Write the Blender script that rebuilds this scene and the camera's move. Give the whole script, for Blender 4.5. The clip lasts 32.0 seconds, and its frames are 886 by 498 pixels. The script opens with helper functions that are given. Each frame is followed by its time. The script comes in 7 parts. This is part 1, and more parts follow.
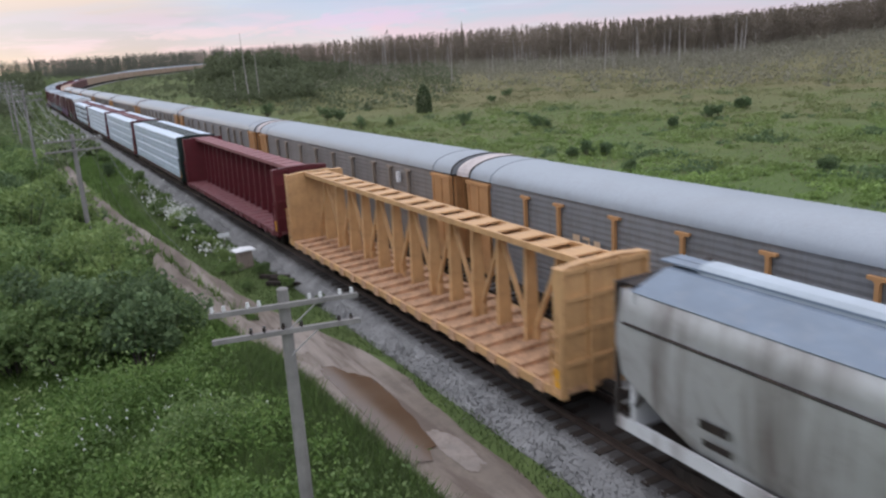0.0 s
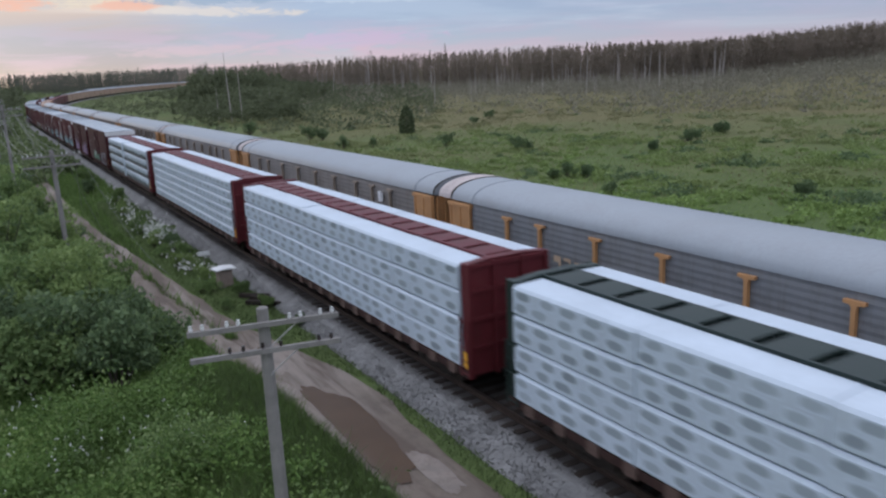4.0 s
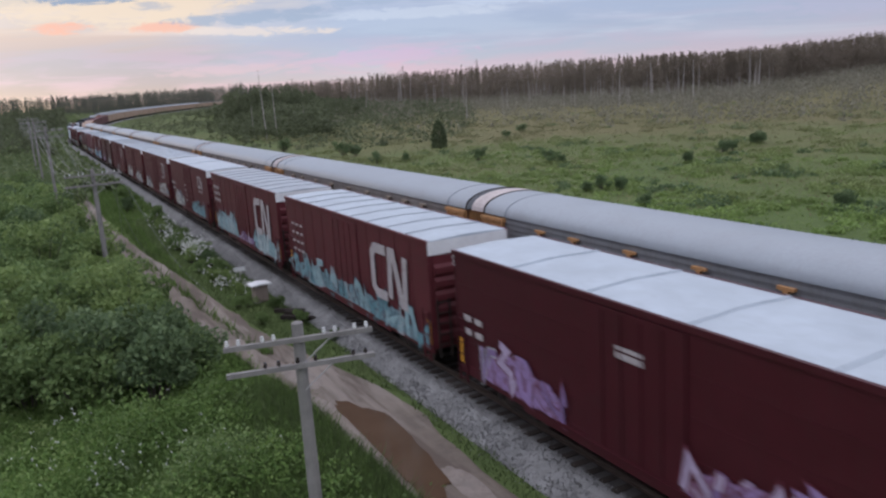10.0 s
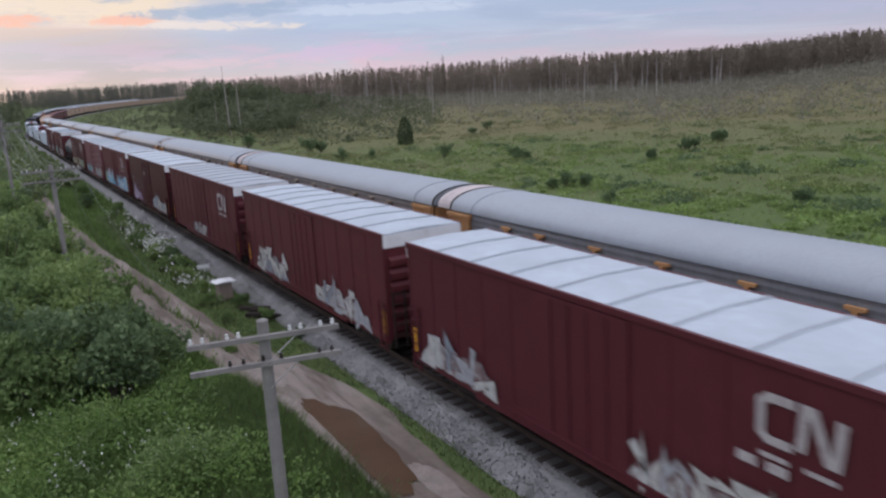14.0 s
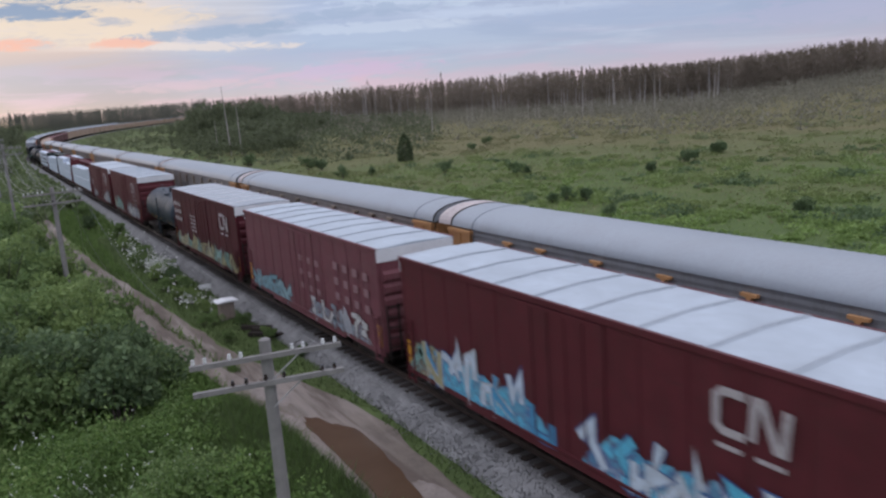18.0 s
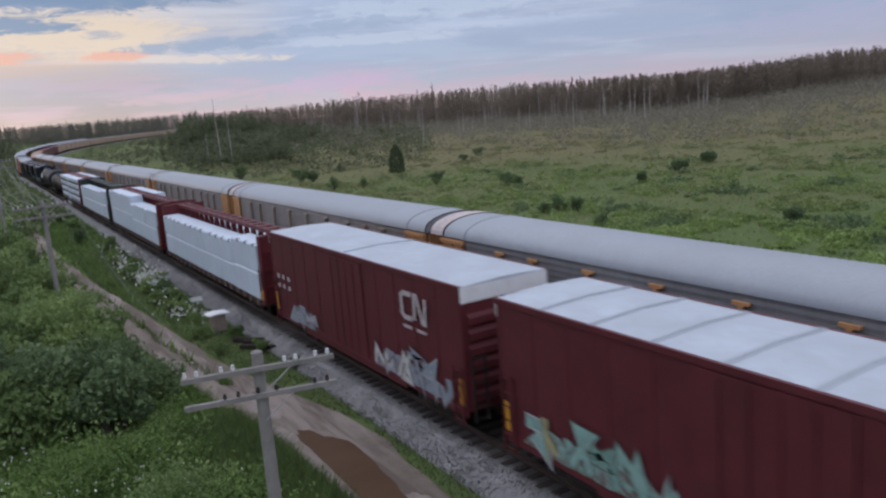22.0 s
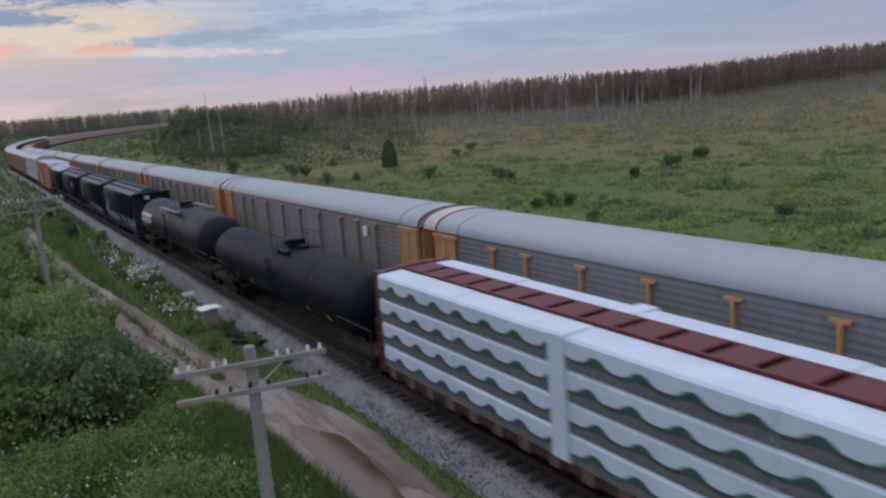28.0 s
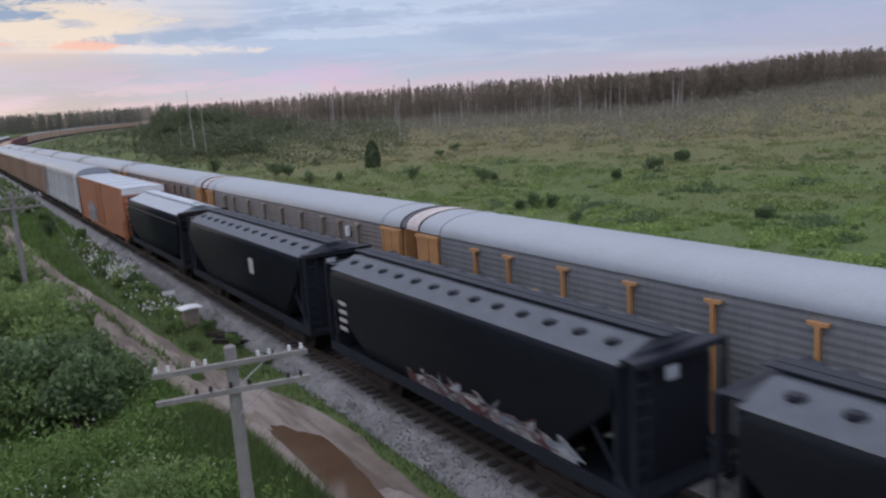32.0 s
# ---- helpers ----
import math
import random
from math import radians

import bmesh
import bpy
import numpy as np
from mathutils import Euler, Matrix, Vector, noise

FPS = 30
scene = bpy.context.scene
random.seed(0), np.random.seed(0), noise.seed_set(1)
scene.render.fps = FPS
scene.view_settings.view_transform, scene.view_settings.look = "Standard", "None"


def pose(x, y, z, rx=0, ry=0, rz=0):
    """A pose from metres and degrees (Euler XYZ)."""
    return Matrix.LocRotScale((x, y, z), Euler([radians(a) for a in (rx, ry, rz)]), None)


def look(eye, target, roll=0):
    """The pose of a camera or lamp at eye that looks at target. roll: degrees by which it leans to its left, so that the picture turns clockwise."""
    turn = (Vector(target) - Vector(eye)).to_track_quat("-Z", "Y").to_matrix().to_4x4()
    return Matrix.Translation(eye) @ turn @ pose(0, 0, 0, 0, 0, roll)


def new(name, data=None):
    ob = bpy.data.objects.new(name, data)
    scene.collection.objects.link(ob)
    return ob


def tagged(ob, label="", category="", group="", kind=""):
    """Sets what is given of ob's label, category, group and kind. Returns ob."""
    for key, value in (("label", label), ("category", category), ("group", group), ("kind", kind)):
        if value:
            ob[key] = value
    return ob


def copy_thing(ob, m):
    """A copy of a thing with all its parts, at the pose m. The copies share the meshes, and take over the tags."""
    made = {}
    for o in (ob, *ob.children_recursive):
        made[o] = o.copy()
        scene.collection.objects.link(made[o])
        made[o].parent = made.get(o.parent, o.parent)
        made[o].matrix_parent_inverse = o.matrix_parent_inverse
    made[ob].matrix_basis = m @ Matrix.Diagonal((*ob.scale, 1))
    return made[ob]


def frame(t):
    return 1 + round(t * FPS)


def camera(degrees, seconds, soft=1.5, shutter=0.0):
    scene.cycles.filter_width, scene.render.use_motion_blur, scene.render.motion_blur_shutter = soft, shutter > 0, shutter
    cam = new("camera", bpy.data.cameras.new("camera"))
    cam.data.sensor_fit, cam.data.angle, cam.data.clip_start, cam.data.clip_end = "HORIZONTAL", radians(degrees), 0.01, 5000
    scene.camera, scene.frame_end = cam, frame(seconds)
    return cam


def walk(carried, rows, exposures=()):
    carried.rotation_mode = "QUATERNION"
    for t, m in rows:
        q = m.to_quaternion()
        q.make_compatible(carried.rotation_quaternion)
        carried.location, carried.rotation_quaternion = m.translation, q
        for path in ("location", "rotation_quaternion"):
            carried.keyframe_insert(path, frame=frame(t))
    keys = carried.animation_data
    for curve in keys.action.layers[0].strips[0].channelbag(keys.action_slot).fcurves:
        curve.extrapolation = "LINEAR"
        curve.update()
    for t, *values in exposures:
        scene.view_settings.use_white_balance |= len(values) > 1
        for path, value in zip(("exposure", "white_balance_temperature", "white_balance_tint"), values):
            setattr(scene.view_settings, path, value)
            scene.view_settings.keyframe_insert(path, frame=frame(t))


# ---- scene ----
EYE = 9.6
NEAR, FAR_X = 12.4, 17.0          # centre lines of the two tracks
FAR_Z = -0.25                     # the siding lies a little lower
cam = camera(59.6, 32.0, soft=2.4, shutter=0.35)
walk(cam, [
    (0, pose(0, 0, EYE, 75.42, 3.55, -29.28)),
    (0.5, pose(0, 0, EYE, 75.67, 2.88, -29.73)),
    (1, pose(0, 0, EYE, 75.84, 3.13, -30.00)),
    (1.5, pose(0, 0, EYE, 75.80, 3.26, -30.18)),
    (2, pose(0, 0, EYE, 75.90, 3.29, -30.63)),
    (2.5, pose(0, 0, EYE, 76.08, 3.26, -30.79)),
    (3, pose(0, 0, EYE, 76.42, 3.30, -30.56)),
    (3.5, pose(0, 0, EYE, 76.56, 3.30, -30.44)),
    (4, pose(0, 0, EYE, 76.85, 2.73, -30.49)),
    (4.5, pose(0, 0, EYE, 77.69, 2.71, -30.02)),
    (6.5, pose(0, 0, EYE, 75.77, 2.56, -29.48)),
    (7, pose(0, 0, EYE, 74.09, 2.72, -30.66)),
    (7.5, pose(0, 0, EYE, 74.95, 3.29, -30.86)),
    (8, pose(0, 0, EYE, 75.36, 3.30, -29.08)),
    (8.5, pose(0, 0, EYE, 76.93, 3.19, -28.53)),
    (9, pose(0, 0, EYE, 77.56, 3.93, -28.55)),
    (9.5, pose(0, 0, EYE, 77.53, 3.95, -28.56)),
    (10, pose(0, 0, EYE, 78.03, 3.70, -28.19)),
    (10.5, pose(0, 0, EYE, 77.81, 3.34, -28.48)),
    (11, pose(0, 0, EYE, 77.48, 3.21, -28.91)),
    (11.5, pose(0, 0, EYE, 77.47, 3.12, -29.50)),
    (12, pose(0, 0, EYE, 77.38, 3.21, -29.90)),
    (12.5, pose(0, 0, EYE, 77.25, 3.33, -30.30)),
    (13, pose(0, 0, EYE, 77.25, 3.45, -30.60)),
    (13.5, pose(0, 0, EYE, 77.45, 3.44, -30.69)),
    (14, pose(0, 0, EYE, 77.63, 3.31, -30.65)),
    (14.5, pose(0, 0, EYE, 77.68, 3.30, -30.72)),
    (16.5, pose(0, 0, EYE, 78.58, 3.90, -30.62)),
    (17, pose(0, 0, EYE, 78.70, 4.10, -30.79)),
    (17.5, pose(0, 0, EYE, 78.74, 4.18, -30.79)),
    (18, pose(0, 0, EYE, 78.81, 4.22, -30.74)),
    (18.5, pose(0, 0, EYE, 78.83, 4.33, -30.81)),
    (19, pose(0, 0, EYE, 78.87, 4.39, -30.92)),
    (19.5, pose(0, 0, EYE, 78.97, 4.47, -31.03)),
    (20, pose(0, 0, EYE, 79.09, 4.52, -31.13)),
    (20.5, pose(0, 0, EYE, 79.26, 4.58, -31.24)),
    (21, pose(0, 0, EYE, 79.45, 4.53, -31.28)),
    (21.5, pose(0, 0, EYE, 79.51, 4.58, -31.36)),
    (22, pose(0, 0, EYE, 79.56, 4.52, -31.39)),
    (22.5, pose(0, 0, EYE, 79.52, 4.44, -31.33)),
    (23, pose(0, 0, EYE, 79.70, 4.50, -31.26)),
    (23.5, pose(0, 0, EYE, 79.89, 4.51, -31.26)),
    (24, pose(0, 0, EYE, 79.93, 4.37, -31.33)),
    (24.5, pose(0, 0, EYE, 79.95, 4.27, -31.39)),
    (26.5, pose(0, 0, EYE, 79.43, 4.22, -31.99)),
    (27, pose(0, 0, EYE, 79.26, 4.30, -32.00)),
    (27.5, pose(0, 0, EYE, 79.15, 4.34, -31.83)),
    (28, pose(0, 0, EYE, 79.14, 4.33, -31.90)),
    (28.5, pose(0, 0, EYE, 79.23, 4.24, -31.93)),
    (29, pose(0, 0, EYE, 79.26, 4.16, -31.91)),
    (29.5, pose(0, 0, EYE, 79.31, 4.04, -31.92)),
    (30, pose(0, 0, EYE, 79.32, 3.94, -31.99)),
    (30.5, pose(0, 0, EYE, 79.31, 3.85, -32.08)),
    (31, pose(0, 0, EYE, 79.23, 3.77, -32.36)),
    (31.5, pose(0, 0, EYE, 79.08, 3.65, -32.88)),
    (32, pose(0, 0, EYE, 79.12, 3.67, -33.09)),
], exposures=[(t, v, k, 8 if t < 9 else 12) for t, v, k in ((0, 0.14, 6700), (2, 0.16, 6660), (3.4, -0.06, 6360), (4.2, -0.26, 6330), (6.5, -0.25, 6330), (8, -0.15, 6380), (10, -0.14, 6560), (13, -0.12, 6560), (17, -0.18, 6500), (20, -0.24, 6480), (24, -0.36, 6420), (28, -0.42, 6390), (30, -0.24, 6450), (32, -0.16, 6450))])

# ---- light ----
def math_node(nt, op, a, b=None, c=None, clamp=False):
    n = nt.nodes.new("ShaderNodeMath")
    n.operation, n.use_clamp = op, clamp
    for i, v in enumerate((a, b, c)):
        if v is None:
            continue
        if isinstance(v, (int, float)):
            n.inputs[i].default_value = v
        else:
            nt.links.new(v, n.inputs[i])
    return n.outputs[0]


def ramp(nt, fac, stops, mode="LINEAR"):
    n = nt.nodes.new("ShaderNodeValToRGB")
    n.color_ramp.interpolation = mode
    el = n.color_ramp.elements
    while len(el) < len(stops):
        el.new(0.5)
    for e, (p, c) in zip(el, stops):
        e.position = p
        e.color = (*c, 1) if len(c) == 3 else c
    nt.links.new(fac, n.inputs[0])
    return n.outputs[0]


def mix(nt, fac, a, b, blend="MIX"):
    n = nt.nodes.new("ShaderNodeMix")
    n.data_type, n.blend_type = "RGBA", blend
    for i, v in ((0, fac), (6, a), (7, b)):
        if isinstance(v, (int, float)):
            n.inputs[i].default_value = v
        elif isinstance(v, tuple):
            n.inputs[i].default_value = (*v, 1) if len(v) == 3 else v
        else:
            nt.links.new(v, n.inputs[i])
    return n.outputs[2]


def noise_tex(nt, vec, scale, detail=4.0, rough=0.55, distort=0.0):
    n = nt.nodes.new("ShaderNodeTexNoise")
    n.inputs["Scale"].default_value = scale
    n.inputs["Detail"].default_value = detail
    n.inputs["Roughness"].default_value = rough
    n.inputs["Distortion"].default_value = distort
    if vec is not None:
        nt.links.new(vec, n.inputs["Vector"])
    return n.outputs["Fac"]


def scaled(nt, vec, sx, sy, sz, loc=(0, 0, 0)):
    n = nt.nodes.new("ShaderNodeMapping")
    n.inputs["Scale"].default_value = (sx, sy, sz)
    n.inputs["Location"].default_value = loc
    nt.links.new(vec, n.inputs["Vector"])
    return n.outputs[0]


SUN_AZ, SUN_EL = radians(-14), radians(4)     # dusk: the glow lies past the end of the line


def make_world():
    w = bpy.data.worlds.new("dusk_sky")
    w.use_nodes = True
    scene.world = w
    nt = w.node_tree
    nt.nodes.clear()
    tc = nt.nodes.new("ShaderNodeTexCoord").outputs["Generated"]
    sep = nt.nodes.new("ShaderNodeSeparateXYZ")
    nt.links.new(tc, sep.inputs[0])
    x, y, z = sep.outputs
    az = math_node(nt, "ARCTAN2", x, y)                       # to the right of the track, radians
    el = math_node(nt, "ARCSINE", z)
    deg = math_node(nt, "MULTIPLY", el, 57.2958)
    warm_side = math_node(nt, "COSINE", math_node(nt, "ADD", az, 0.06))
    warm = ramp(nt, warm_side, [(0.90, (0, 0, 0)), (0.945, (0.35,) * 3), (0.98, (1, 1, 1))], "EASE")
    e = math_node(nt, "MULTIPLY", el, 1 / 0.5, clamp=True)
    top = [(0.72, (1.12, 1.16, 1.36)), (1.0, (1.52, 1.58, 1.86))]
    glow = ramp(nt, e, [(0.0, (0.37, 0.27, 0.38)), (0.05, (0.43, 0.29, 0.39)), (0.105, (0.50, 0.35, 0.40)), (0.16, (0.76, 0.51, 0.40)), (0.22, (1.02, 0.74, 0.43)), (0.27, (0.84, 0.68, 0.50)), (0.36, (0.49, 0.51, 0.59))] + top)
    cool = ramp(nt, e, [(0.0, (0.61, 0.43, 0.56)), (0.035, (0.57, 0.45, 0.60)), (0.07, (0.49, 0.46, 0.63)), (0.14, (0.45, 0.48, 0.66)), (0.21, (0.49, 0.52, 0.68)), (0.31, (0.52, 0.57, 0.72)), (0.50, (0.54, 0.59, 0.77))] + top)
    base = mix(nt, warm, cool, glow)
    # stretched evening clouds: broad noise first, then the banks that stand over the line
    comb = nt.nodes.new("ShaderNodeCombineXYZ")
    nt.links.new(az, comb.inputs[0])
    nt.links.new(math_node(nt, "MULTIPLY", el, 6.5), comb.inputs[1])
    n1 = noise_tex(nt, scaled(nt, comb.outputs[0], 3.0, 3.4, 1, (1.9, 0.62, 0)), 1.0, 7, 0.58, 0.7)
    n2 = noise_tex(nt, scaled(nt, comb.outputs[0], 9, 9, 1, (4.1, 2.2, 0)), 1.0, 5, 0.6, 0.4)
    n3 = noise_tex(nt, scaled(nt, comb.outputs[0], 2.4, 4.6, 1, (8.3, 5.2, 0)), 1.0, 6, 0.6, 0.5)
    n4 = noise_tex(nt, scaled(nt, comb.outputs[0], 30, 15, 1, (2.7, 6.1, 0)), 1.0, 7, 0.66, 0.9)
    high = ramp(nt, e, [(0.03, (0, 0, 0)), (0.12, (1, 1, 1)), (0.6, (0.9,) * 3), (1.0, (0.0,) * 3)])
    pale = ramp(nt, n3, [(0.46, (0, 0, 0)), (0.64, (1, 1, 1))], "EASE")
    base = mix(nt, math_node(nt, "MULTIPLY", math_node(nt, "MULTIPLY", pale, 0.5), high), base, mix(nt, warm, (0.80, 0.84, 0.98), (1.05, 0.82, 0.70)))
    # pink underlight low over the woods
    rosy = ramp(nt, e, [(0.0, (0.6,) * 3), (0.06, (1, 1, 1)), (0.10, (0.6,) * 3), (0.15, (0, 0, 0))])
    patch = ramp(nt, n2, [(0.42, (0, 0, 0)), (0.60, (1, 1, 1))], "EASE")
    side = ramp(nt, warm_side, [(0.55, (0.12,) * 3), (0.80, (0.4,) * 3), (0.88, (0.95,) * 3), (1.0, (0.75,) * 3)])
    base = mix(nt, math_node(nt, "MULTIPLY", math_node(nt, "MULTIPLY", rosy, patch), side), base, (0.70, 0.42, 0.60))
    cloud = ramp(nt, n1, [(0.44, (0, 0, 0)), (0.56, (1, 1, 1))], "EASE")
    base = mix(nt, math_node(nt, "MULTIPLY", math_node(nt, "MULTIPLY", cloud, math_node(nt, "SUBTRACT", 0.62, math_node(nt, "MULTIPLY", warm, 0.35))), high), base, mix(nt, warm, (0.40, 0.44, 0.62), (0.46, 0.47, 0.60)))
    az_deg = math_node(nt, "MULTIPLY", az, 57.2958)

    def drift(base, a0, e0, wa, we, colour, amount, slope=0.0):
        """A stretched cloud round the bearing a0 and the height e0, in degrees, with ragged edges."""
        u = math_node(nt, "MULTIPLY", math_node(nt, "SUBTRACT", az_deg, a0), 1 / wa)
        v = math_node(nt, "MULTIPLY", math_node(nt, "SUBTRACT", math_node(nt, "SUBTRACT", deg, e0), math_node(nt, "MULTIPLY", u, slope)), 1 / we)
        d = math_node(nt, "ADD", math_node(nt, "MULTIPLY", u, u), math_node(nt, "MULTIPLY", v, v))
        d = math_node(nt, "ADD", d, math_node(nt, "MULTIPLY", math_node(nt, "SUBTRACT", n4, 0.5), 4.2))
        d = math_node(nt, "ADD", d, math_node(nt, "MULTIPLY", math_node(nt, "SUBTRACT", n2, 0.5), 1.6))
        f = ramp(nt, math_node(nt, "MULTIPLY", d, 0.5, clamp=True), [(0.10, (amount,) * 3), (0.58, (0, 0, 0))], "EASE")
        return mix(nt, f, base, colour)
    base = drift(base, 7.5, 6.3, 8.0, 1.5, (1.02, 0.76, 0.50), 0.8)
    base = drift(base, 15.0, 4.5, 7.0, 0.35, (0.98, 0.77, 0.64), 0.7, -0.3)
    base = drift(base, 26.0, 5.2, 8.0, 0.45, (0.66, 0.69, 0.82), 0.7, -0.2)
    base = drift(base, 36.0, 5.6, 8.0, 0.5, (0.62, 0.67, 0.84), 0.6, -0.3)
    base = drift(base, 3.3, 5.15, 1.9, 0.45, (1.06, 0.48, 0.28), 1.0)
    base = drift(base, 9.3, 4.95, 2.2, 0.42, (1.06, 0.50, 0.30), 1.0)
    base = drift(base, 24.0, 2.3, 6.0, 0.55, (0.66, 0.42, 0.66), 0.75)
    base = drift(base, 13.0, 2.0, 5.0, 0.4, (0.72, 0.44, 0.56), 0.6)
    base = drift(base, 31.0, 7.0, 9.0, 0.8, (0.64, 0.70, 0.83), 0.75, -0.3)
    base = drift(base, 16.0, 5.45, 6.5, 0.5, (0.36, 0.40, 0.54), 0.85, 0.1)
    base = drift(base, 25.0, 6.2, 6.0, 0.5, (0.40, 0.45, 0.60), 0.7, 0.2)
    base = drift(base, 22.0, 3.4, 7.0, 0.35, (0.46, 0.44, 0.62), 0.55, -0.2)
    base = drift(base, 8.8, 6.35, 1.6, 0.35, (0.46, 0.44, 0.50), 0.7)
    base = drift(base, 4.2, 7.1, 4.0, 0.55, (0.24, 0.29, 0.42), 0.95)
    base = drift(base, 44.0, 4.6, 9.0, 0.7, (0.42, 0.47, 0.67), 0.5, -0.4)
    base = drift(base, 57.0, 3.6, 7.0, 1.0, (0.52, 0.48, 0.68), 0.6)
    base = drift(base, 6.0, 9.2, 11.0, 1.5, (0.23, 0.28, 0.41), 0.95, -0.3)
    bank = math_node(nt, "ADD", math_node(nt, "MULTIPLY", math_node(nt, "SUBTRACT", deg, 7.5), 0.9), math_node(nt, "MULTIPLY", math_node(nt, "SUBTRACT", n1, 0.5), 3.2))
    bank = ramp(nt, bank, [(0.0, (0, 0, 0)), (0.45, (1, 1, 1))], "EASE")
    fade = ramp(nt, math_node(nt, "MULTIPLY", deg, 1 / 30, clamp=True), [(0.38, (1, 1, 1)), (0.7, (0, 0, 0))])
    base = mix(nt, math_node(nt, "MULTIPLY", math_node(nt, "MULTIPLY", bank, warm), math_node(nt, "MULTIPLY", fade, 0.92)), base, (0.22, 0.28, 0.42))
    below = ramp(nt, math_node(nt, "ADD", math_node(nt, "MULTIPLY", z, 20), 0.5, clamp=True), [(0.3, (0, 0, 0)), (0.5, (1, 1, 1))])
    base = mix(nt, below, (0.10, 0.11, 0.08), base)
    sky = nt.nodes.new("ShaderNodeTexSky")
    sky.sky_type, sky.sun_disc, sky.sun_elevation, sky.sun_rotation = "NISHITA", False, SUN_EL, SUN_AZ
    sky.air_density, sky.dust_density, sky.ozone_density = 0.6, 0.1, 2.0
    b1 = nt.nodes.new("ShaderNodeBackground")
    b1.inputs[1].default_value = 0.05
    nt.links.new(sky.outputs[0], b1.inputs[0])
    b2 = nt.nodes.new("ShaderNodeBackground")
    b2.inputs[1].default_value = 0.86
    nt.links.new(base, b2.inputs[0])
    add = nt.nodes.new("ShaderNodeAddShader")
    nt.links.new(b1.outputs[0], add.inputs[0])
    nt.links.new(b2.outputs[0], add.inputs[1])
    out = nt.nodes.new("ShaderNodeOutputWorld")
    nt.links.new(add.outputs[0], out.inputs[0])


make_world()
sun_data = bpy.data.lights.new("dusk_sun", "SUN")
sun_data.energy, sun_data.angle, sun_data.color = 0.15, radians(25), (1.0, 0.82, 0.66)
sun = new("dusk_sun", sun_data)
sun.matrix_world = look((300 * math.sin(SUN_AZ), 300 * math.cos(SUN_AZ), 40), (0, 0, 0))
scene.view_settings.exposure = 0.0


# ---- materials ----
def material(name, colour, rough=0.7, metal=0.0, vary=0.25, scale=1.2, fine=18.0, streak=0.0, dirt=None, dirt_amount=0.35, bump=0.0, per_object=0.0, spec=0.5, wide=1.0):
    """A painted or natural surface: two scales of variation, rain streaks and dirt patches."""
    m = bpy.data.materials.new(name)
    m.use_nodes = True
    nt = m.node_tree
    bsdf = nt.nodes["Principled BSDF"]
    tc = nt.nodes.new("ShaderNodeTexCoord").outputs["Object"]
    big = noise_tex(nt, tc, scale, 5, 0.6, 0.3)
    small = noise_tex(nt, tc, fine, 3, 0.6)
    dark = tuple(c * (1 - vary) for c in colour)
    light = tuple(min(1, c * (1 + vary)) for c in colour)
    col = mix(nt, ramp(nt, big, [(0.3, (0, 0, 0)), (0.7, (1, 1, 1))]), dark, light)
    col = mix(nt, math_node(nt, "MULTIPLY", small, 0.5), col, tuple(c * 0.7 for c in colour))
    if streak:
        s = noise_tex(nt, scaled(nt, tc, 2.6 / wide, 2.6 / wide, 0.22 / wide), 1.6, 4, 0.65)
        s = ramp(nt, s, [(0.48, (0, 0, 0)), (0.72, (1, 1, 1))])
        col = mix(nt, math_node(nt, "MULTIPLY", s, streak), col, dirt or tuple(c * 0.45 for c in colour))
    if dirt:
        d = ramp(nt, noise_tex(nt, tc, scale * 2.3, 6, 0.7, 0.8), [(0.5, (0, 0, 0)), (0.72, (1, 1, 1))])
        col = mix(nt, math_node(nt, "MULTIPLY", d, dirt_amount), col, dirt)
    if per_object:
        r = nt.nodes.new("ShaderNodeObjectInfo").outputs["Random"]
        v = math_node(nt, "ADD", math_node(nt, "MULTIPLY", r, per_object), 1 - per_object / 2)
        comb = nt.nodes.new("ShaderNodeCombineColor")
        for i in range(3):
            nt.links.new(v, comb.inputs[i])
        col = mix(nt, 1.0, col, comb.outputs[0], "MULTIPLY")
    nt.links.new(col, bsdf.inputs["Base Color"])
    rr = math_node(nt, "ADD", math_node(nt, "MULTIPLY", big, 0.2), rough - 0.1, clamp=True)
    nt.links.new(rr, bsdf.inputs["Roughness"])
    bsdf.inputs["Metallic"].default_value = metal
    bsdf.inputs["Specular IOR Level"].default_value = spec
    if bump:
        b = nt.nodes.new("ShaderNodeBump")
        b.inputs["Strength"].default_value = bump
        b.inputs["Distance"].default_value = 0.02
        nt.links.new(small, b.inputs["Height"])
        nt.links.new(b.outputs[0], bsdf.inputs["Normal"])
    return m


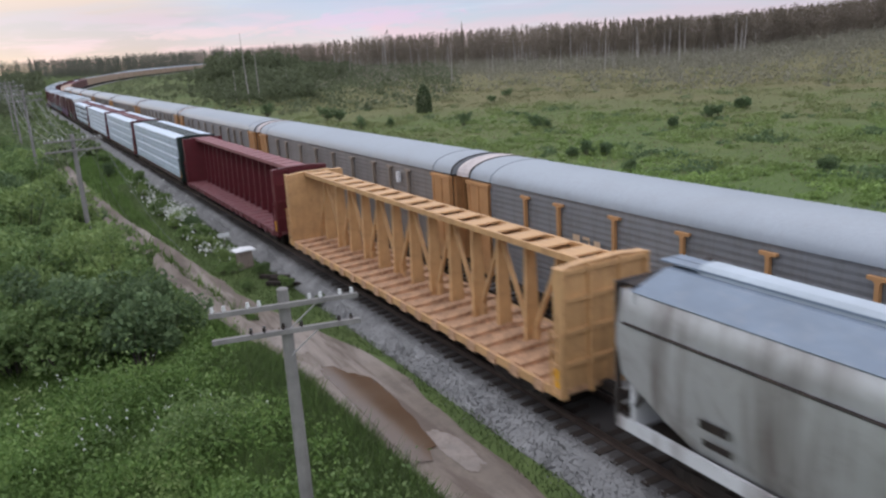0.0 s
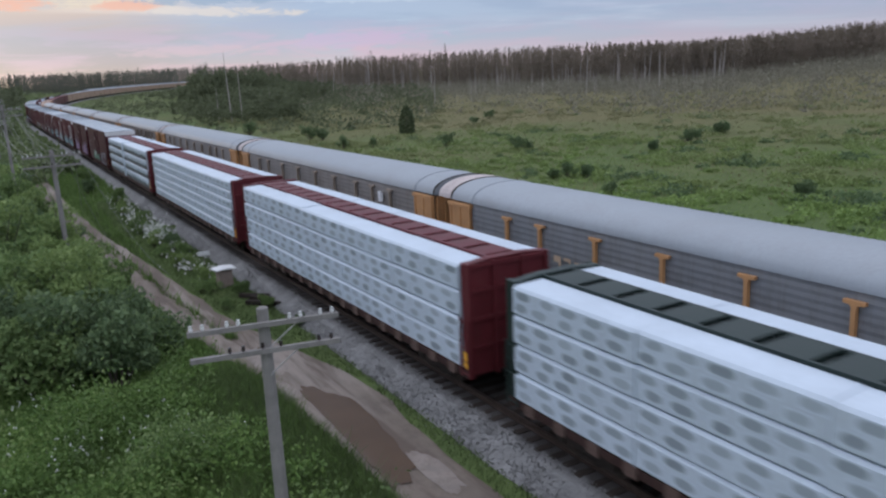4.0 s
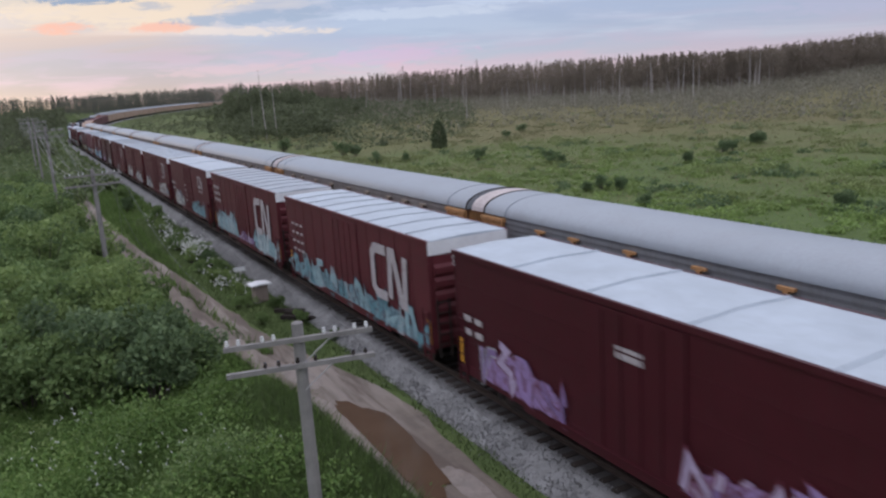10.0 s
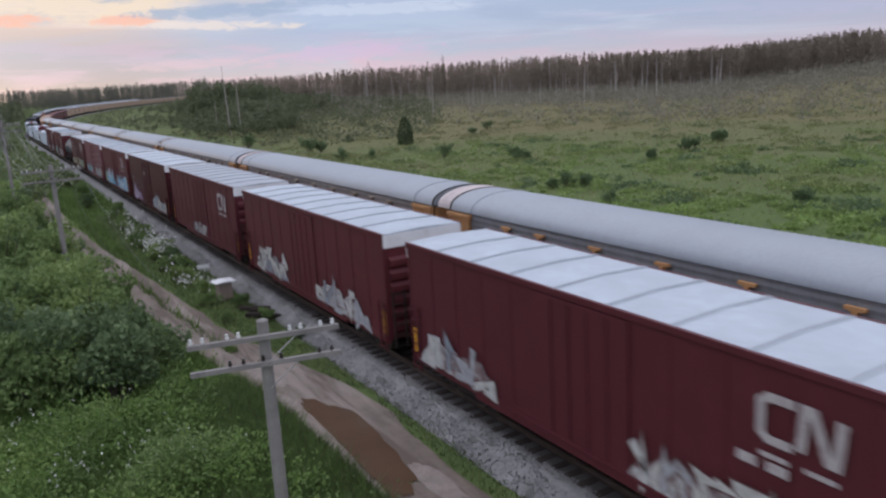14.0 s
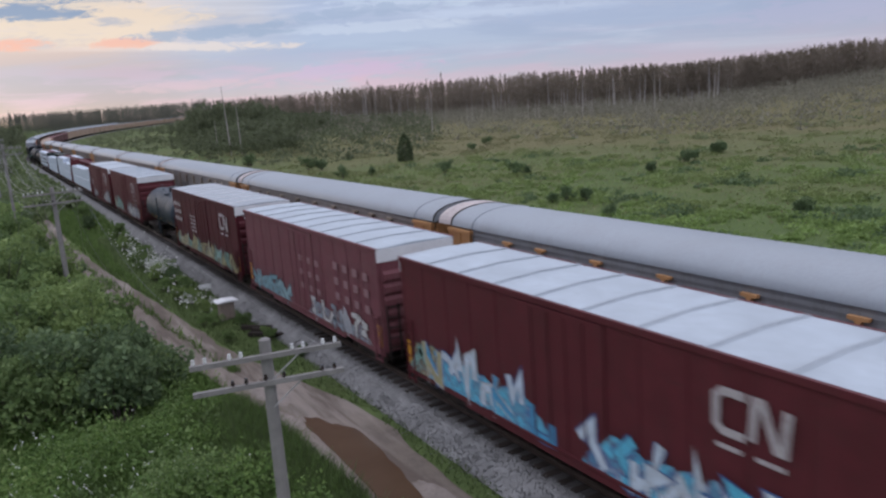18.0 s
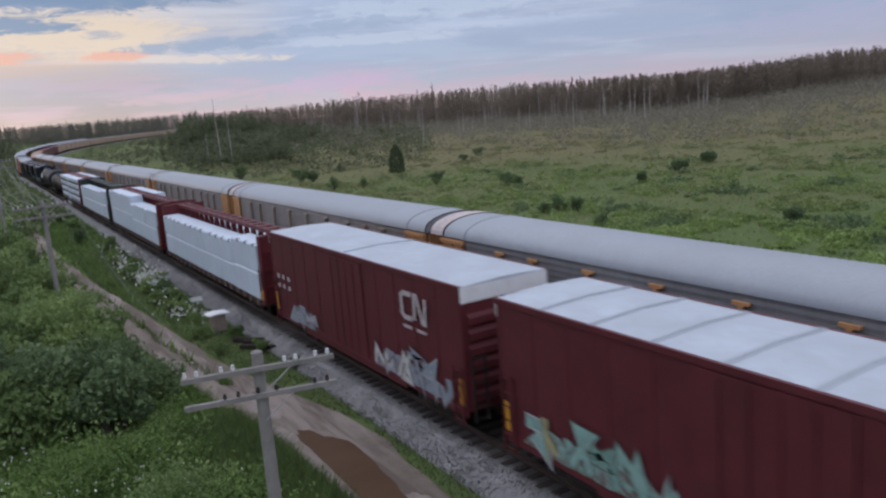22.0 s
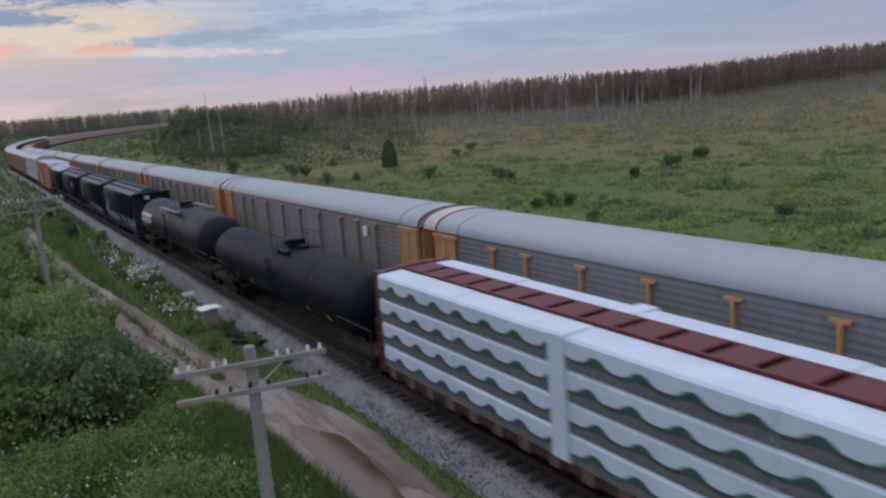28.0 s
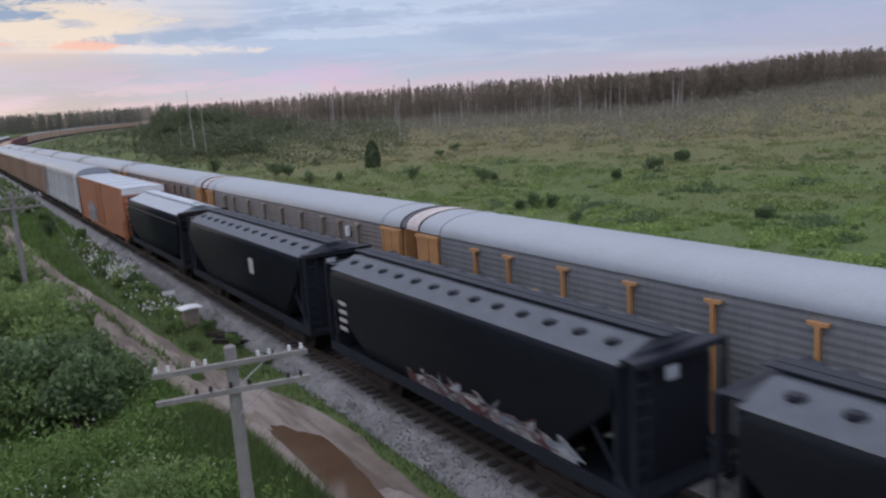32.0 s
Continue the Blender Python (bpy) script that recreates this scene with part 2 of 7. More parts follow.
def leaf_material(name, colours, rough=0.6, through_light=0.35):
    """Foliage that varies from leaf to leaf and from patch to patch."""
    m = bpy.data.materials.new(name)
    m.use_nodes = True
    nt = m.node_tree
    bsdf = nt.nodes["Principled BSDF"]
    geo = nt.nodes.new("ShaderNodeNewGeometry")
    isl = ramp(nt, geo.outputs["Random Per Island"], [(i / (len(colours) - 1), c) for i, c in enumerate(colours)])
    patch = noise_tex(nt, geo.outputs["Position"], 0.35, 3, 0.6)
    col = mix(nt, ramp(nt, patch, [(0.35, (0.0,) * 3), (0.7, (0.6,) * 3)]), isl, tuple(c * 0.55 for c in colours[0]))
    nt.links.new(col, bsdf.inputs["Base Color"])
    bsdf.inputs["Roughness"].default_value = rough
    bsdf.inputs["Specular IOR Level"].default_value = 0.2
    if through_light:
        tr = nt.nodes.new("ShaderNodeBsdfTranslucent")
        nt.links.new(col, tr.inputs[0])
        mx = nt.nodes.new("ShaderNodeMixShader")
        mx.inputs[0].default_value = through_light
        nt.links.new(bsdf.outputs[0], mx.inputs[1])
        nt.links.new(tr.outputs[0], mx.inputs[2])
        nt.links.new(mx.outputs[0], nt.nodes["Material Output"].inputs[0])
    return m


def graffiti_material(name, colours, scale=1.3):
    """Sprayed paint: bands of a few colours with dark outlines."""
    m = bpy.data.materials.new(name)
    m.use_nodes = True
    nt = m.node_tree
    bsdf = nt.nodes["Principled BSDF"]
    tc = nt.nodes.new("ShaderNodeTexCoord").outputs["Object"]
    n = noise_tex(nt, scaled(nt, tc, 1, 1, 0.7), scale * 1.3, 3.5, 0.55, 2.6)
    isl = nt.nodes.new("ShaderNodeObjectInfo").outputs["Random"]
    n = math_node(nt, "ADD", n, math_node(nt, "MULTIPLY", math_node(nt, "SUBTRACT", isl, 0.5), 0.34))
    stops = [(0.28 + 0.44 * i / len(colours), c) for i, c in enumerate(colours)]
    col = ramp(nt, n, stops)
    edge = noise_tex(nt, tc, scale * 2.2, 2, 0.5, 2.0)
    line = ramp(nt, math_node(nt, "ABSOLUTE", math_node(nt, "SUBTRACT", edge, 0.5)), [(0.0, (1, 1, 1)), (0.04, (0, 0, 0))])
    col = mix(nt, math_node(nt, "MULTIPLY", line, 0.55), col, (0.04, 0.04, 0.05))
    worn = ramp(nt, noise_tex(nt, tc, 4, 6, 0.7), [(0.45, (0, 0, 0)), (0.75, (0.75,) * 3)])
    col = mix(nt, worn, col, (0.14, 0.05, 0.055))
    nt.links.new(col, bsdf.inputs["Base Color"])
    bsdf.inputs["Roughness"].default_value = 0.65
    return m


def print_material(name, ground, ink):
    """A soft-edged printed patch in the middle of its sheet."""
    m = bpy.data.materials.new(name)
    m.use_nodes = True
    nt = m.node_tree
    bsdf = nt.nodes["Principled BSDF"]
    tc = nt.nodes.new("ShaderNodeTexCoord")
    sep = nt.nodes.new("ShaderNodeSeparateXYZ")
    nt.links.new(tc.outputs["Generated"], sep.inputs[0])
    u = math_node(nt, "ABSOLUTE", math_node(nt, "SUBTRACT", sep.outputs[1], 0.5))
    v = math_node(nt, "ABSOLUTE", math_node(nt, "SUBTRACT", sep.outputs[2], 0.5))
    d = math_node(nt, "ADD", math_node(nt, "POWER", math_node(nt, "MULTIPLY", u, 2.0), 3.0), math_node(nt, "POWER", math_node(nt, "MULTIPLY", v, 2.0), 2.4))
    n = noise_tex(nt, tc.outputs["Object"], 5.0, 3, 0.6)
    d = math_node(nt, "ADD", d, math_node(nt, "MULTIPLY", math_node(nt, "SUBTRACT", n, 0.5), 0.9))
    f = ramp(nt, d, [(0.2, (0.9,) * 3), (0.9, (0, 0, 0))], "EASE")
    r = nt.nodes.new("ShaderNodeObjectInfo").outputs["Random"]
    f = math_node(nt, "MULTIPLY", f, math_node(nt, "ADD", math_node(nt, "MULTIPLY", r, 0.5), 0.5))
    nt.links.new(mix(nt, f, ground, ink), bsdf.inputs["Base Color"])
    bsdf.inputs["Roughness"].default_value = 0.45
    return m


M = {}
M["oxide"] = material("oxide_red_paint", (0.092, 0.019, 0.025), 0.55, vary=0.12, streak=0.25, dirt=(0.075, 0.022, 0.024), dirt_amount=0.3, spec=0.22)
M["oxide_dark"] = material("dark_oxide_paint", (0.060, 0.009, 0.014), 0.5, vary=0.15, streak=0.25, dirt=(0.045, 0.018, 0.02), dirt_amount=0.3, spec=0.22)
M["red"] = material("red_brown_paint", (0.102, 0.021, 0.026), 0.55, vary=0.2, streak=0.4, dirt=(0.066, 0.026, 0.026), dirt_amount=0.45, spec=0.22)
M["maroon"] = material("dark_maroon_paint", (0.078, 0.014, 0.019), 0.55, vary=0.2, streak=0.4, dirt=(0.05, 0.022, 0.024), dirt_amount=0.45, spec=0.22)
M["faded"] = material("faded_plum_paint", (0.155, 0.050, 0.060), 0.65, vary=0.2, streak=0.35, dirt=(0.2, 0.12, 0.11), dirt_amount=0.35, spec=0.3)
M["rail_red"] = material("red_centrebeam_paint", (0.112, 0.017, 0.022), 0.55, vary=0.2, streak=0.25, dirt=(0.09, 0.032, 0.03), dirt_amount=0.35, spec=0.3)
M["green_dark"] = material("dark_green_paint", (0.018, 0.032, 0.028), 0.5, vary=0.2, streak=0.2, spec=0.3)
M["yellow"] = material("weathered_yellow_paint", (0.56, 0.325, 0.145), 0.6, vary=0.2, streak=0.45, dirt=(0.30, 0.15, 0.07), dirt_amount=0.55)
M["deck_rust"] = material("rusty_yellow_deck", (0.46, 0.27, 0.155), 0.8, vary=0.5, scale=2.2, dirt=(0.15, 0.07, 0.045), dirt_amount=0.9)
M["orange"] = material("orange_yellow_paint", (0.50, 0.265, 0.115), 0.6, vary=0.15, streak=0.25, dirt=(0.3, 0.15, 0.075), dirt_amount=0.3, spec=0.3)
M["roof_white"] = material("galvanised_roof", (0.41, 0.462, 0.505), 0.45, vary=0.16, scale=0.9, streak=0.25, dirt=(0.31, 0.34, 0.37), dirt_amount=0.55)
M["roof_grey"] = material("dull_galvanised_roof", (0.33, 0.36, 0.39), 0.5, vary=0.15, scale=0.7, dirt=(0.25, 0.25, 0.26), dirt_amount=0.5)
M["rack_roof"] = material("galvanised_rack_roof", (0.295, 0.322, 0.350), 0.42, metal=0.2, vary=0.09, scale=0.3, fine=9, streak=0.35, dirt=(0.235, 0.245, 0.255), dirt_amount=0.4, bump=0.4)
M["rack_side"] = material("galvanised_side_panel", (0.215, 0.22, 0.23), 0.55, metal=0.15, vary=0.12, scale=0.6, streak=0.3, dirt=(0.11, 0.10, 0.09), dirt_amount=0.4, per_object=0.15)
M["rack_side_brown"] = material("dusty_side_panel", (0.235, 0.212, 0.195), 0.65, metal=0.1, vary=0.14, scale=0.6, streak=0.35, dirt=(0.12, 0.09, 0.07), dirt_amount=0.5, per_object=0.15)
M["post_faded"] = material("faded_side_post", (0.27, 0.215, 0.165), 0.7, vary=0.2, dirt=(0.2, 0.15, 0.11), dirt_amount=0.4)
M["hoop"] = material("pale_end_hood", (0.52, 0.455, 0.435), 0.7, vary=0.2, scale=1.6, dirt=(0.34, 0.23, 0.20), dirt_amount=0.7)
M["black"] = material("black_car_paint", (0.0055, 0.0075, 0.0125), 0.5, vary=0.2, streak=0.2, dirt=(0.010, 0.011, 0.014), dirt_amount=0.3, spec=0.08)
M["tank_dark"] = material("charcoal_tank_paint", (0.0105, 0.012, 0.017), 0.5, vary=0.15, streak=0.2, dirt=(0.02, 0.022, 0.026), dirt_amount=0.3, spec=0.15)
M["decal_faint"] = material("faded_lettering", (0.27, 0.15, 0.16), 0.6, vary=0.2, scale=3, dirt=(0.16, 0.06, 0.07), dirt_amount=0.6)
M["hop_black"] = material("charcoal_hopper_paint", (0.018, 0.0205, 0.029), 0.55, vary=0.2, streak=0.25, dirt=(0.022, 0.024, 0.03), dirt_amount=0.35, spec=0.16)
M["hop_top"] = material("grey_hopper_roof", (0.085, 0.094, 0.110), 0.6, vary=0.25, dirt=(0.15, 0.15, 0.16), dirt_amount=0.35, spec=0.3)
M["grey_car"] = material("weathered_grey_paint", (0.60, 0.60, 0.60), 0.6, vary=0.08, scale=0.6, streak=1.0, dirt=(0.16, 0.12, 0.10), dirt_amount=0.35, wide=4.0)
M["grey_roof"] = material("blue_grey_roof", (0.16, 0.20, 0.25), 0.55, vary=0.2, dirt=(0.3, 0.3, 0.3), dirt_amount=0.3)
M["tank_grey"] = material("dark_grey_tank", (0.024, 0.034, 0.046), 0.5, vary=0.12, streak=0.15, dirt=(0.033, 0.037, 0.042), dirt_amount=0.25, spec=0.3)
M["tan"] = material("tan_car_paint", (0.36, 0.24, 0.17), 0.6, vary=0.15, streak=0.3, dirt=(0.2, 0.12, 0.08), dirt_amount=0.3)
M["tan_pale"] = material("pale_orange_lettering", (0.58, 0.42, 0.28), 0.6, vary=0.15)
M["orange_box"] = material("orange_brown_boxcar", (0.36, 0.13, 0.055), 0.6, vary=0.2, streak=0.3, dirt=(0.2, 0.09, 0.06), dirt_amount=0.4)
M["chord_pale"] = material("faded_red_chord", (0.235, 0.082, 0.084), 0.6, vary=0.2, scale=2.0)
M["deck_red"] = material("worn_red_deck", (0.150, 0.040, 0.046), 0.7, vary=0.35, scale=1.4, dirt=(0.30, 0.17, 0.16), dirt_amount=0.6)
M["wrap"] = material("white_lumber_wrap", (0.545, 0.62, 0.70), 0.45, vary=0.1, scale=0.9, fine=7.0, bump=0.6, dirt=(0.44, 0.51, 0.575), dirt_amount=0.5)
M["sill_dark"] = material("grimy_side_sill", (0.045, 0.024, 0.022), 0.75, vary=0.3, scale=2, dirt=(0.12, 0.07, 0.05), dirt_amount=0.5, spec=0.2)
M["pocket_pale"] = material("worn_stake_pocket", (0.10, 0.06, 0.048), 0.75, vary=0.35, scale=3)
M["protector"] = material("grey_board", (0.20, 0.215, 0.24), 0.8, vary=0.3, scale=4)
M["wrap_print"] = print_material("printed_lumber_wrap", (0.54, 0.615, 0.695), (0.195, 0.23, 0.255))
M["wrap_wave"] = material("green_printed_wrap", (0.045, 0.080, 0.075), 0.5, vary=0.25, scale=3.0)
M["lumber"] = material("lumber_edges", (0.118, 0.118, 0.118), 0.8, vary=0.45, scale=6.0, fine=30)
M["steel"] = material("brown_truck_steel", (0.030, 0.024, 0.021), 0.7, vary=0.3, dirt=(0.08, 0.05, 0.035), dirt_amount=0.5, spec=0.2)
M["wheel"] = material("wheel_steel", (0.07, 0.055, 0.045), 0.5, metal=0.5, vary=0.3)
M["rail"] = material("rail_steel", (0.12, 0.09, 0.075), 0.4, metal=0.7, vary=0.3, scale=3)
M["tie"] = material("creosoted_tie", (0.036, 0.028, 0.023), 0.9, vary=0.35, scale=3, bump=0.3, per_object=0.4, spec=0.2)
M["white"] = material("white_paint", (0.74, 0.74, 0.74), 0.55, vary=0.1, dirt=(0.45, 0.4, 0.38), dirt_amount=0.4)
M["decal"] = material("white_lettering", (0.44, 0.40, 0.40), 0.6, vary=0.15, scale=3, dirt=(0.18, 0.07, 0.075), dirt_amount=0.6)
M["tag_yellow"] = material("reflective_yellow", (0.75, 0.36, 0.03), 0.5, vary=0.1)
M["pole"] = material("weathered_pole_wood", (0.23, 0.215, 0.20), 0.85, vary=0.25, scale=2, streak=0.4, bump=0.4)
M["glass_pale"] = material("pale_insulator_glass", (0.62, 0.62, 0.60), 0.25, vary=0.1)
M["glass_dark"] = material("brown_insulator", (0.035, 0.025, 0.022), 0.25, vary=0.2)
M["wire"] = material("weathered_wire", (0.20, 0.20, 0.19), 0.6, vary=0.1)
M["box_grey"] = material("rusty_grey_cabinet", (0.30, 0.235, 0.20), 0.7, vary=0.25, dirt=(0.12, 0.08, 0.06), dirt_amount=0.6)
M["dirt"] = material("packed_dirt_road", (0.175, 0.140, 0.113), 0.9, vary=0.3, scale=0.55, fine=9, bump=0.6, dirt=(0.10, 0.080, 0.064), dirt_amount=0.75)
M["bark"] = material("grey_dead_wood", (0.36, 0.325, 0.30), 0.9, vary=0.3, scale=2)
M["bark_dark"] = material("bark", (0.085, 0.068, 0.055), 0.9, vary=0.3, scale=2)
M["leaf_shrub"] = leaf_material("shrub_leaves", [(0.125, 0.190, 0.070), (0.190, 0.275, 0.098), (0.275, 0.36, 0.14)])
M["leaf_dark"] = leaf_material("dark_shrub_leaves", [(0.098, 0.148, 0.072), (0.142, 0.205, 0.095), (0.20, 0.27, 0.125)])
M["line_leaf"] = leaf_material("lineside_leaves", [(0.125, 0.165, 0.075), (0.165, 0.21, 0.095), (0.22, 0.265, 0.12)])
M["leaf_light"] = leaf_material("light_shrub_leaves", [(0.175, 0.25, 0.085), (0.24, 0.325, 0.112), (0.32, 0.405, 0.155)])
M["grass"] = leaf_material("grass_blades", [(0.110, 0.178, 0.052), (0.145, 0.225, 0.064), (0.19, 0.275, 0.086)])
M["grass_dark"] = leaf_material("dark_tall_grass", [(0.085, 0.122, 0.047), (0.112, 0.154, 0.058), (0.145, 0.188, 0.074)])
M["weed"] = leaf_material("meadow_weed_leaves", [(0.120, 0.205, 0.058), (0.165, 0.26, 0.072), (0.23, 0.33, 0.098)])
M["marsh"] = leaf_material("marsh_grass_blades", [(0.158, 0.232, 0.072), (0.19, 0.268, 0.085), (0.23, 0.305, 0.10)])
M["marsh_leaf"] = leaf_material("marsh_shrub_leaves", [(0.185, 0.275, 0.085), (0.235, 0.335, 0.102), (0.30, 0.40, 0.13)])


def dry_with_distance(m):
    """Lush growth by the line gives way to tan sedge farther out in the marsh."""
    nt = m.node_tree
    bsdf = nt.nodes["Principled BSDF"]
    col = bsdf.inputs["Base Color"].links[0].from_socket
    pos = nt.nodes.new("ShaderNodeNewGeometry").outputs["Position"]
    ln = nt.nodes.new("ShaderNodeVectorMath")
    ln.operation = "LENGTH"
    nt.links.new(pos, ln.inputs[0])
    d = math_node(nt, "MULTIPLY", ln.outputs["Value"], 1 / 400, clamp=True)
    d = math_node(nt, "ADD", d, math_node(nt, "MULTIPLY", math_node(nt, "SUBTRACT", noise_tex(nt, pos, 0.035, 5, 0.6), 0.5), 0.5))
    f = ramp(nt, d, [(0.15, (0, 0, 0)), (0.42, (0.9,) * 3)])
    tan = mix(nt, f, col, (0.215, 0.200, 0.112))
    for n in nt.nodes:
        if n.type in ("BSDF_PRINCIPLED", "BSDF_TRANSLUCENT"):
            nt.links.new(tan, n.inputs[0])


dry_with_distance(M["marsh_leaf"])
M["sedge"] = leaf_material("marsh_sedge", [(0.20, 0.185, 0.10), (0.23, 0.21, 0.115), (0.26, 0.235, 0.13)])
# needle tones paled and greyed: distance haze is put into the colour
M["spruce"] = leaf_material("hazed_spruce_needles", [(0.225, 0.188, 0.146), (0.245, 0.205, 0.16), (0.27, 0.226, 0.178)], 0.8, 0.3)
M["far_wood"] = leaf_material("hazed_far_needles", [(0.135, 0.138, 0.112), (0.155, 0.158, 0.128), (0.18, 0.182, 0.146)], 0.8, 0.3)
M["mid_tree"] = leaf_material("alder_leaves", [(0.115, 0.132, 0.076), (0.14, 0.16, 0.09), (0.172, 0.192, 0.106)], 0.7, 0.35)
M["blossom"] = material("white_flowers", (0.75, 0.75, 0.70), 0.7, vary=0.1)
M["spray_pale"] = material("pale_spray_outline", (0.42, 0.43, 0.45), 0.65, vary=0.3, scale=4, dirt=(0.15, 0.06, 0.06), dirt_amount=0.6)
PAINTS = {
    "pale blue": ("pale_blue_outline_paint", [(0.34, 0.38, 0.48), (0.44, 0.47, 0.54), (0.05, 0.05, 0.09), (0.30, 0.36, 0.52)]),
    "silver": ("pale_blue_spray_paint", [(0.25, 0.29, 0.36), (0.40, 0.42, 0.46), (0.09, 0.10, 0.13), (0.32, 0.35, 0.40)]),
    "purple": ("purple_spray_paint", [(0.22, 0.14, 0.30), (0.42, 0.34, 0.48), (0.12, 0.02, 0.04), (0.30, 0.20, 0.40)]),
    "green": ("green_spray_paint", [(0.08, 0.30, 0.18), (0.45, 0.55, 0.50), (0.03, 0.10, 0.08), (0.16, 0.42, 0.28)]),
    "blue": ("blue_spray_paint", [(0.06, 0.30, 0.50), (0.50, 0.58, 0.65), (0.05, 0.10, 0.25), (0.10, 0.45, 0.62)]),
    "teal": ("teal_spray_paint", [(0.11, 0.25, 0.29), (0.26, 0.40, 0.43), (0.05, 0.10, 0.13), (0.18, 0.33, 0.37)]),
    "light blue": ("light_blue_spray_paint", [(0.24, 0.40, 0.44), (0.42, 0.52, 0.54), (0.10, 0.16, 0.19), (0.34, 0.48, 0.52)]),
    "grey": ("silver_spray_paint", [(0.34, 0.35, 0.37), (0.48, 0.48, 0.46), (0.10, 0.04, 0.04), (0.22, 0.26, 0.30)]),
    "lime": ("green_yellow_spray_paint", [(0.16, 0.30, 0.26), (0.36, 0.33, 0.17), (0.07, 0.05, 0.04), (0.22, 0.38, 0.34)]),
    "aqua": ("turquoise_spray_paint", [(0.06, 0.30, 0.32), (0.30, 0.38, 0.38), (0.02, 0.03, 0.04), (0.14, 0.38, 0.40)]),
}
GRAF = {kind: graffiti_material(name, cols) for kind, (name, cols) in PAINTS.items()}
SPRAY = {kind: [material(name + "_tone", c, 0.6, vary=0.25, scale=2.5, fine=12, dirt=(0.12, 0.06, 0.06), dirt_amount=0.6) for c in cols] for kind, (name, cols) in PAINTS.items()}


# ---- mesh building ----
class Geo:
    """Collects simple solids into one mesh."""

    def __init__(self):
        self.v, self.f = [], []

    def add(self, verts, faces):
        o = len(self.v)
        self.v += [tuple(p) for p in verts]
        self.f += [tuple(i + o for i in face) for face in faces]
        return self

    def box(self, x0, x1, y0, y1, z0, z1, ch=0.0):
        """A box; ch chamfers its edges along y."""
        if ch:
            return self.prism([(x0 + ch, z0), (x1 - ch, z0), (x1, z0 + ch), (x1, z1 - ch), (x1 - ch, z1), (x0 + ch, z1), (x0, z1 - ch), (x0, z0 + ch)], y0, y1)
        p = [(x, y, z) for z in (z0, z1) for y in (y0, y1) for x in (x0, x1)]
        return self.add(p, [(0, 2, 3, 1), (4, 5, 7, 6), (0, 1, 5, 4), (2, 6, 7, 3), (0, 4, 6, 2), (1, 3, 7, 5)])

    def prism(self, prof, y0, y1):
        """A closed profile of (x, z), counter-clockwise as seen from -y, drawn along y."""
        n = len(prof)
        p = [(x, y0, z) for x, z in prof] + [(x, y1, z) for x, z in prof]
        f = [(i, (i + 1) % n, n + (i + 1) % n, n + i) for i in range(n)]
        return self.add(p, f + [tuple(range(n))[::-1], tuple(range(n, 2 * n))])

    def beam(self, a, b, w, h=None):
        """A square bar from a to b."""
        a, b = Vector(a), Vector(b)
        d = (b - a).normalized()
        s = d.cross(Vector((0, 0, 1)) if abs(d.z) < 0.9 else Vector((1, 0, 0))).normalized() * w / 2
        u = s.cross(d).normalized() * (h or w) / 2
        p = [q + i * s + j * u for q in (a, b) for i, j in ((-1, -1), (1, -1), (1, 1), (-1, 1))]
        return self.add(p, [(0, 1, 2, 3), (7, 6, 5, 4), (0, 4, 5, 1), (1, 5, 6, 2), (2, 6, 7, 3), (3, 7, 4, 0)])

    def tube(self, a, b, r0, r1=None, n=8, caps=True):
        a, b, r1 = Vector(a), Vector(b), r0 if r1 is None else r1
        d = (b - a).normalized()
        s = d.cross(Vector((0, 0, 1)) if abs(d.z) < 0.9 else Vector((1, 0, 0))).normalized()
        u = s.cross(d)
        ring = [(math.cos(2 * math.pi * i / n), math.sin(2 * math.pi * i / n)) for i in range(n)]
        p = [a + r0 * (c * s + e * u) for c, e in ring] + [b + r1 * (c * s + e * u) for c, e in ring]
        f = [(i, n + i, n + (i + 1) % n, (i + 1) % n) for i in range(n)]
        if caps:
            f += [tuple(range(n)), tuple(range(n, 2 * n))[::-1]]
        return self.add(p, f)

    def lathe(self, rings, n=24):
        """A body round the y axis from rows of (y, radius)."""
        p, f = [], []
        for y, r in rings:
            p += [(r * math.cos(2 * math.pi * i / n), y, r * math.sin(2 * math.pi * i / n)) for i in range(n)]
        for k in range(len(rings) - 1):
            f += [(k * n + i, (k + 1) * n + i, (k + 1) * n + (i + 1) % n, k * n + (i + 1) % n) for i in range(n)]
        return self.add(p, f + [tuple(range(n)), tuple(range((len(rings) - 1) * n, len(rings) * n))[::-1]])

    def mesh(self, name, mat, smooth=False):
        me = bpy.data.meshes.new(name)
        me.from_pydata(self.v, [], self.f)
        me.materials.append(M[mat] if isinstance(mat, str) else mat)
        if smooth:
            me.polygons.foreach_set("use_smooth", [True] * len(me.polygons))
        me.update()
        return me


def part(name, geo, mat, parent, label="", at=None, smooth=False):
    """One mesh object under a thing or part. geo: a Geo, or a mesh to share."""
    me = geo if isinstance(geo, bpy.types.Mesh) else geo.mesh(name, mat, smooth)
    ob = new(name, me)
    ob.parent = parent
    if at is not None:
        ob.matrix_basis = at
    if label:
        ob["label"] = label
    return ob


def thing(name, label, category, group="", at=None):
    ob = new(name)
    ob.empty_display_size = 0.3
    if at is not None:
        ob.matrix_basis = at
    return tagged(ob, label, category, group)


def setting(name, geo, mat, label="", smooth=False):
    ob = new(name, geo if isinstance(geo, bpy.types.Mesh) else geo.mesh(name, mat, smooth))
    return tagged(ob, label, "", "", "structure")


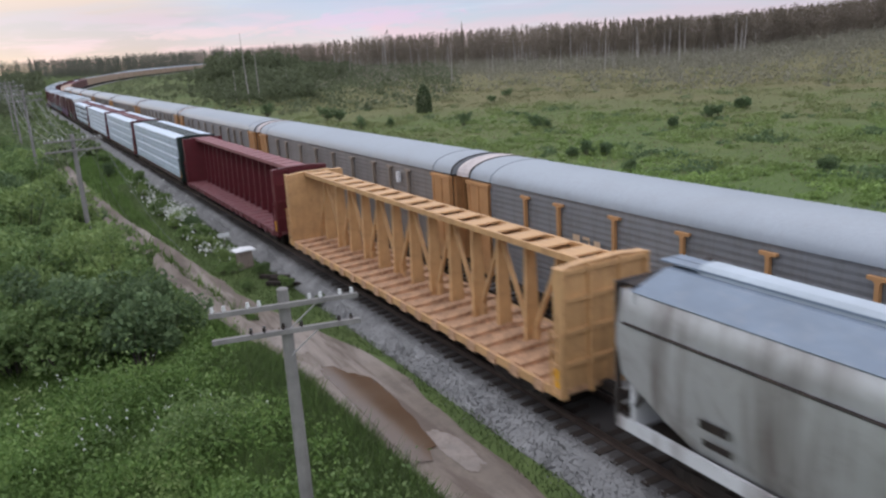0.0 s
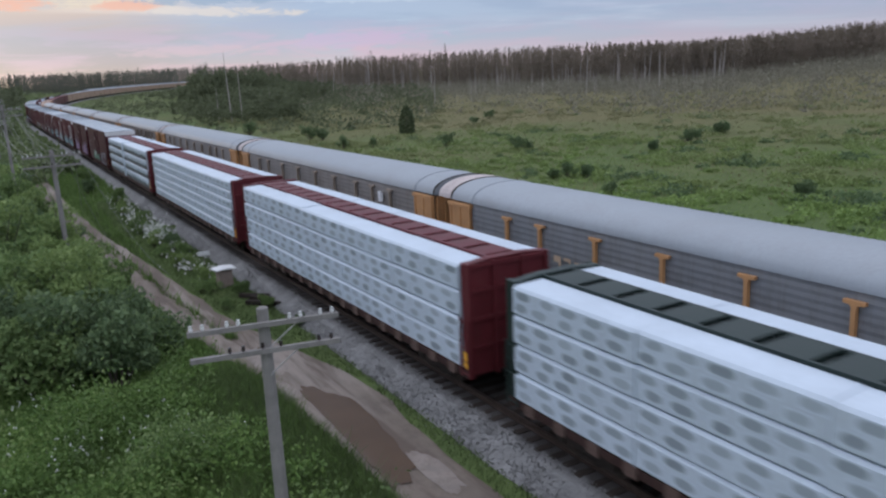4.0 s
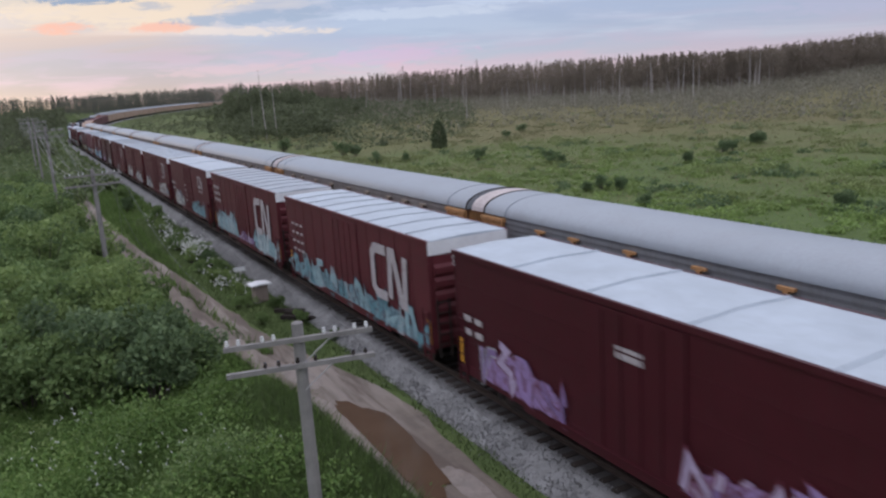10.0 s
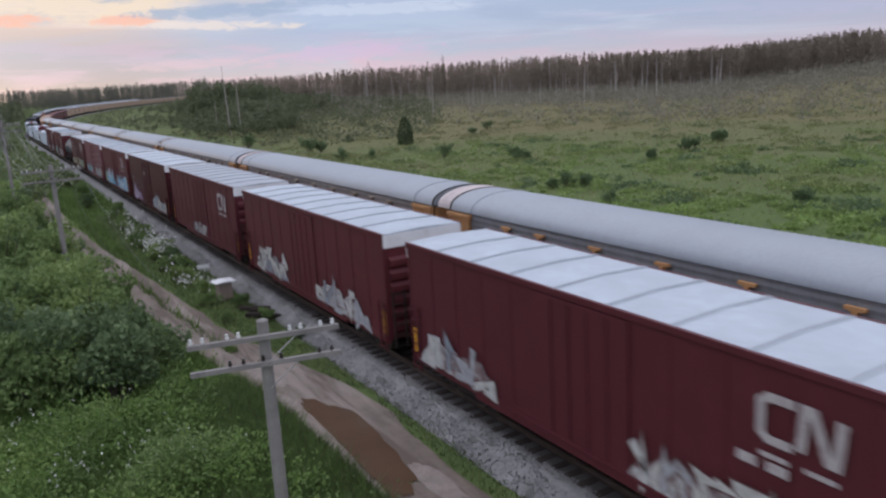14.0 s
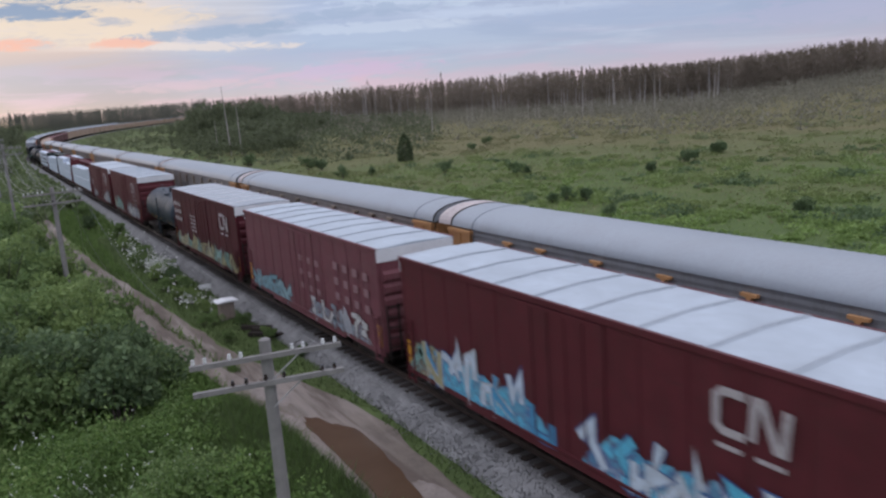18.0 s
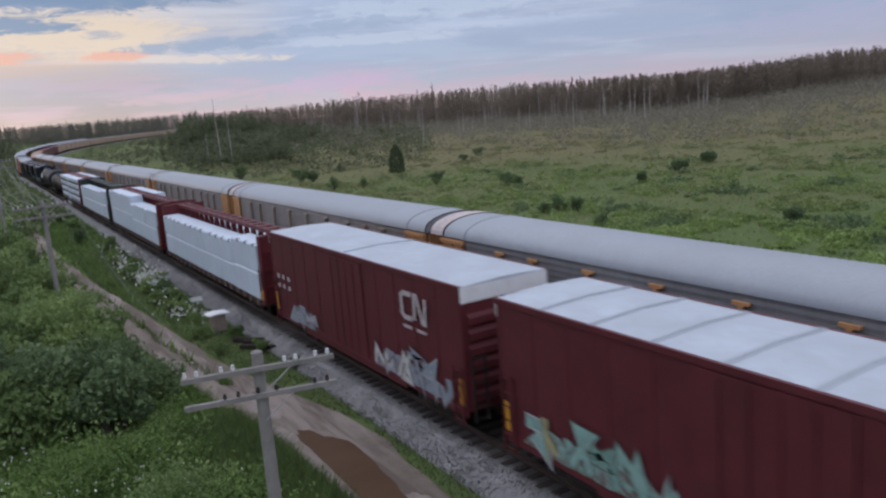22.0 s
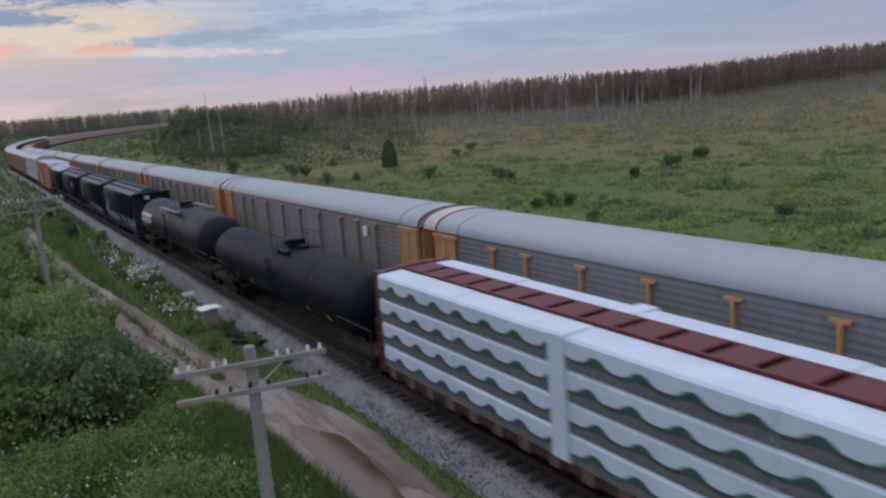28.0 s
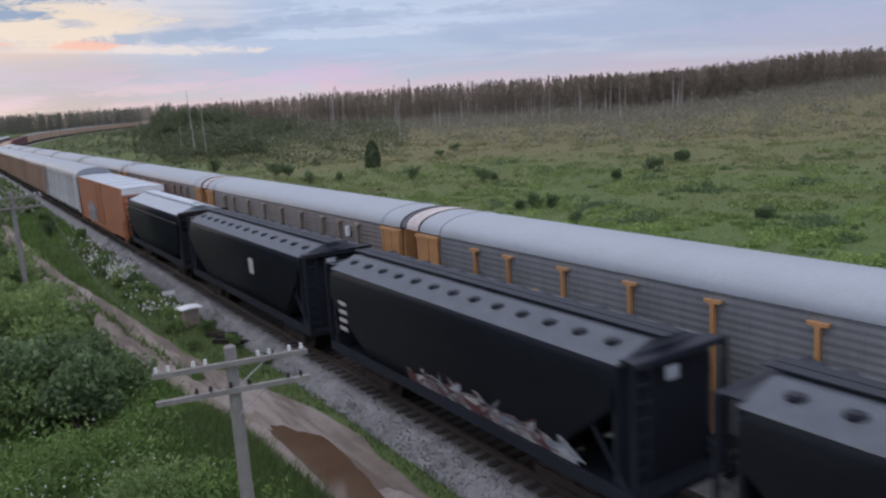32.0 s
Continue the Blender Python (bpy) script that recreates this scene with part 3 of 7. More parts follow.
# ---- the line of the tracks ----
BEND, RADIUS = 232.0, 1200.0


def rise(s):
    """Height of the rails: level, then a gentle climb."""
    if s < 240:
        return 0.0
    return min((s - 240) ** 2 / 90000.0, 0.0) + (0.0055 * (s - 240) * min(1.0, (s - 240) / 240.0))


def track_at(s, x0, z0=0.0):
    """Pose at s metres along a track: y runs along it, away from the viewer."""
    r = RADIUS - (x0 - NEAR)
    if s <= BEND:
        return pose(x0, s, z0 + rise(s))
    a = (s - BEND) / RADIUS
    cx = x0 + r
    return pose(cx - r * math.cos(a), BEND + r * math.sin(a), z0 + rise(s), 0, 0, -math.degrees(a))


# ---- railway cars: shared running gear ----
def build_gear():
    g = {}
    wheel = Geo()
    for x in (-0.75, 0.75):
        wheel.tube((x - 0.07, 0, 0.42), (x + 0.05, 0, 0.42), 0.42, n=20)
        wheel.tube((x - 0.10, 0, 0.42), (x - 0.07, 0, 0.42), 0.14, n=10)
    wheel.tube((-0.75, 0, 0.42), (0.75, 0, 0.42), 0.08, n=8)
    g["wheel"] = wheel.mesh("wheelset", "wheel")
    side = Geo()
    for x in (-1.02,):
        side.prism([(x - 0.09, 0.34), (x + 0.09, 0.34), (x + 0.09, 0.56), (x - 0.09, 0.56)], -1.15, 1.15)
        for s in (-1, 1):
            side.beam((x, s * 1.15, 0.52), (x, s * 0.35, 0.75), 0.16, 0.14)
            side.beam((x, s * 1.0, 0.42), (x, s * 0.35, 0.22), 0.16, 0.12)
            side.box(x - 0.13, x + 0.12, s * 0.9 - 0.16, s * 0.9 + 0.16, 0.3, 0.58)
        side.box(x - 0.1, x + 0.1, -0.4, 0.4, 0.62, 0.8)
        side.box(x - 0.08, x + 0.1, -0.3, 0.3, 0.16, 0.26)
        for k in range(3):
            side.tube((x - 0.03, -0.2 + 0.2 * k, 0.24), (x - 0.03, -0.2 + 0.2 * k, 0.62), 0.075, n=8)
    g["side"] = side.mesh("side_frame", "steel")
    g["bolster"] = Geo().box(-1.1, 1.1, -0.22, 0.22, 0.5, 0.78, 0.05).mesh("bolster", "steel")
    coup = Geo()
    coup.box(-0.12, 0.12, -0.7, 0.25, 0.72, 0.98, 0.03).box(-0.2, 0.16, -1.0, -0.7, 0.66, 1.02, 0.05)
    coup.tube((0.3, 0.1, 0.8), (0.34, -0.5, 0.45), 0.035, n=6)
    coup.tube((0.34, -0.5, 0.45), (0.12, -0.82, 0.5), 0.035, n=6)
    g["coupler"] = coup.mesh("coupler", "steel")
    return g


GEAR = build_gear()


def add_gear(car, half, truck=None, detail=True):
    """Two trucks and couplers under a car of the given half length."""
    tp = truck if truck is not None else half - 2.6
    for s in (-1, 1):
        tr = part("truck", GEAR["bolster"], None, car, at=pose(0, s * tp, 0))
        if detail:
            for x in (0, 180):
                part("side_frame", GEAR["side"], None, tr, at=pose(0, 0, 0, 0, 0, x))
        for w in (-0.89, 0.89):
            part("wheelset", GEAR["wheel"], None, tr, at=pose(0, w, 0))
        part("coupler", GEAR["coupler"], None, car, at=pose(0, s * half, 0, 0, 0, 0 if s < 0 else 180))


def ladder(x, y, z0, z1, side):
    """Rungs and stiles on a car's side or end. side: 'x' on a flank, 'y' on an end."""
    g = Geo()
    n = max(2, int((z1 - z0) / 0.36))
    for k in range(n + 1):
        z = z0 + (z1 - z0) * k / n
        if side == "x":
            g.tube((x, y - 0.22, z), (x, y + 0.22, z), 0.022, n=5)
        else:
            g.tube((x - 0.22, y, z), (x + 0.22, y, z), 0.022, n=5)
    for s in (-0.22, 0.22):
        a = (x, y + s) if side == "x" else (x + s, y)
        g.beam((*a, z0 - 0.1), (*a, z1 + 0.1), 0.05)
    return g


def spray(car, place, y0, y1, z0, z1, seed, kind):
    """Paint a tag on a car: a ragged fill, and on it angular letters of bent strokes with their outlines.
    place(depth, y, z) gives a point that far off its flank."""
    rnd = random.Random(seed)
    tones = SPRAY[kind]
    n = max(8, int((y1 - y0) / 0.16))
    fill = Geo()
    hgt = z1 - z0
    bare = kind == "pale blue"
    for i in range(n + 1):
        y = y0 + (y1 - y0) * i / n
        f = i / n
        end = min(1.0, 6 * f, 6 * (1 - f)) ** 0.6
        top = z0 + hgt * end * (0.12 if bare else 1.0) * (0.62 + 0.26 * noise.noise((y * 0.9, seed * 1.7, 0.0)) + 0.16 * noise.noise((y * 3.1, seed * 0.7, 3.0)))
        low = z0 + 0.10 * abs(noise.noise((y * 2.2, seed * 2.1, 6.0)))
        fill.v += [place(0.002, y, low), place(0.002, y, (low + top) / 2), place(0.002, y, max(low + 0.03, top))]
    fill.f = [(3 * i + k, 3 * i + k + 1, 3 * i + k + 4, 3 * i + k + 3) for i in range(n) for k in range(2)]
    tag = part("graffiti", fill, GRAF[kind], car, kind + " sprayed graffiti")
    m = max(2, int((y1 - y0) / 0.82))
    w = (y1 - y0) / m
    for i in range(m):
        yc = y1 - w * (i + 0.5)
        hh = hgt * rnd.uniform(0.72, 0.98) * (0.8 if i in (0, m - 1) else 1.0)
        lean = rnd.uniform(-0.15, 0.15)
        grid = [(a, b) for a in (-0.42, 0.0, 0.42) for b in (0.08, 0.5, 0.92)]
        pts = rnd.sample(grid, rnd.randint(4, 6))
        pts.sort(key=lambda p: (p[0] + rnd.uniform(-0.5, 0.5), p[1]))
        pts = [(yc + (a + rnd.uniform(-0.1, 0.1)) * w * 1.1 + lean * b, z0 + max(0.04, b + rnd.uniform(-0.08, 0.08)) * hh) for a, b in pts]
        width = rnd.uniform(0.19, 0.30) * min(1.0, hgt / 1.2) * (0.45 if bare else 1.0)
        d = 0.0045 + 0.0015 * (i % 3)
        letter = part("sprayed_letter", stroke(place, pts, width, d), tones[rnd.choice((0, 1, 1, 3))], tag)
        part("outline", stroke(place, pts, width + (0.04 if bare else 0.10), d - 0.0010), tones[2] if rnd.random() < 0.75 else "spray_pale", letter)


def stroke(place, pts, t, d):
    """A bent stroke of width t through points of (y, z), laid d metres off a flank."""
    g = Geo()
    flat = ribbon(0.0, pts, t)
    g.v = [place(d, y, z) for _, y, z in flat.v]
    g.f = flat.f
    return g


def bars(x, rows, out=-1):
    """Plain bars for lettering on a flank: rows of (y0, y1, z0, z1)."""
    g = Geo()
    for y0, y1, z0, z1 in rows:
        xx = x + out * 0.005
        g.add([(xx, y0, z0), (xx, y1, z0), (xx, y1, z1), (xx, y0, z1)], [(0, 3, 2, 1)])
    return g


def ribbon(x, pts, t, out=-1):
    """A flat painted stroke of width t through points of (y, z), in one piece."""
    g = Geo()
    n = len(pts)
    for k, (y, z) in enumerate(pts):
        a, b = pts[max(0, k - 1)], pts[min(n - 1, k + 1)]
        p, q = (y - a[0], z - a[1]), (b[0] - y, b[1] - z)
        lp, lq = math.hypot(*p) or 1, math.hypot(*q) or 1
        p, q = (p[0] / lp, p[1] / lp), (q[0] / lq, q[1] / lq)
        if k == 0:
            p = q
        if k == n - 1:
            q = p
        m = (-(p[1] + q[1]), p[0] + q[0])
        lm = math.hypot(*m) or 1
        m = (m[0] / lm, m[1] / lm)
        c = max(0.45, m[0] * -p[1] + m[1] * p[0])
        for sgn in (-1, 1):
            g.v.append((x + out * 0.006, y + sgn * m[0] * t / 2 / c, z + sgn * m[1] * t / 2 / c))
    g.f = [(2 * k, 2 * k + 1, 2 * k + 3, 2 * k + 2) for k in range(n - 1)]
    return g


def emblem(car, x, yc, zc, h, w, mat="decal"):
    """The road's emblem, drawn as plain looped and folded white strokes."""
    t = h * 0.22
    loop = [(-0.06, 0.5), (-0.40, 0.5), (-0.5, 0.36), (-0.5, -0.36), (-0.40, -0.5), (-0.08, -0.5)]
    fold = [(0.02, -0.5), (0.06, 0.5), (0.16, 0.5), (0.36, -0.5), (0.45, -0.5), (0.5, 0.5)]
    for name, pts in (("emblem_loop", loop), ("emblem_fold", fold)):
        part(name, ribbon(x, [(yc - a * w, zc + b * h) for a, b in pts], t), mat, car, "white painted emblem stroke")
    if h < 1:
        for a0, a1 in ((-0.5, -0.12), (0.08, 0.48)):
            part("emblem_line", bars(x, [(yc - a1 * w, yc - a0 * w, zc - h * 0.95, zc - h * 0.82)]), mat, car, "thin white painted line")


# ---- box cars ----
def boxcar(length, paint, roof, z_top=4.71, ink="decal", seams=9, cap=True, style="rib", logo=None, tags=(), lettering=(), label="", door_at=0.0, door_w=3.2, raised=True):
    """A box car of the given coupled length: flanks with posts, plug doors, corrugated ends, panelled roof."""
    half = length / 2 - 0.875
    car = thing("boxcar", label, "boxcar", "cars of the passing freight train")
    car["gap"] = 1.75
    hw, z0 = 1.52, 0.98
    sh = Geo().box(-hw, hw, -half, half, z0, z_top - 0.10, 0.02)
    part("body", sh, paint, car)
    sill = Geo()
    for s in (-1, 1):
        sill.prism([(s * hw - 0.03, z0 - 0.14), (s * hw + 0.03, z0 - 0.14), (s * hw + 0.03, z0 + 0.16), (s * hw - 0.03, z0 + 0.16)], -half, half)
        sill.box(s * hw - 0.035, s * hw + 0.035, -half * 0.55, half * 0.55, z0 - 0.26, z0 - 0.1)
    part("side_sill", sill, paint, car)
    rail = Geo()
    for s in (-1, 1):
        rail.box(s * hw - 0.05, s * hw + 0.05, -half - 0.02, half + 0.02, z_top - 0.17, z_top - 0.03)
    part("top_rail", rail, paint, car)
    # posts on the flanks
    n = 12 if style == "rib" else 8
    post = Geo().box(-0.014, 0.0, -0.045, 0.045, z0, z_top - 0.16).mesh("post", paint)
    for s in (-1, 1):
        for k in range(n + 1):
            y = -half + 0.1 + (2 * half - 0.2) * k / n
            if abs(y - door_at) < door_w / 2 + 0.1:
                continue
            if style == "flat" and k not in (0, n):
                continue
            part("side_post", post, None, car, at=pose(s * hw, y, 0, 0, 0, 0 if s < 0 else 180))
    if style == "flat":
        sm_ = Geo().box(-0.01, 0.0, -half + 0.15, half - 0.15, -0.03, 0.03).mesh("side_seam", paint)
        for s in (-1, 1):
            for z in (1.85, 2.75, 3.65):
                part("side_seam", sm_, None, car, at=pose(s * hw, 0, z, 0, 0, 0 if s < 0 else 180))
    # plug doors with locking bars
    for s in (-1, 1):
        d = Geo()
        d.box(-0.05, 0.02, -door_w / 2, door_w / 2, z0 + 0.02, z_top - 0.22)
        door = part("door", d, paint, car, at=pose(s * hw, door_at, 0, 0, 0, 0 if s < 0 else 180))
        for y in (-door_w * 0.3, -door_w * 0.1, door_w * 0.1, door_w * 0.3):
            part("locking_bar", Geo().tube((-0.075, y, z0 + 0.1), (-0.075, y, z_top - 0.3), 0.014, n=6), paint, door)
        tr = Geo().box(-0.09, -0.05, -door_w * 0.9, door_w * 0.9, z0 - 0.02, z0 + 0.05)
        part("door_track", tr, paint, door)
    # ends: deep horizontal corrugations, cap at the top
    for s in (-1, 1):
        k = 6
        prof = [(0.0, z_top - 0.55), (-0.02, z_top - 0.55), (-0.02, z0 + 0.1), (0.0, z0 + 0.1)]
        wave = []
        for i in range(k):
            z = z0 + 0.2 + (z_top - 1.0 - z0) * i / k
            wave += [(0.02, z), (0.10, z + 0.1), (0.10, z + 0.3), (0.02, z + 0.42)]
        e = Geo().prism([(-0.02, z0 + 0.1)] + wave + [(0.02, z_top - 0.55), (-0.02, z_top - 0.55)], -1.36, 1.36)
        part("end_panel", e, paint, car, at=pose(0, s * (half + 0.012), 0, 0, 0, 90 if s > 0 else -90))
        if cap:
            cpg = Geo().prism([(-hw - 0.012, z_top - 0.52), (hw + 0.012, z_top - 0.52), (hw + 0.012, z_top - 0.06), (-hw - 0.012, z_top - 0.06)], half + 0.0, half + 0.03)
            part("end_cap", cpg, "white", car, "white reflective end cap", at=pose(0, 0, 0, 0, 0, 0 if s > 0 else 180))
        part("ladder", ladder(-hw - 0.07, s * (half - 0.35), z0 - 0.3, 2.6 if s > 0 else 2.2, "x"), paint, car)
        part("end_ladder", ladder(-1.15, s * (half + 0.16), z0 - 0.2, 2.6, "y"), "steel", car)
    # roof: panels with raised seams
    rf = Geo()
    rf.prism([(-hw - 0.04, z_top - 0.10), (hw + 0.04, z_top - 0.10), (hw + 0.04, z_top - 0.04), (0, z_top + 0.02), (-hw - 0.04, z_top - 0.04)], -half - 0.02, half + 0.02)
    roof_ob = part("roof", rf, roof, car)
    seam = Geo().prism([(-hw, z_top - 0.045), (-hw, z_top - 0.05), (hw, z_top - 0.05), (hw, z_top - 0.045), (hw - 0.05, z_top + 0.0), (0, z_top + 0.055), (-hw + 0.05, z_top + 0.0)], -0.04, 0.04)
    sm = seam.mesh("roof_seam", "white" if raised == "pale" else "roof_grey" if raised else roof)
    for k in range(1, seams):
        part("roof_seam", sm, None, roof_ob, at=pose(0, -half + 2 * half * k / seams, 0))
    # under frame
    u = Geo().box(-0.35, 0.35, -half + 0.3, half - 0.3, 0.72, 1.0).box(-1.3, 1.3, -half + 0.2, half - 0.2, 0.92, 1.0)
    u.tube((0.5, 1.2, 0.75), (0.5, 2.4, 0.75), 0.2, n=10)
    part("underframe", u, "steel", car)
    part("brake_wheel", Geo().tube((0.9, -half - 0.2, 2.9), (0.9, -half - 0.14, 2.9), 0.28, n=14), "steel", car)
    for s in (-1,):
        if logo:
            y, z, h, w = logo
            emblem(car, -hw - 0.055, y, z, h, w)
        for i, (y0, y1, za, zb, kind) in enumerate(tags):
            spray(car, lambda d, y, z: (-hw - 0.052 - d, y, z), y0, y1, za, zb, int(length * 7) + i * 13 + int(y0 * 5), kind)
        if lettering:
            for row in lettering:
                part("lettering_bar", bars(-hw - 0.056, [row]), ink, car)
    for y in (-half + 0.08, half - 0.32):
        part("reflector", bars(-hw - 0.03, [(y, y + 0.24, 1.15, 1.95)]), "tag_yellow", car, "yellow reflector strip")
    add_gear(car, half)
    return car


def data_block(y, z, cols=3, rows=3, w=0.42, h=0.2, gap=0.62, rise_=0.42):
    return [(y - gap * i, y - gap * i + w, z - rise_ * j, z - rise_ * j + h) for i in range(cols) for j in range(rows)]


# ---- centre-beam flat cars ----
def centrebeam(length, paint, style="riser", load=None, label="", deck=None, seed=1, step=None, chord=None):
    half = length / 2 - 1.025
    car = thing("centrebeam_car", label, "flat car", "cars of the passing freight train")
    car["gap"] = 2.05
    hw, zd, zt, zk = 1.42, 1.02, 4.26, 4.22
    part("deck", Geo().box(-hw, hw, -half, half, zd - 0.16, zd), deck or paint, car)
    for s in (-1, 1):
        part("side_sill", Geo().box(s * hw - 0.05, s * hw + (0.05 if not load else 0.0), -half, half, zd - 0.24, zd + (0.02 if not load else -0.01), 0.015), paint if not load else "sill_dark", car)
    pk = Geo().prism([(-0.06, zd - 0.26), (0.05, zd - 0.26), (0.05, zd + 0.03), (-0.03, zd + 0.03)], -0.2, 0.2).mesh("stake_pocket", (deck or paint) if not load else "pocket_pale")
    npk = 18
    for k in range(npk):
        part("stake_pocket", pk, None, car, at=pose(-hw - 0.05, -half + 0.9 + (2 * half - 1.8) * k / (npk - 1), 0))
    hump = 0.15 if style == "truss" else 0.035
    rs = Geo().prism([(-hw + 0.03, zd), (hw - 0.03, zd), (hw - 0.03, zd + hump * 0.6), (0.25, zd + hump), (-0.25, zd + hump), (-hw + 0.03, zd + hump * 0.6)], -0.16, 0.16).mesh("riser", deck or paint)
    if not load:
        for k in range(22):
            part("riser", rs, None, car, at=pose(0, -half + 1.1 + (2 * half - 2.2) * k / 21, 0))
    # end bulkheads: a panel with stiffeners outside
    up = Geo().box(-0.06, 0.06, 0.0, 0.10, zd - 0.2, zk).mesh("stiffener", paint)
    lv = Geo().box(-hw, hw, 0.0, 0.07, -0.06, 0.06).mesh("rib", paint)
    for s in (-1, 1):
        y = s * half
        y0, y1 = sorted((y, y - s * 0.30))
        bk = part("bulkhead", Geo().box(-hw, hw, y0, y1, zd, zk, 0.03), paint, car)
        for x in (-hw + 0.06, -0.5, 0.5, hw - 0.06):
            part("stiffener", up, None, bk, at=pose(x, y, 0, 0, 0, 0 if s > 0 else 180))
        for z in (1.7, 2.55, 3.4, zk - 0.1):
            part("rib", lv, None, bk, at=pose(0, y, z, 0, 0, 0 if s > 0 else 180))
        part("ladder", ladder(-hw - 0.06, y - s * 0.14, zd - 0.1, 2.5, "x"), paint, car)
        part("chord_end", Geo().prism([(-hw + 0.1, zk - 0.02), (hw - 0.1, zk - 0.02), (0.62, zt + 0.02), (-0.62, zt + 0.02)], min(y0, y1), max(y0, y1)), paint, car)
    # top chord: a shallow trough with darker gaps between its cover plates
    cw = 0.34 if load == "plain" else 0.48
    if load == "plain":
        ch = Geo().box(-cw - 0.05, -cw + 0.05, -half, half, zt - 0.18, zt)
        top = part("top_chord", ch, chord or paint, car)
        part("chord_rail", Geo().box(cw - 0.05, cw + 0.05, -half, half, zt - 0.18, zt), paint, top)
    else:
        ch = Geo().prism([(-cw - 0.05, zt - 0.18), (cw + 0.05, zt - 0.18), (cw + 0.05, zt), (cw - 0.03, zt), (cw - 0.03, zt - 0.16), (-cw + 0.03, zt - 0.16), (-cw + 0.03, zt), (-cw - 0.05, zt)], -half, half)
        top = part("top_chord", ch, chord or paint, car)
    n_plate = 17
    pw = (2 * half - 0.8) / n_plate
    tie_half = pw * (0.24 if load == "plain" else 0.29 if style == "truss" else 0.40)
    tie = Geo().box(-cw + 0.02, cw - 0.02, -tie_half, tie_half, zt - 0.045, zt - 0.002).mesh("cover_plate", chord or paint)
    for k in range(n_plate):
        part("cover_plate", tie, None, top, at=pose(0, -half + 0.4 + pw * (k + 0.5), 0))
    # the middle beam
    if load is None or step:
        n = 14 if style == "truss" else 17
        ys = [-half + 0.3 + (2 * half - 0.6) * k / n for k in range(n + 1)]
        wb, wt = (0.26, 0.15) if style == "truss" else (0.30, 0.20) if not load else (0.2, 0.12)
        pm = Geo().prism([(-wb, zd), (wb, zd), (wt, zt - 0.15), (-wt, zt - 0.15)], *((-0.075, 0.075) if not load else (-0.05, 0.05))).mesh("beam_post", paint)
        for y in ys[1:-1]:
            part("beam_post", pm, None, car, at=pose(0, y, 0))
        if style == "truss":
            for k in range(n):
                rising = k % 2 == 0
                bb = Geo().beam((0, ys[k], zd + 0.05 if rising else zt - 0.25), (0, ys[k + 1], zt - 0.25 if rising else zd + 0.05), 0.11, 0.13)
                part("diagonal", bb, paint, car)
            for k in range(0, n + 1, 2):
                part("gusset", Geo().prism([(-0.05, zd), (0.05, zd), (0.05, zd + 0.45), (-0.05, zd + 0.45)], ys[k] - 0.35, ys[k] + 0.35), paint, car)
        else:
            web = Geo().box(-0.06, 0.06, -half + 0.3, half - 0.3, zd, zd + 0.30)
            wo = part("centre_web", web, paint, car)
            # solid dark discs on the web imitate the shade inside its oval holes
            hole = Geo().tube((-0.075, 0, zd + 0.16), (0.075, 0, zd + 0.16), 0.13, n=12).mesh("web_hole", "steel")
            for k in range(n):
                part("web_hole", hole, None, wo, at=pose(0, (ys[k] + ys[k + 1]) / 2, 0))
    if load:
        lumber_load(car, half, hw, zd + 0.02, 4.20, load, seed, step)
    part("centre_sill", Geo().prism([(-0.3, 0.5), (0.3, 0.5), (0.45, 0.9), (-0.45, 0.9)], -half + 3.4, half - 3.4), "steel", car)
    part("reflector", bars(-hw - 0.062, [(-half + 0.02, -half + 0.22, 1.1, 1.6)]), "tag_yellow", car, "yellow reflector strip")
    add_gear(car, half)
    return car


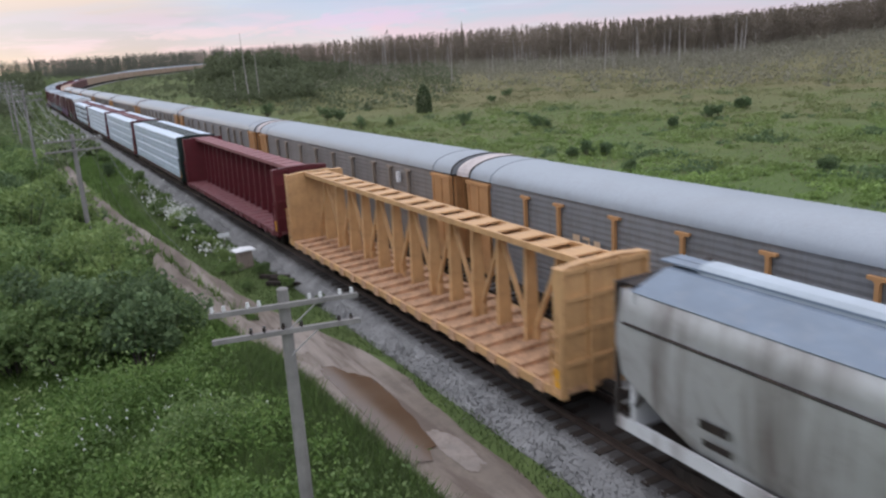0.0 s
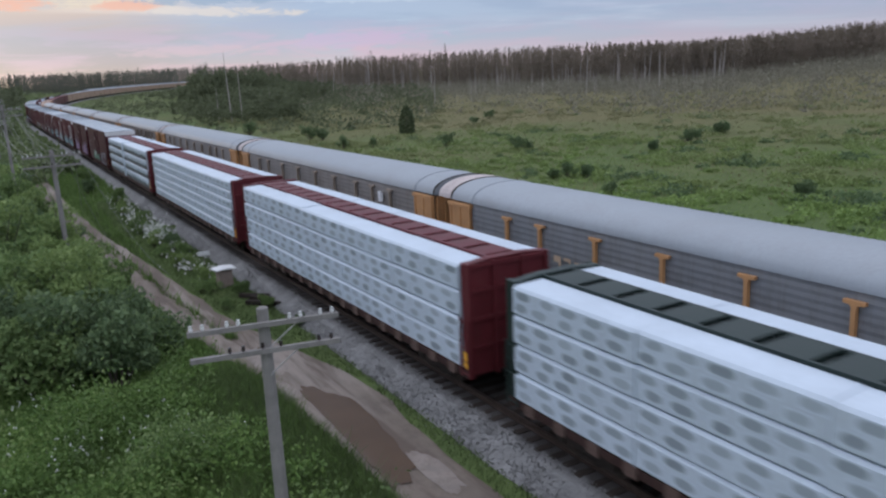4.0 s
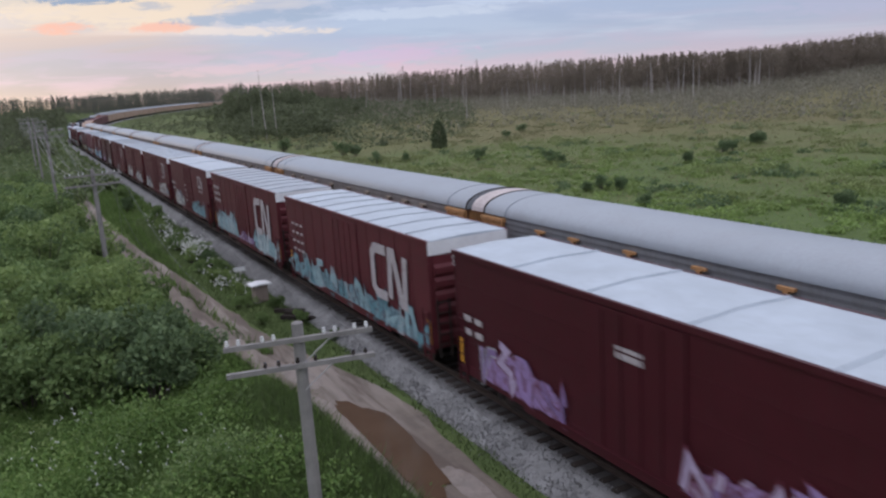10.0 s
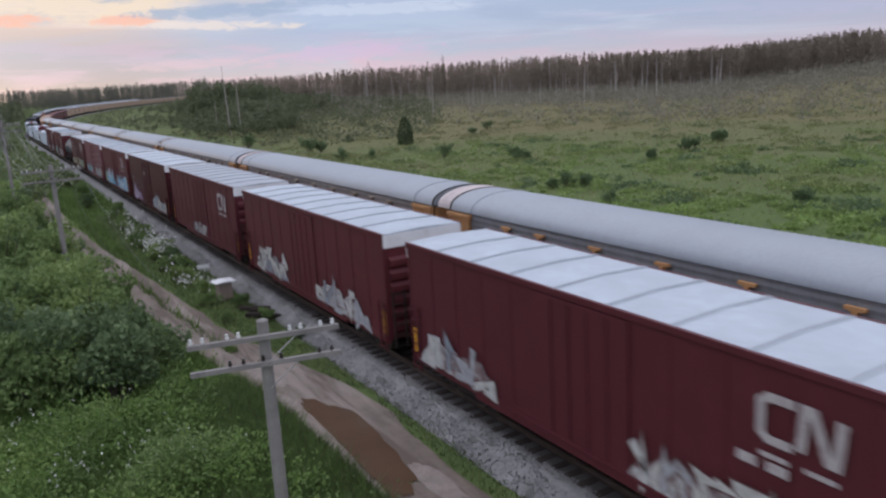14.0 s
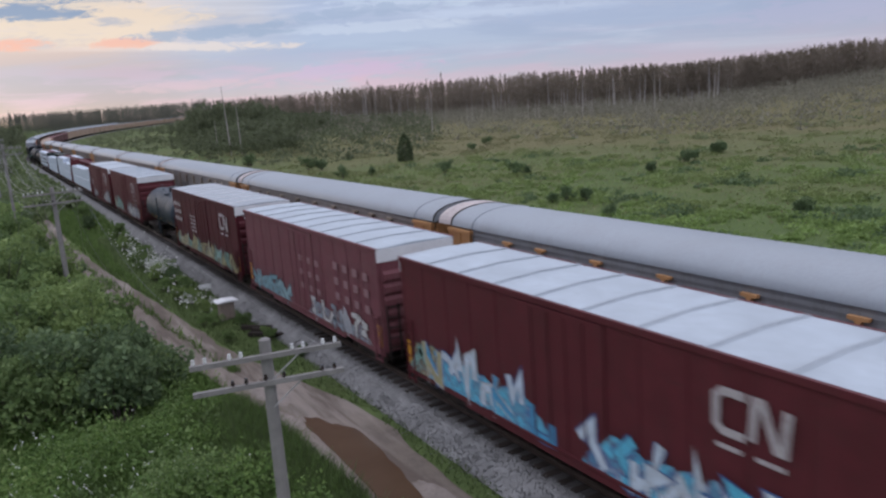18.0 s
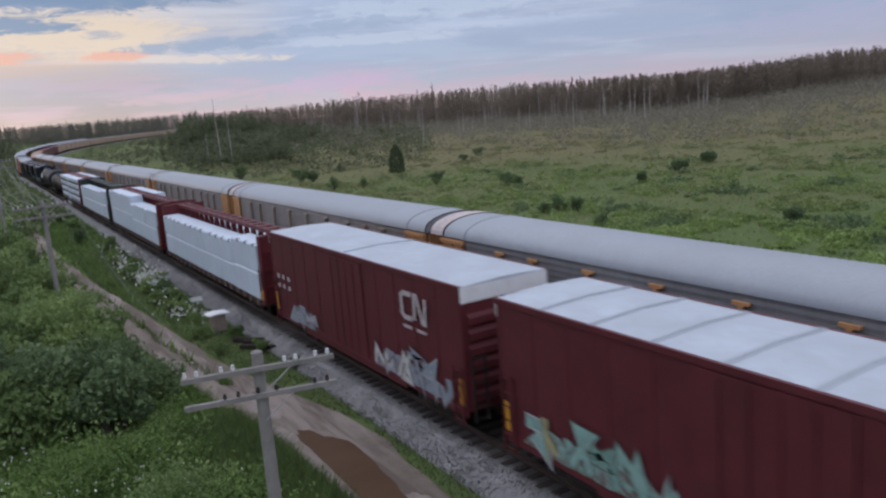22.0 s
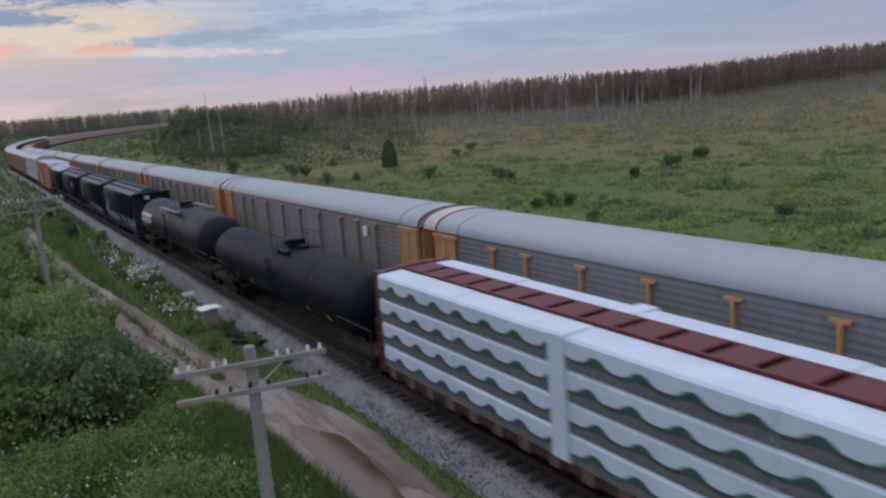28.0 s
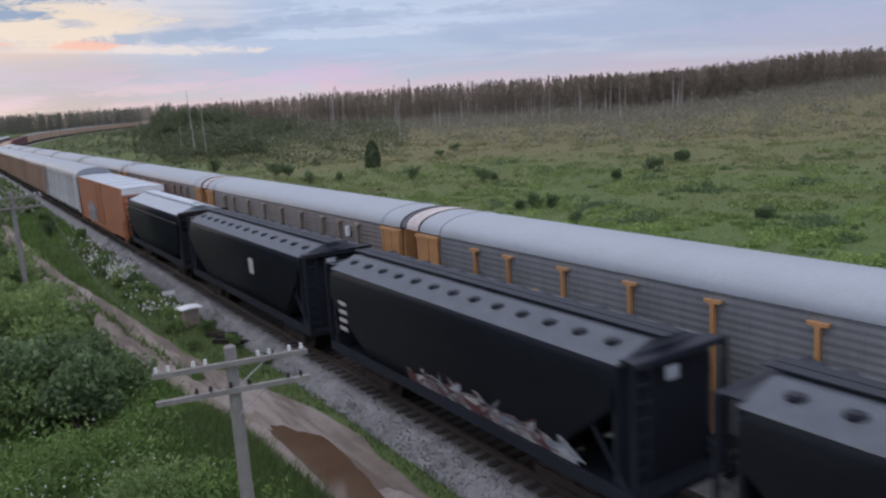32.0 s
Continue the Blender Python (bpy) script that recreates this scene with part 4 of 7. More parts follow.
def lumber_load(car, half, hw, z0, ztop, kind, seed, step):
    """Wrapped lumber packages stacked on both sides of the beam; each package is a part."""
    rnd = random.Random(seed)
    tiers = {"print": 4, "lined": 6, "wave": 4, "plain": 2}[kind]
    y0, y1 = -half + 0.34, half - 0.31
    cuts = {"print": [0, 0.2, 0.41, 0.6, 0.8, 1], "lined": [0, 0.24, 0.5, 0.76, 1], "wave": [0, 0.3, 0.56, 0.79, 1], "plain": [0, 0.2, 0.48, 0.75, 1]}[kind]
    cols = len(cuts) - 1
    for side in (-1, 1):
        for c in range(cols):
            full = ztop - 0.03 * rnd.random()
            if step and c in step:
                full = ztop - (0.74 if side > 0 else 0.62 if c or len(step) == 2 else 0.40)
            hh = (full - z0) / tiers
            for r in range(tiers):
                j = rnd.uniform(-0.02, 0.02)
                a, b = y0 + cuts[c] * (y1 - y0) + 0.012, y0 + cuts[c + 1] * (y1 - y0) - 0.012
                if kind == "wave" and c == 1:
                    b -= 0.04
                za = z0 + r * hh + 0.012
                zb = z0 + (r + 1) * hh - (0.03 if kind != "plain" else 0.015)
                xo = hw + 0.08 + j
                lift = 0.03 if r == tiers - 1 else 0.0
                inner = (0.42 if kind == "plain" else 0.56) if r == tiers - 1 else 0.34
                prof = [(inner, za), (xo - 0.04, za), (xo, za + 0.04), (xo, zb - 0.07), (xo - 0.07, zb), (inner, zb + lift)]
                if side < 0:
                    prof = [(-x_, z_) for x_, z_ in prof[::-1]]
                pk = part("lumber_package", Geo().prism(prof, a, b), "wrap", car)
                if side > 0:
                    continue
                xf = -xo
                if kind == "wave":
                    w, e = Geo(), Geo()
                    m_ = max(8, int((b - a) / 0.12))
                    phase = rnd.uniform(-0.15, 0.15)
                    for i in range(m_ + 1):
                        y = a + (b - a) * i / m_
                        p = math.sin((y + phase) * 2 * math.pi / 1.32)
                        lo = za + hh * (0.33 + 0.05 * p)
                        w.v += [(xf - 0.006, y, lo - hh * 0.05), (xf - 0.006, y, lo + hh * (0.07 + 0.17 * max(0.0, p) ** 0.7))]
                        e.v += [(xf - 0.004, y, za + 0.015), (xf - 0.004, y, lo + 0.004)]
                    w.f = e.f = [(2 * i, 2 * i + 1, 2 * i + 3, 2 * i + 2) for i in range(m_)]
                    part("printed_band", w, "wrap_wave", pk, "dark green wave print")
                    part("lumber_edge", e, "lumber", pk, "grey bare lumber edges")
                elif kind in ("print", "lined"):
                    n_ = max(2, int((b - a) / 0.84))
                    for i in range(n_):
                        for row, (z_, h_) in enumerate(((0.10, 0.36), (0.52, 0.34)) if kind == "print" else ((0.25, 0.42),)):
                            yy = a + (b - a) * (i + 0.06 + 0.22 * (row ^ (r % 2))) / n_ + rnd.uniform(-0.05, 0.05)
                            w_ = min(0.66 + rnd.uniform(-0.08, 0.1), b - 0.01 - yy)
                            zz, zh = za + hh * z_, hh * h_
                            q = Geo().add([(xf - 0.004, yy, zz), (xf - 0.004, yy + w_, zz), (xf - 0.004, yy + w_, zz + zh), (xf - 0.004, yy, zz + zh)], [(0, 3, 2, 1)])
                            part("printed_mark", q, "wrap_print", pk)
                elif kind == "plain" and r == tiers - 1:
                    q = Geo().box(xf - 0.015, xf + 0.15, -0.12, 0.12, zb - 0.14, zb + 0.014)
                    me = q.mesh("edge_protector", "protector")
                    for i in range(int((b - a) / 1.25)):
                        part("edge_protector", me, None, pk, "grey strap edge protector", at=pose(0, a + 0.5 + 1.25 * i, 0))
        if kind == "wave":
            ye = y0 + cuts[2] * (y1 - y0)
            xs = sorted((side * 0.60, side * (hw + 0.15)))
            part("end_wrap", Geo().box(xs[0], xs[1], ye - 0.10, ye + 0.48, z0, ztop + 0.015, 0.06), "wrap", car, "plain white end wrap")


# ---- tank cars ----
def tankcar(length, paint, radius=1.5, label="", brand=False, dome=True, belly=1.05, mark="decal", deck=0.8, ends=(0.9, 0.0)):
    half = length / 2 - 0.400
    car = thing("tank_car", label, "tank car", "cars of the passing freight train")
    car["gap"] = 0.80
    zc = belly + radius
    hl = half - 0.25
    g = Geo()
    rows = [(-hl, radius * 0.12), (-hl + 0.06, radius * 0.45), (-hl + 0.2, radius * 0.78), (-hl + 0.45, radius * 0.95), (-hl + 0.75, radius)]
    rows = rows + [(-hl + 0.75 + (2 * hl - 1.5) * k / 8, radius) for k in range(1, 8)] + [(-y, r) for y, r in rows[::-1]]
    squeeze = (2 * hl - ends[0] + ends[1]) / (2 * hl)
    g.lathe([((y + hl) * squeeze - hl + ends[0], r) for y, r in rows], 40)
    g.v = [(x, y, z + zc) for x, y, z in g.v]
    part("shell", g, paint, car, smooth=True)
    for k in range(1, 4):
        yb = -hl + 0.75 + ends[0] + (2 * hl - 1.5 - ends[0] + ends[1]) * k / 4
        w = Geo().lathe([(yb - 0.035, radius), (yb - 0.02, radius + 0.012), (yb + 0.02, radius + 0.012), (yb + 0.035, radius)], 40)
        w.v = [(x, y, z + zc) for x, y, z in w.v]
        part("weld_band", w, paint, car, smooth=True)
    if dome:
        zt = zc + radius
        dm = part("valve_housing", Geo().tube((0, 0, zt - 0.1), (0, 0, zt + 0.32), 0.42, n=18).tube((0, 0, zt + 0.32), (0, 0, zt + 0.36), 0.47, n=18), paint, car)
        for y in (-0.9, 0.85):
            part("manway", Geo().tube((0, y, zt - 0.06), (0, y, zt + 0.14), 0.26, n=14), paint, dm)
        wk = Geo()
        wide = 1.22 if deck > 1.5 else 0.85
        for x in (-1, 1):
            wk.box(x * wide - 0.26, x * wide + 0.02, -deck, deck, zt - 0.12, zt - 0.08) if x > 0 else wk.box(-wide - 0.02, -wide + 0.26, -deck, deck, zt - 0.12, zt - 0.08)
        for y in (-deck * 0.6, deck * 0.6):
            wk.box(-wide, wide, y - 0.13, y + 0.13, zt - 0.125, zt - 0.085)
        part("walkway", wk, "hop_top" if deck > 1.5 else paint, car, "steel walkway grating")
        for x in (-wide - 0.04, wide + 0.04):
            if deck > 1.5:
                part("walkway_edge", Geo().box(x - 0.02, x + 0.02, -deck, deck, zt - 0.13, zt - 0.05), "roof_grey", car, "pale walkway edge")
            rl = Geo()
            for k in range(3 if deck < 1.5 else 5):
                y = -deck + 2 * deck * k / (2 if deck < 1.5 else 4)
                rl.tube((x, y, zt - 0.1), (x, y, zt + 0.6), 0.014, n=5)
            rl.tube((x, -deck, zt + 0.6), (x, deck, zt + 0.6), 0.014, n=5)
            part("handrail", rl, paint, car)
        part("side_ladder", ladder(-radius - 0.1, 0, 0.9, zt - 0.4, "x"), paint, car)
    for s in (-1, 1):
        y0, y1 = sorted((s * half, s * (half - 3.2)))
        pf = part("end_platform", Geo().box(-1.35, 1.35, y0, y1, 0.9, 1.06), "steel", car)
        part("saddle", Geo().box(-0.9, 0.9, s * (half - 1.9) - 0.3, s * (half - 1.9) + 0.3, 1.0, zc - radius * 0.72), "steel", car)
        for x in (-1.4, 1.4):
            r = Geo().tube((x, s * half, 1.95), (x, s * (half - 2.8), 1.95), 0.03, n=5)
            r.tube((x, s * half, 1.0), (x, s * half, 1.95), 0.03, n=5).tube((x, s * (half - 2.8), 1.0), (x, s * (half - 2.8), 1.95), 0.03, n=5)
            part("end_rail", r, "steel", pf)
    def on(yv, a, o=0.006):
        return (-(radius + o) * math.cos(a), yv, zc + (radius + o) * math.sin(a))

    def plate(ya, yb, a0, a1, o):
        n = 5
        q = Geo()
        for i in range(n + 1):
            a = a0 + (a1 - a0) * i / n
            q.v += [on(ya, a, o), on(yb, a, o)]
        q.f = [(2 * i, 2 * i + 2, 2 * i + 3, 2 * i + 1) for i in range(n)]
        return q
    if brand:
        y1 = hl - 0.75 + ends[1]
        panel = part("lettering_panel", plate(y1 - 3.3, y1, -0.02, 0.42, 0.006), "white", car, "white lettering panel")
        for i in range(6):
            yb = y1 - 0.12 - 0.53 * i
            part("letter_bar", plate(yb - 0.30, yb - 0.08, 0.08, 0.30, 0.010), paint, panel)
            part("letter_gap", plate(yb - 0.44, yb - 0.36, -0.02, 0.42, 0.011), paint, panel)
        part("lettering_line", plate(y1 - 2.0, y1 - 0.3, -0.16, -0.10, 0.008), "decal", car, "small white lettering line")
    for y in (-hl * 0.62, -hl * 0.4, hl * 0.05, hl * 0.35, hl * 0.6):
        part("reflector", plate(y, y + 0.24, -0.62, -0.40, 0.008), mark, car, "small reflector patch")
    for s in (-1, 1):
        part("head_panel", Geo().box(-0.35, 0.1, s * hl + ends[s > 0] - 0.02 + 0.02 * s, s * hl + ends[s > 0] + 0.02 + 0.02 * s, zc - 0.1, zc + 0.12), "box_grey", car, "pale stencilled panel")
    add_gear(car, half, half - 1.9)
    return car


# ---- covered hoppers ----
def hopper(length, paint, roof, z_top=4.65, label="", tags=(), hatches=True, trough=False, lettering=(), ink="decal"):
    half = length / 2 - 0.950
    car = thing("covered_hopper", label, "hopper car", "cars of the passing freight train")
    car["gap"] = 1.90
    hw = 1.58
    # curved flanks with slope sheets at the ends
    prof = [(-1.30, 1.25), (1.30, 1.25), (1.46, 1.7), (1.56, 2.4), (hw, 3.1), (1.56, 3.5), (1.50, 3.82), (1.42, z_top - 0.45), (-1.42, z_top - 0.45), (-1.50, 3.82), (-1.56, 3.5), (-hw, 3.1), (-1.56, 2.4), (-1.46, 1.7)]
    g = Geo()
    n = len(prof)
    zt = z_top - 0.45

    def inset(z):
        if trough:
            return 0.15 + max(0.0, 2.5 - z) / 1.25 * 2.1
        return 0.55 + (0.0 if z > 3.1 else (3.1 - z) / 1.85 * 2.3)
    p = [(x, -half + inset(z), z) for x, z in prof] + [(x, half - inset(z), z) for x, z in prof]
    g.add(p, [(i, (i + 1) % n, n + (i + 1) % n, n + i) for i in range(n)] + [tuple(range(n))[::-1], tuple(range(n, 2 * n))])
    part("body", g, paint, car, smooth=True)
    rf = Geo().prism([(-1.40, zt - 0.05), (1.40, zt - 0.05), (1.46, zt + 0.02), (0.5, z_top - 0.10), (-0.5, z_top - 0.10), (-1.46, zt + 0.02)], -half + 0.5, half - 0.5)
    part("roof", rf, roof, car)
    for s in (-1, 1):
        wk = Geo().box(s * 0.17 - 0.15, s * 0.17 + 0.15, -half + 0.2, half - 0.2, z_top - 0.03, z_top + 0.01)
        for k in range(7):
            y = -half + 0.6 + (2 * half - 1.2) * k / 6
            wk.box(s * 0.17 - 0.03, s * 0.17 + 0.03, y - 0.03, y + 0.03, z_top - 0.12, z_top - 0.03)
        part("running_board", wk, paint if not trough else roof, car)
    if trough:
        # dark strip on each flank, painted shade of the crease there
        for s in (-1, 1):
            part("crease_shade_strip", Geo().box(s * 1.56 - 0.05, s * 1.56 + 0.05, -half + 0.35, half - 0.35, 3.57, 3.62, 0.02), "steel", car)
        t = Geo().prism([(-0.30, z_top - 0.11), (0.30, z_top - 0.11), (0.30, z_top + 0.02), (0.2, z_top + 0.10), (-0.2, z_top + 0.10), (-0.30, z_top + 0.02)], -half + 1.3, half - 1.3)
        part("trough_hatch", t, "roof_white", car, "pale fibreglass trough hatch")
    elif hatches:
        hm = Geo()
        hm.tube((0, 0, z_top - 0.36), (0, 0, z_top - 0.19), 0.21, n=14).tube((0, 0, z_top - 0.19), (0, 0, z_top - 0.16), 0.16, n=14)
        me = hm.mesh("roof_hatch", "hop_black")
        for k in range(13):
            for x in (-0.78, 0.78):
                part("roof_hatch", me, None, car, at=pose(x, -half + 1.2 + (2 * half - 2.4) * k / 12, 0))
    # posts, chutes, end frames
    for s in (-1, 1):
        sl = Geo().box(s * 1.42 - 0.05, s * 1.42 + 0.05, -half, half, 0.98, 1.28)
        part("side_sill", sl, paint, car)
    for k in range(3):
        y = (k - 1) * (half - 3.0) * 0.72
        ch = Geo().add([(-1.25, y - 1.5, 1.25), (1.25, y - 1.5, 1.25), (1.25, y + 1.5, 1.25), (-1.25, y + 1.5, 1.25), (-0.5, y - 0.4, 0.42), (0.5, y - 0.4, 0.42), (0.5, y + 0.4, 0.42), (-0.5, y + 0.4, 0.42)],
                       [(3, 2, 1, 0), (4, 5, 6, 7), (0, 1, 5, 4), (1, 2, 6, 5), (2, 3, 7, 6), (3, 0, 4, 7)])
        part("discharge_chute", ch, paint, car)
    for s in (-1, 1):
        ef = Geo()
        y = s * half
        y0, y1 = sorted((y, y - s * 2.6))
        ef.box(-1.45, 1.45, y0, y1, 0.94, 1.1)
        for x in (-1.42, 1.42):
            ef.beam((x, y - s * 0.06, 1.0), (x, y - s * 0.06, z_top - 0.35), 0.1)
            ef.beam((x, y - s * 0.06, 1.0), (x, y - s * 1.6, 2.9), 0.08)
        ef.box(-1.45, 1.45, min(y, y - s * 0.12), max(y, y - s * 0.12), z_top - 0.45, z_top - 0.3)
        ef.box(-1.35, 1.35, min(y, y - s * 0.5), max(y, y - s * 0.5), z_top - 0.36, z_top - 0.32)
        part("end_frame", ef, "steel" if trough else paint, car)
        part("end_bulkhead", Geo().box(-1.46, 1.46, min(y - s * 0.62, y - s * 0.5), max(y - s * 0.62, y - s * 0.5), 1.1, z_top - 0.46), paint, car)
        part("end_ladder", ladder(-1.2, y, 1.1, z_top - 0.4, "y"), paint, car)
        part("reflector_plate", Geo().box(-0.55, -0.15, min(y - 0.02, y + s * 0.02), max(y - 0.02, y + s * 0.02) + 0.01, z_top - 0.85, z_top - 0.55), "roof_grey", car, "pale stencilled panel")
    for i, (y0, y1, za, zb, kind) in enumerate(tags):
        def lay(d, y, z):
            for (xa, z_a), (xb, z_b) in zip(prof[9:] + prof[:1], prof[10:] + prof[:1]):
                if z_b <= z <= z_a:
                    t = (z - z_a) / (z_b - z_a) if z_b != z_a else 0
                    return (xa + (xb - xa) * t - 0.008 - d, y, z)
            return (-1.32 - d, y, z)
        spray(car, lay, y0, y1, za, zb, i * 17 + int(y0 * 9) + 5, kind)
    if lettering:
        for row in lettering:
            part("lettering_bar", bars(-hw - 0.01, [row]), ink, car)
    add_gear(car, half)
    return car


# ---- auto racks ----
POSTS = [9.74, 7.83, 5.09, 2.33, -0.43, -3.18, -5.93, -7.83, -9.74]


def autorack_roof(r0=1.56, z_eave=4.80, z_top=5.48):
    """Half profile of the rounded roof, from eave to eave."""
    return [(-r0 * math.cos(math.pi * k / 16) if k not in (0, 16) else (-r0 if k == 0 else r0), z_eave + (z_top - z_eave) * math.sin(math.pi * k / 16) ** 0.85) for k in range(17)]


def autorack(detail=True, side="rack_side", roof="rack_roof", post="orange", label="", group="", z_shift=0.0, bar=None):
    car = thing("autorack_car", label, "autorack", group)
    car["gap"] = 1.30
    half, hw = 13.65, 1.55
    prof = autorack_roof()
    prof = [(x, z + z_shift) for x, z in prof]
    ze = prof[0][1]
    n = len(prof)
    # roof: ribbed sheet drawn along y
    g = Geo()
    steps = 212 if detail else 2
    ys = [-half - 0.16 + (2 * half + 0.12) * k / steps for k in range(steps + 1)]
    for k, y in enumerate(ys):
        o = 0.008 if detail and k % 2 else 0.0
        g.v += [(x * (1 + o / 1.5), y, z + o) for x, z in prof]
    for k in range(steps):
        g.f += [(k * n + i, k * n + i + 1, (k + 1) * n + i + 1, (k + 1) * n + i) for i in range(n - 1)]
    g.add([(x, ys[0], z) for x, z in prof], [tuple(range(n))])
    g.add([(x, ys[-1], z) for x, z in prof], [tuple(range(n))[::-1]])
    part("roof", g, roof, car, smooth=True)
    # side panels between the posts, pressed with level ribs
    edges = [-half + 1.5] + sorted(POSTS) + [half - 1.5]
    for s in (-1, 1):
        if not detail and s > 0:
            continue
        for a, b in zip(edges, edges[1:]):
            w = b - a - 0.004
            pz = []
            k_ = 36 if detail else 6
            for k in range(k_ + 1):
                z = 1.2 + (ze - 1.22) * k / k_
                pz.append((-(0.0 if k % 2 else 0.012), z))
            pg = Geo().prism(pz[::-1] + [(0.05, 1.2), (0.05, ze - 0.02)], -w / 2, w / 2)
            pm = part("side_panel", pg, side, car, at=pose(s * (hw - 0.05), (a + b) / 2, 0, 0, 0, 0 if s < 0 else 180))
        for y in POSTS:
            pg = Geo().add([(x_, y_, z_) for x_ in (-0.10, 0.02) for y_, z_ in ((-0.055, 1.1), (0.055, 1.1), (0.055, ze - 0.36), (0.09, ze - 0.29), (0.25, ze - 0.27), (0.25, ze - 0.195), (-0.25, ze - 0.195), (-0.25, ze - 0.27), (-0.09, ze - 0.29), (-0.055, ze - 0.36))],
                            [(9, 8, 7, 6, 5, 4, 3, 2, 1, 0), tuple(range(10, 20))] + [(i_, (i_ + 1) % 10, 10 + (i_ + 1) % 10, 10 + i_) for i_ in range(10)])
            part("side_post", pg, bar or post, car, "orange-yellow T-shaped side post" if (bar or post) == "orange" else "", at=pose(s * hw, y, 0, 0, 0, 0 if s < 0 else 180))
    # ends: orange door frames and a pale hood
    for s in (-1, 1):
        y0, y1 = sorted((s * (half - 1.5), s * (half - 0.02)))
        for x in (-1, 1):
            fr = part("end_frame", Geo().box(x * hw - 0.05, x * hw + 0.05, y0, y1, 1.1, ze - 0.1), post, car)
            part("cap_rail", Geo().box(x * hw - 0.12, x * hw + 0.06, y0 - 0.08, y1 + 0.08, ze - 0.2, ze - 0.06), post, fr)
            for yy in (y0 + 0.06, (y0 + y1) / 2, y1 - 0.06):
                part("frame_post", Geo().box(x * hw - 0.09, x * hw + 0.09, yy - 0.06, yy + 0.06, 1.1, ze - 0.2), post, fr)
            x0, x1 = sorted((x * 0.02, x * 1.4))
            dr = part("end_door", Geo().box(x0, x1, s * half - 0.06, s * half + 0.04, 1.15, ze - 0.1), post, car)
            if detail:
                for k in range(4):
                    xx = x * (0.25 + 0.36 * k)
                    part("door_rib", Geo().box(xx - 0.05, xx + 0.05, s * half - 0.1, s * half + 0.1, 1.15, ze - 0.1), post, dr)
        if s > 0:
            hd = Geo()
            yh = [half - 0.06, half + 0.02, half + 0.30, half + 0.58, half + 0.86, half + 0.94]
            for yv, o in zip(yh, (0.0, 0.035, 0.02, 0.035, 0.02, -0.02)):
                hd.v += [(x * (1 + o / 1.5), yv, z + o) for x, z in prof]
            hd.f += [(k * n + i, k * n + i + 1, (k + 1) * n + i + 1, (k + 1) * n + i) for k in range(5) for i in range(n - 1)]
            hd.add([(x * 0.99, half + 0.92, z - 0.01) for x, z in prof], [tuple(range(n))[::-1]])
            part("end_hood", hd, "hoop" if post == "orange" else roof, car, "pale weathered flexible roof hood" if post == "orange" else "")
        if detail:
            for yo in ((half - 0.10, half - 1.6) if s > 0 else (-half - 0.12, -half + 1.5)):
                band = Geo()
                for yv, o in ((yo - 0.045, 0.0), (yo - 0.03, 0.03), (yo + 0.03, 0.03), (yo + 0.045, 0.0)):
                    band.v += [(x * (1 + o / 1.5), yv, z + o) for x, z in prof]
                band.f += [(k * n + i, k * n + i + 1, (k + 1) * n + i + 1, (k + 1) * n + i) for k in range(3) for i in range(n - 1)]
                part("roof_band", band, "steel" if abs(yo) > half - 0.2 else roof, car, "dark roof end seam" if abs(yo) > half - 0.2 else "")
    ch = Geo().box(-1.5, 1.5, -half, half, 0.85, 1.18).box(-0.35, 0.35, -half, half, 0.6, 0.9)
    part("flat_deck", ch, "steel", car)
    add_gear(car, half + 0.35, 10.0, detail)
    return car


# ---- the ground ----
def smooth01(t):
    t = max(0.0, min(1.0, t))
    return t * t * (3 - 2 * t)


def track_gap(x, y):
    """Metres from the near track's centre line, to the right positive, and the way along it."""
    if y <= BEND:
        return x - NEAR, y
    dx, dy = x - (NEAR + RADIUS), y - BEND
    return RADIUS - math.hypot(dx, dy), BEND + RADIUS * math.atan2(dy, -dx)


def ground_z(x, y):
    d, s = track_gap(x, y)
    r = math.hypot(x, y)
    az = math.degrees(math.atan2(x, y))
    z = -0.72 - 0.35 * smooth01((-6.0 - d) / 4.0) - 0.6 * smooth01((d - 8.5) / 8)
    z += 0.22 * noise.noise((x * 0.11, y * 0.11, 0.0)) * smooth01((abs(d - 2.3) - 5.2) / 6)
    z += 0.9 * noise.noise((x * 0.012, y * 0.012, 3.0)) * smooth01((abs(d) - 60) / 120)
    z += max(0.0, rise(max(0.0, s))) * (1.0 if abs(d) < 400 else 400 / abs(d))
    z += 6.3 * smooth01((az - 47) / 16) * smooth01((r - 150) / 240) * (1 if az < 150 else 0)
    return z


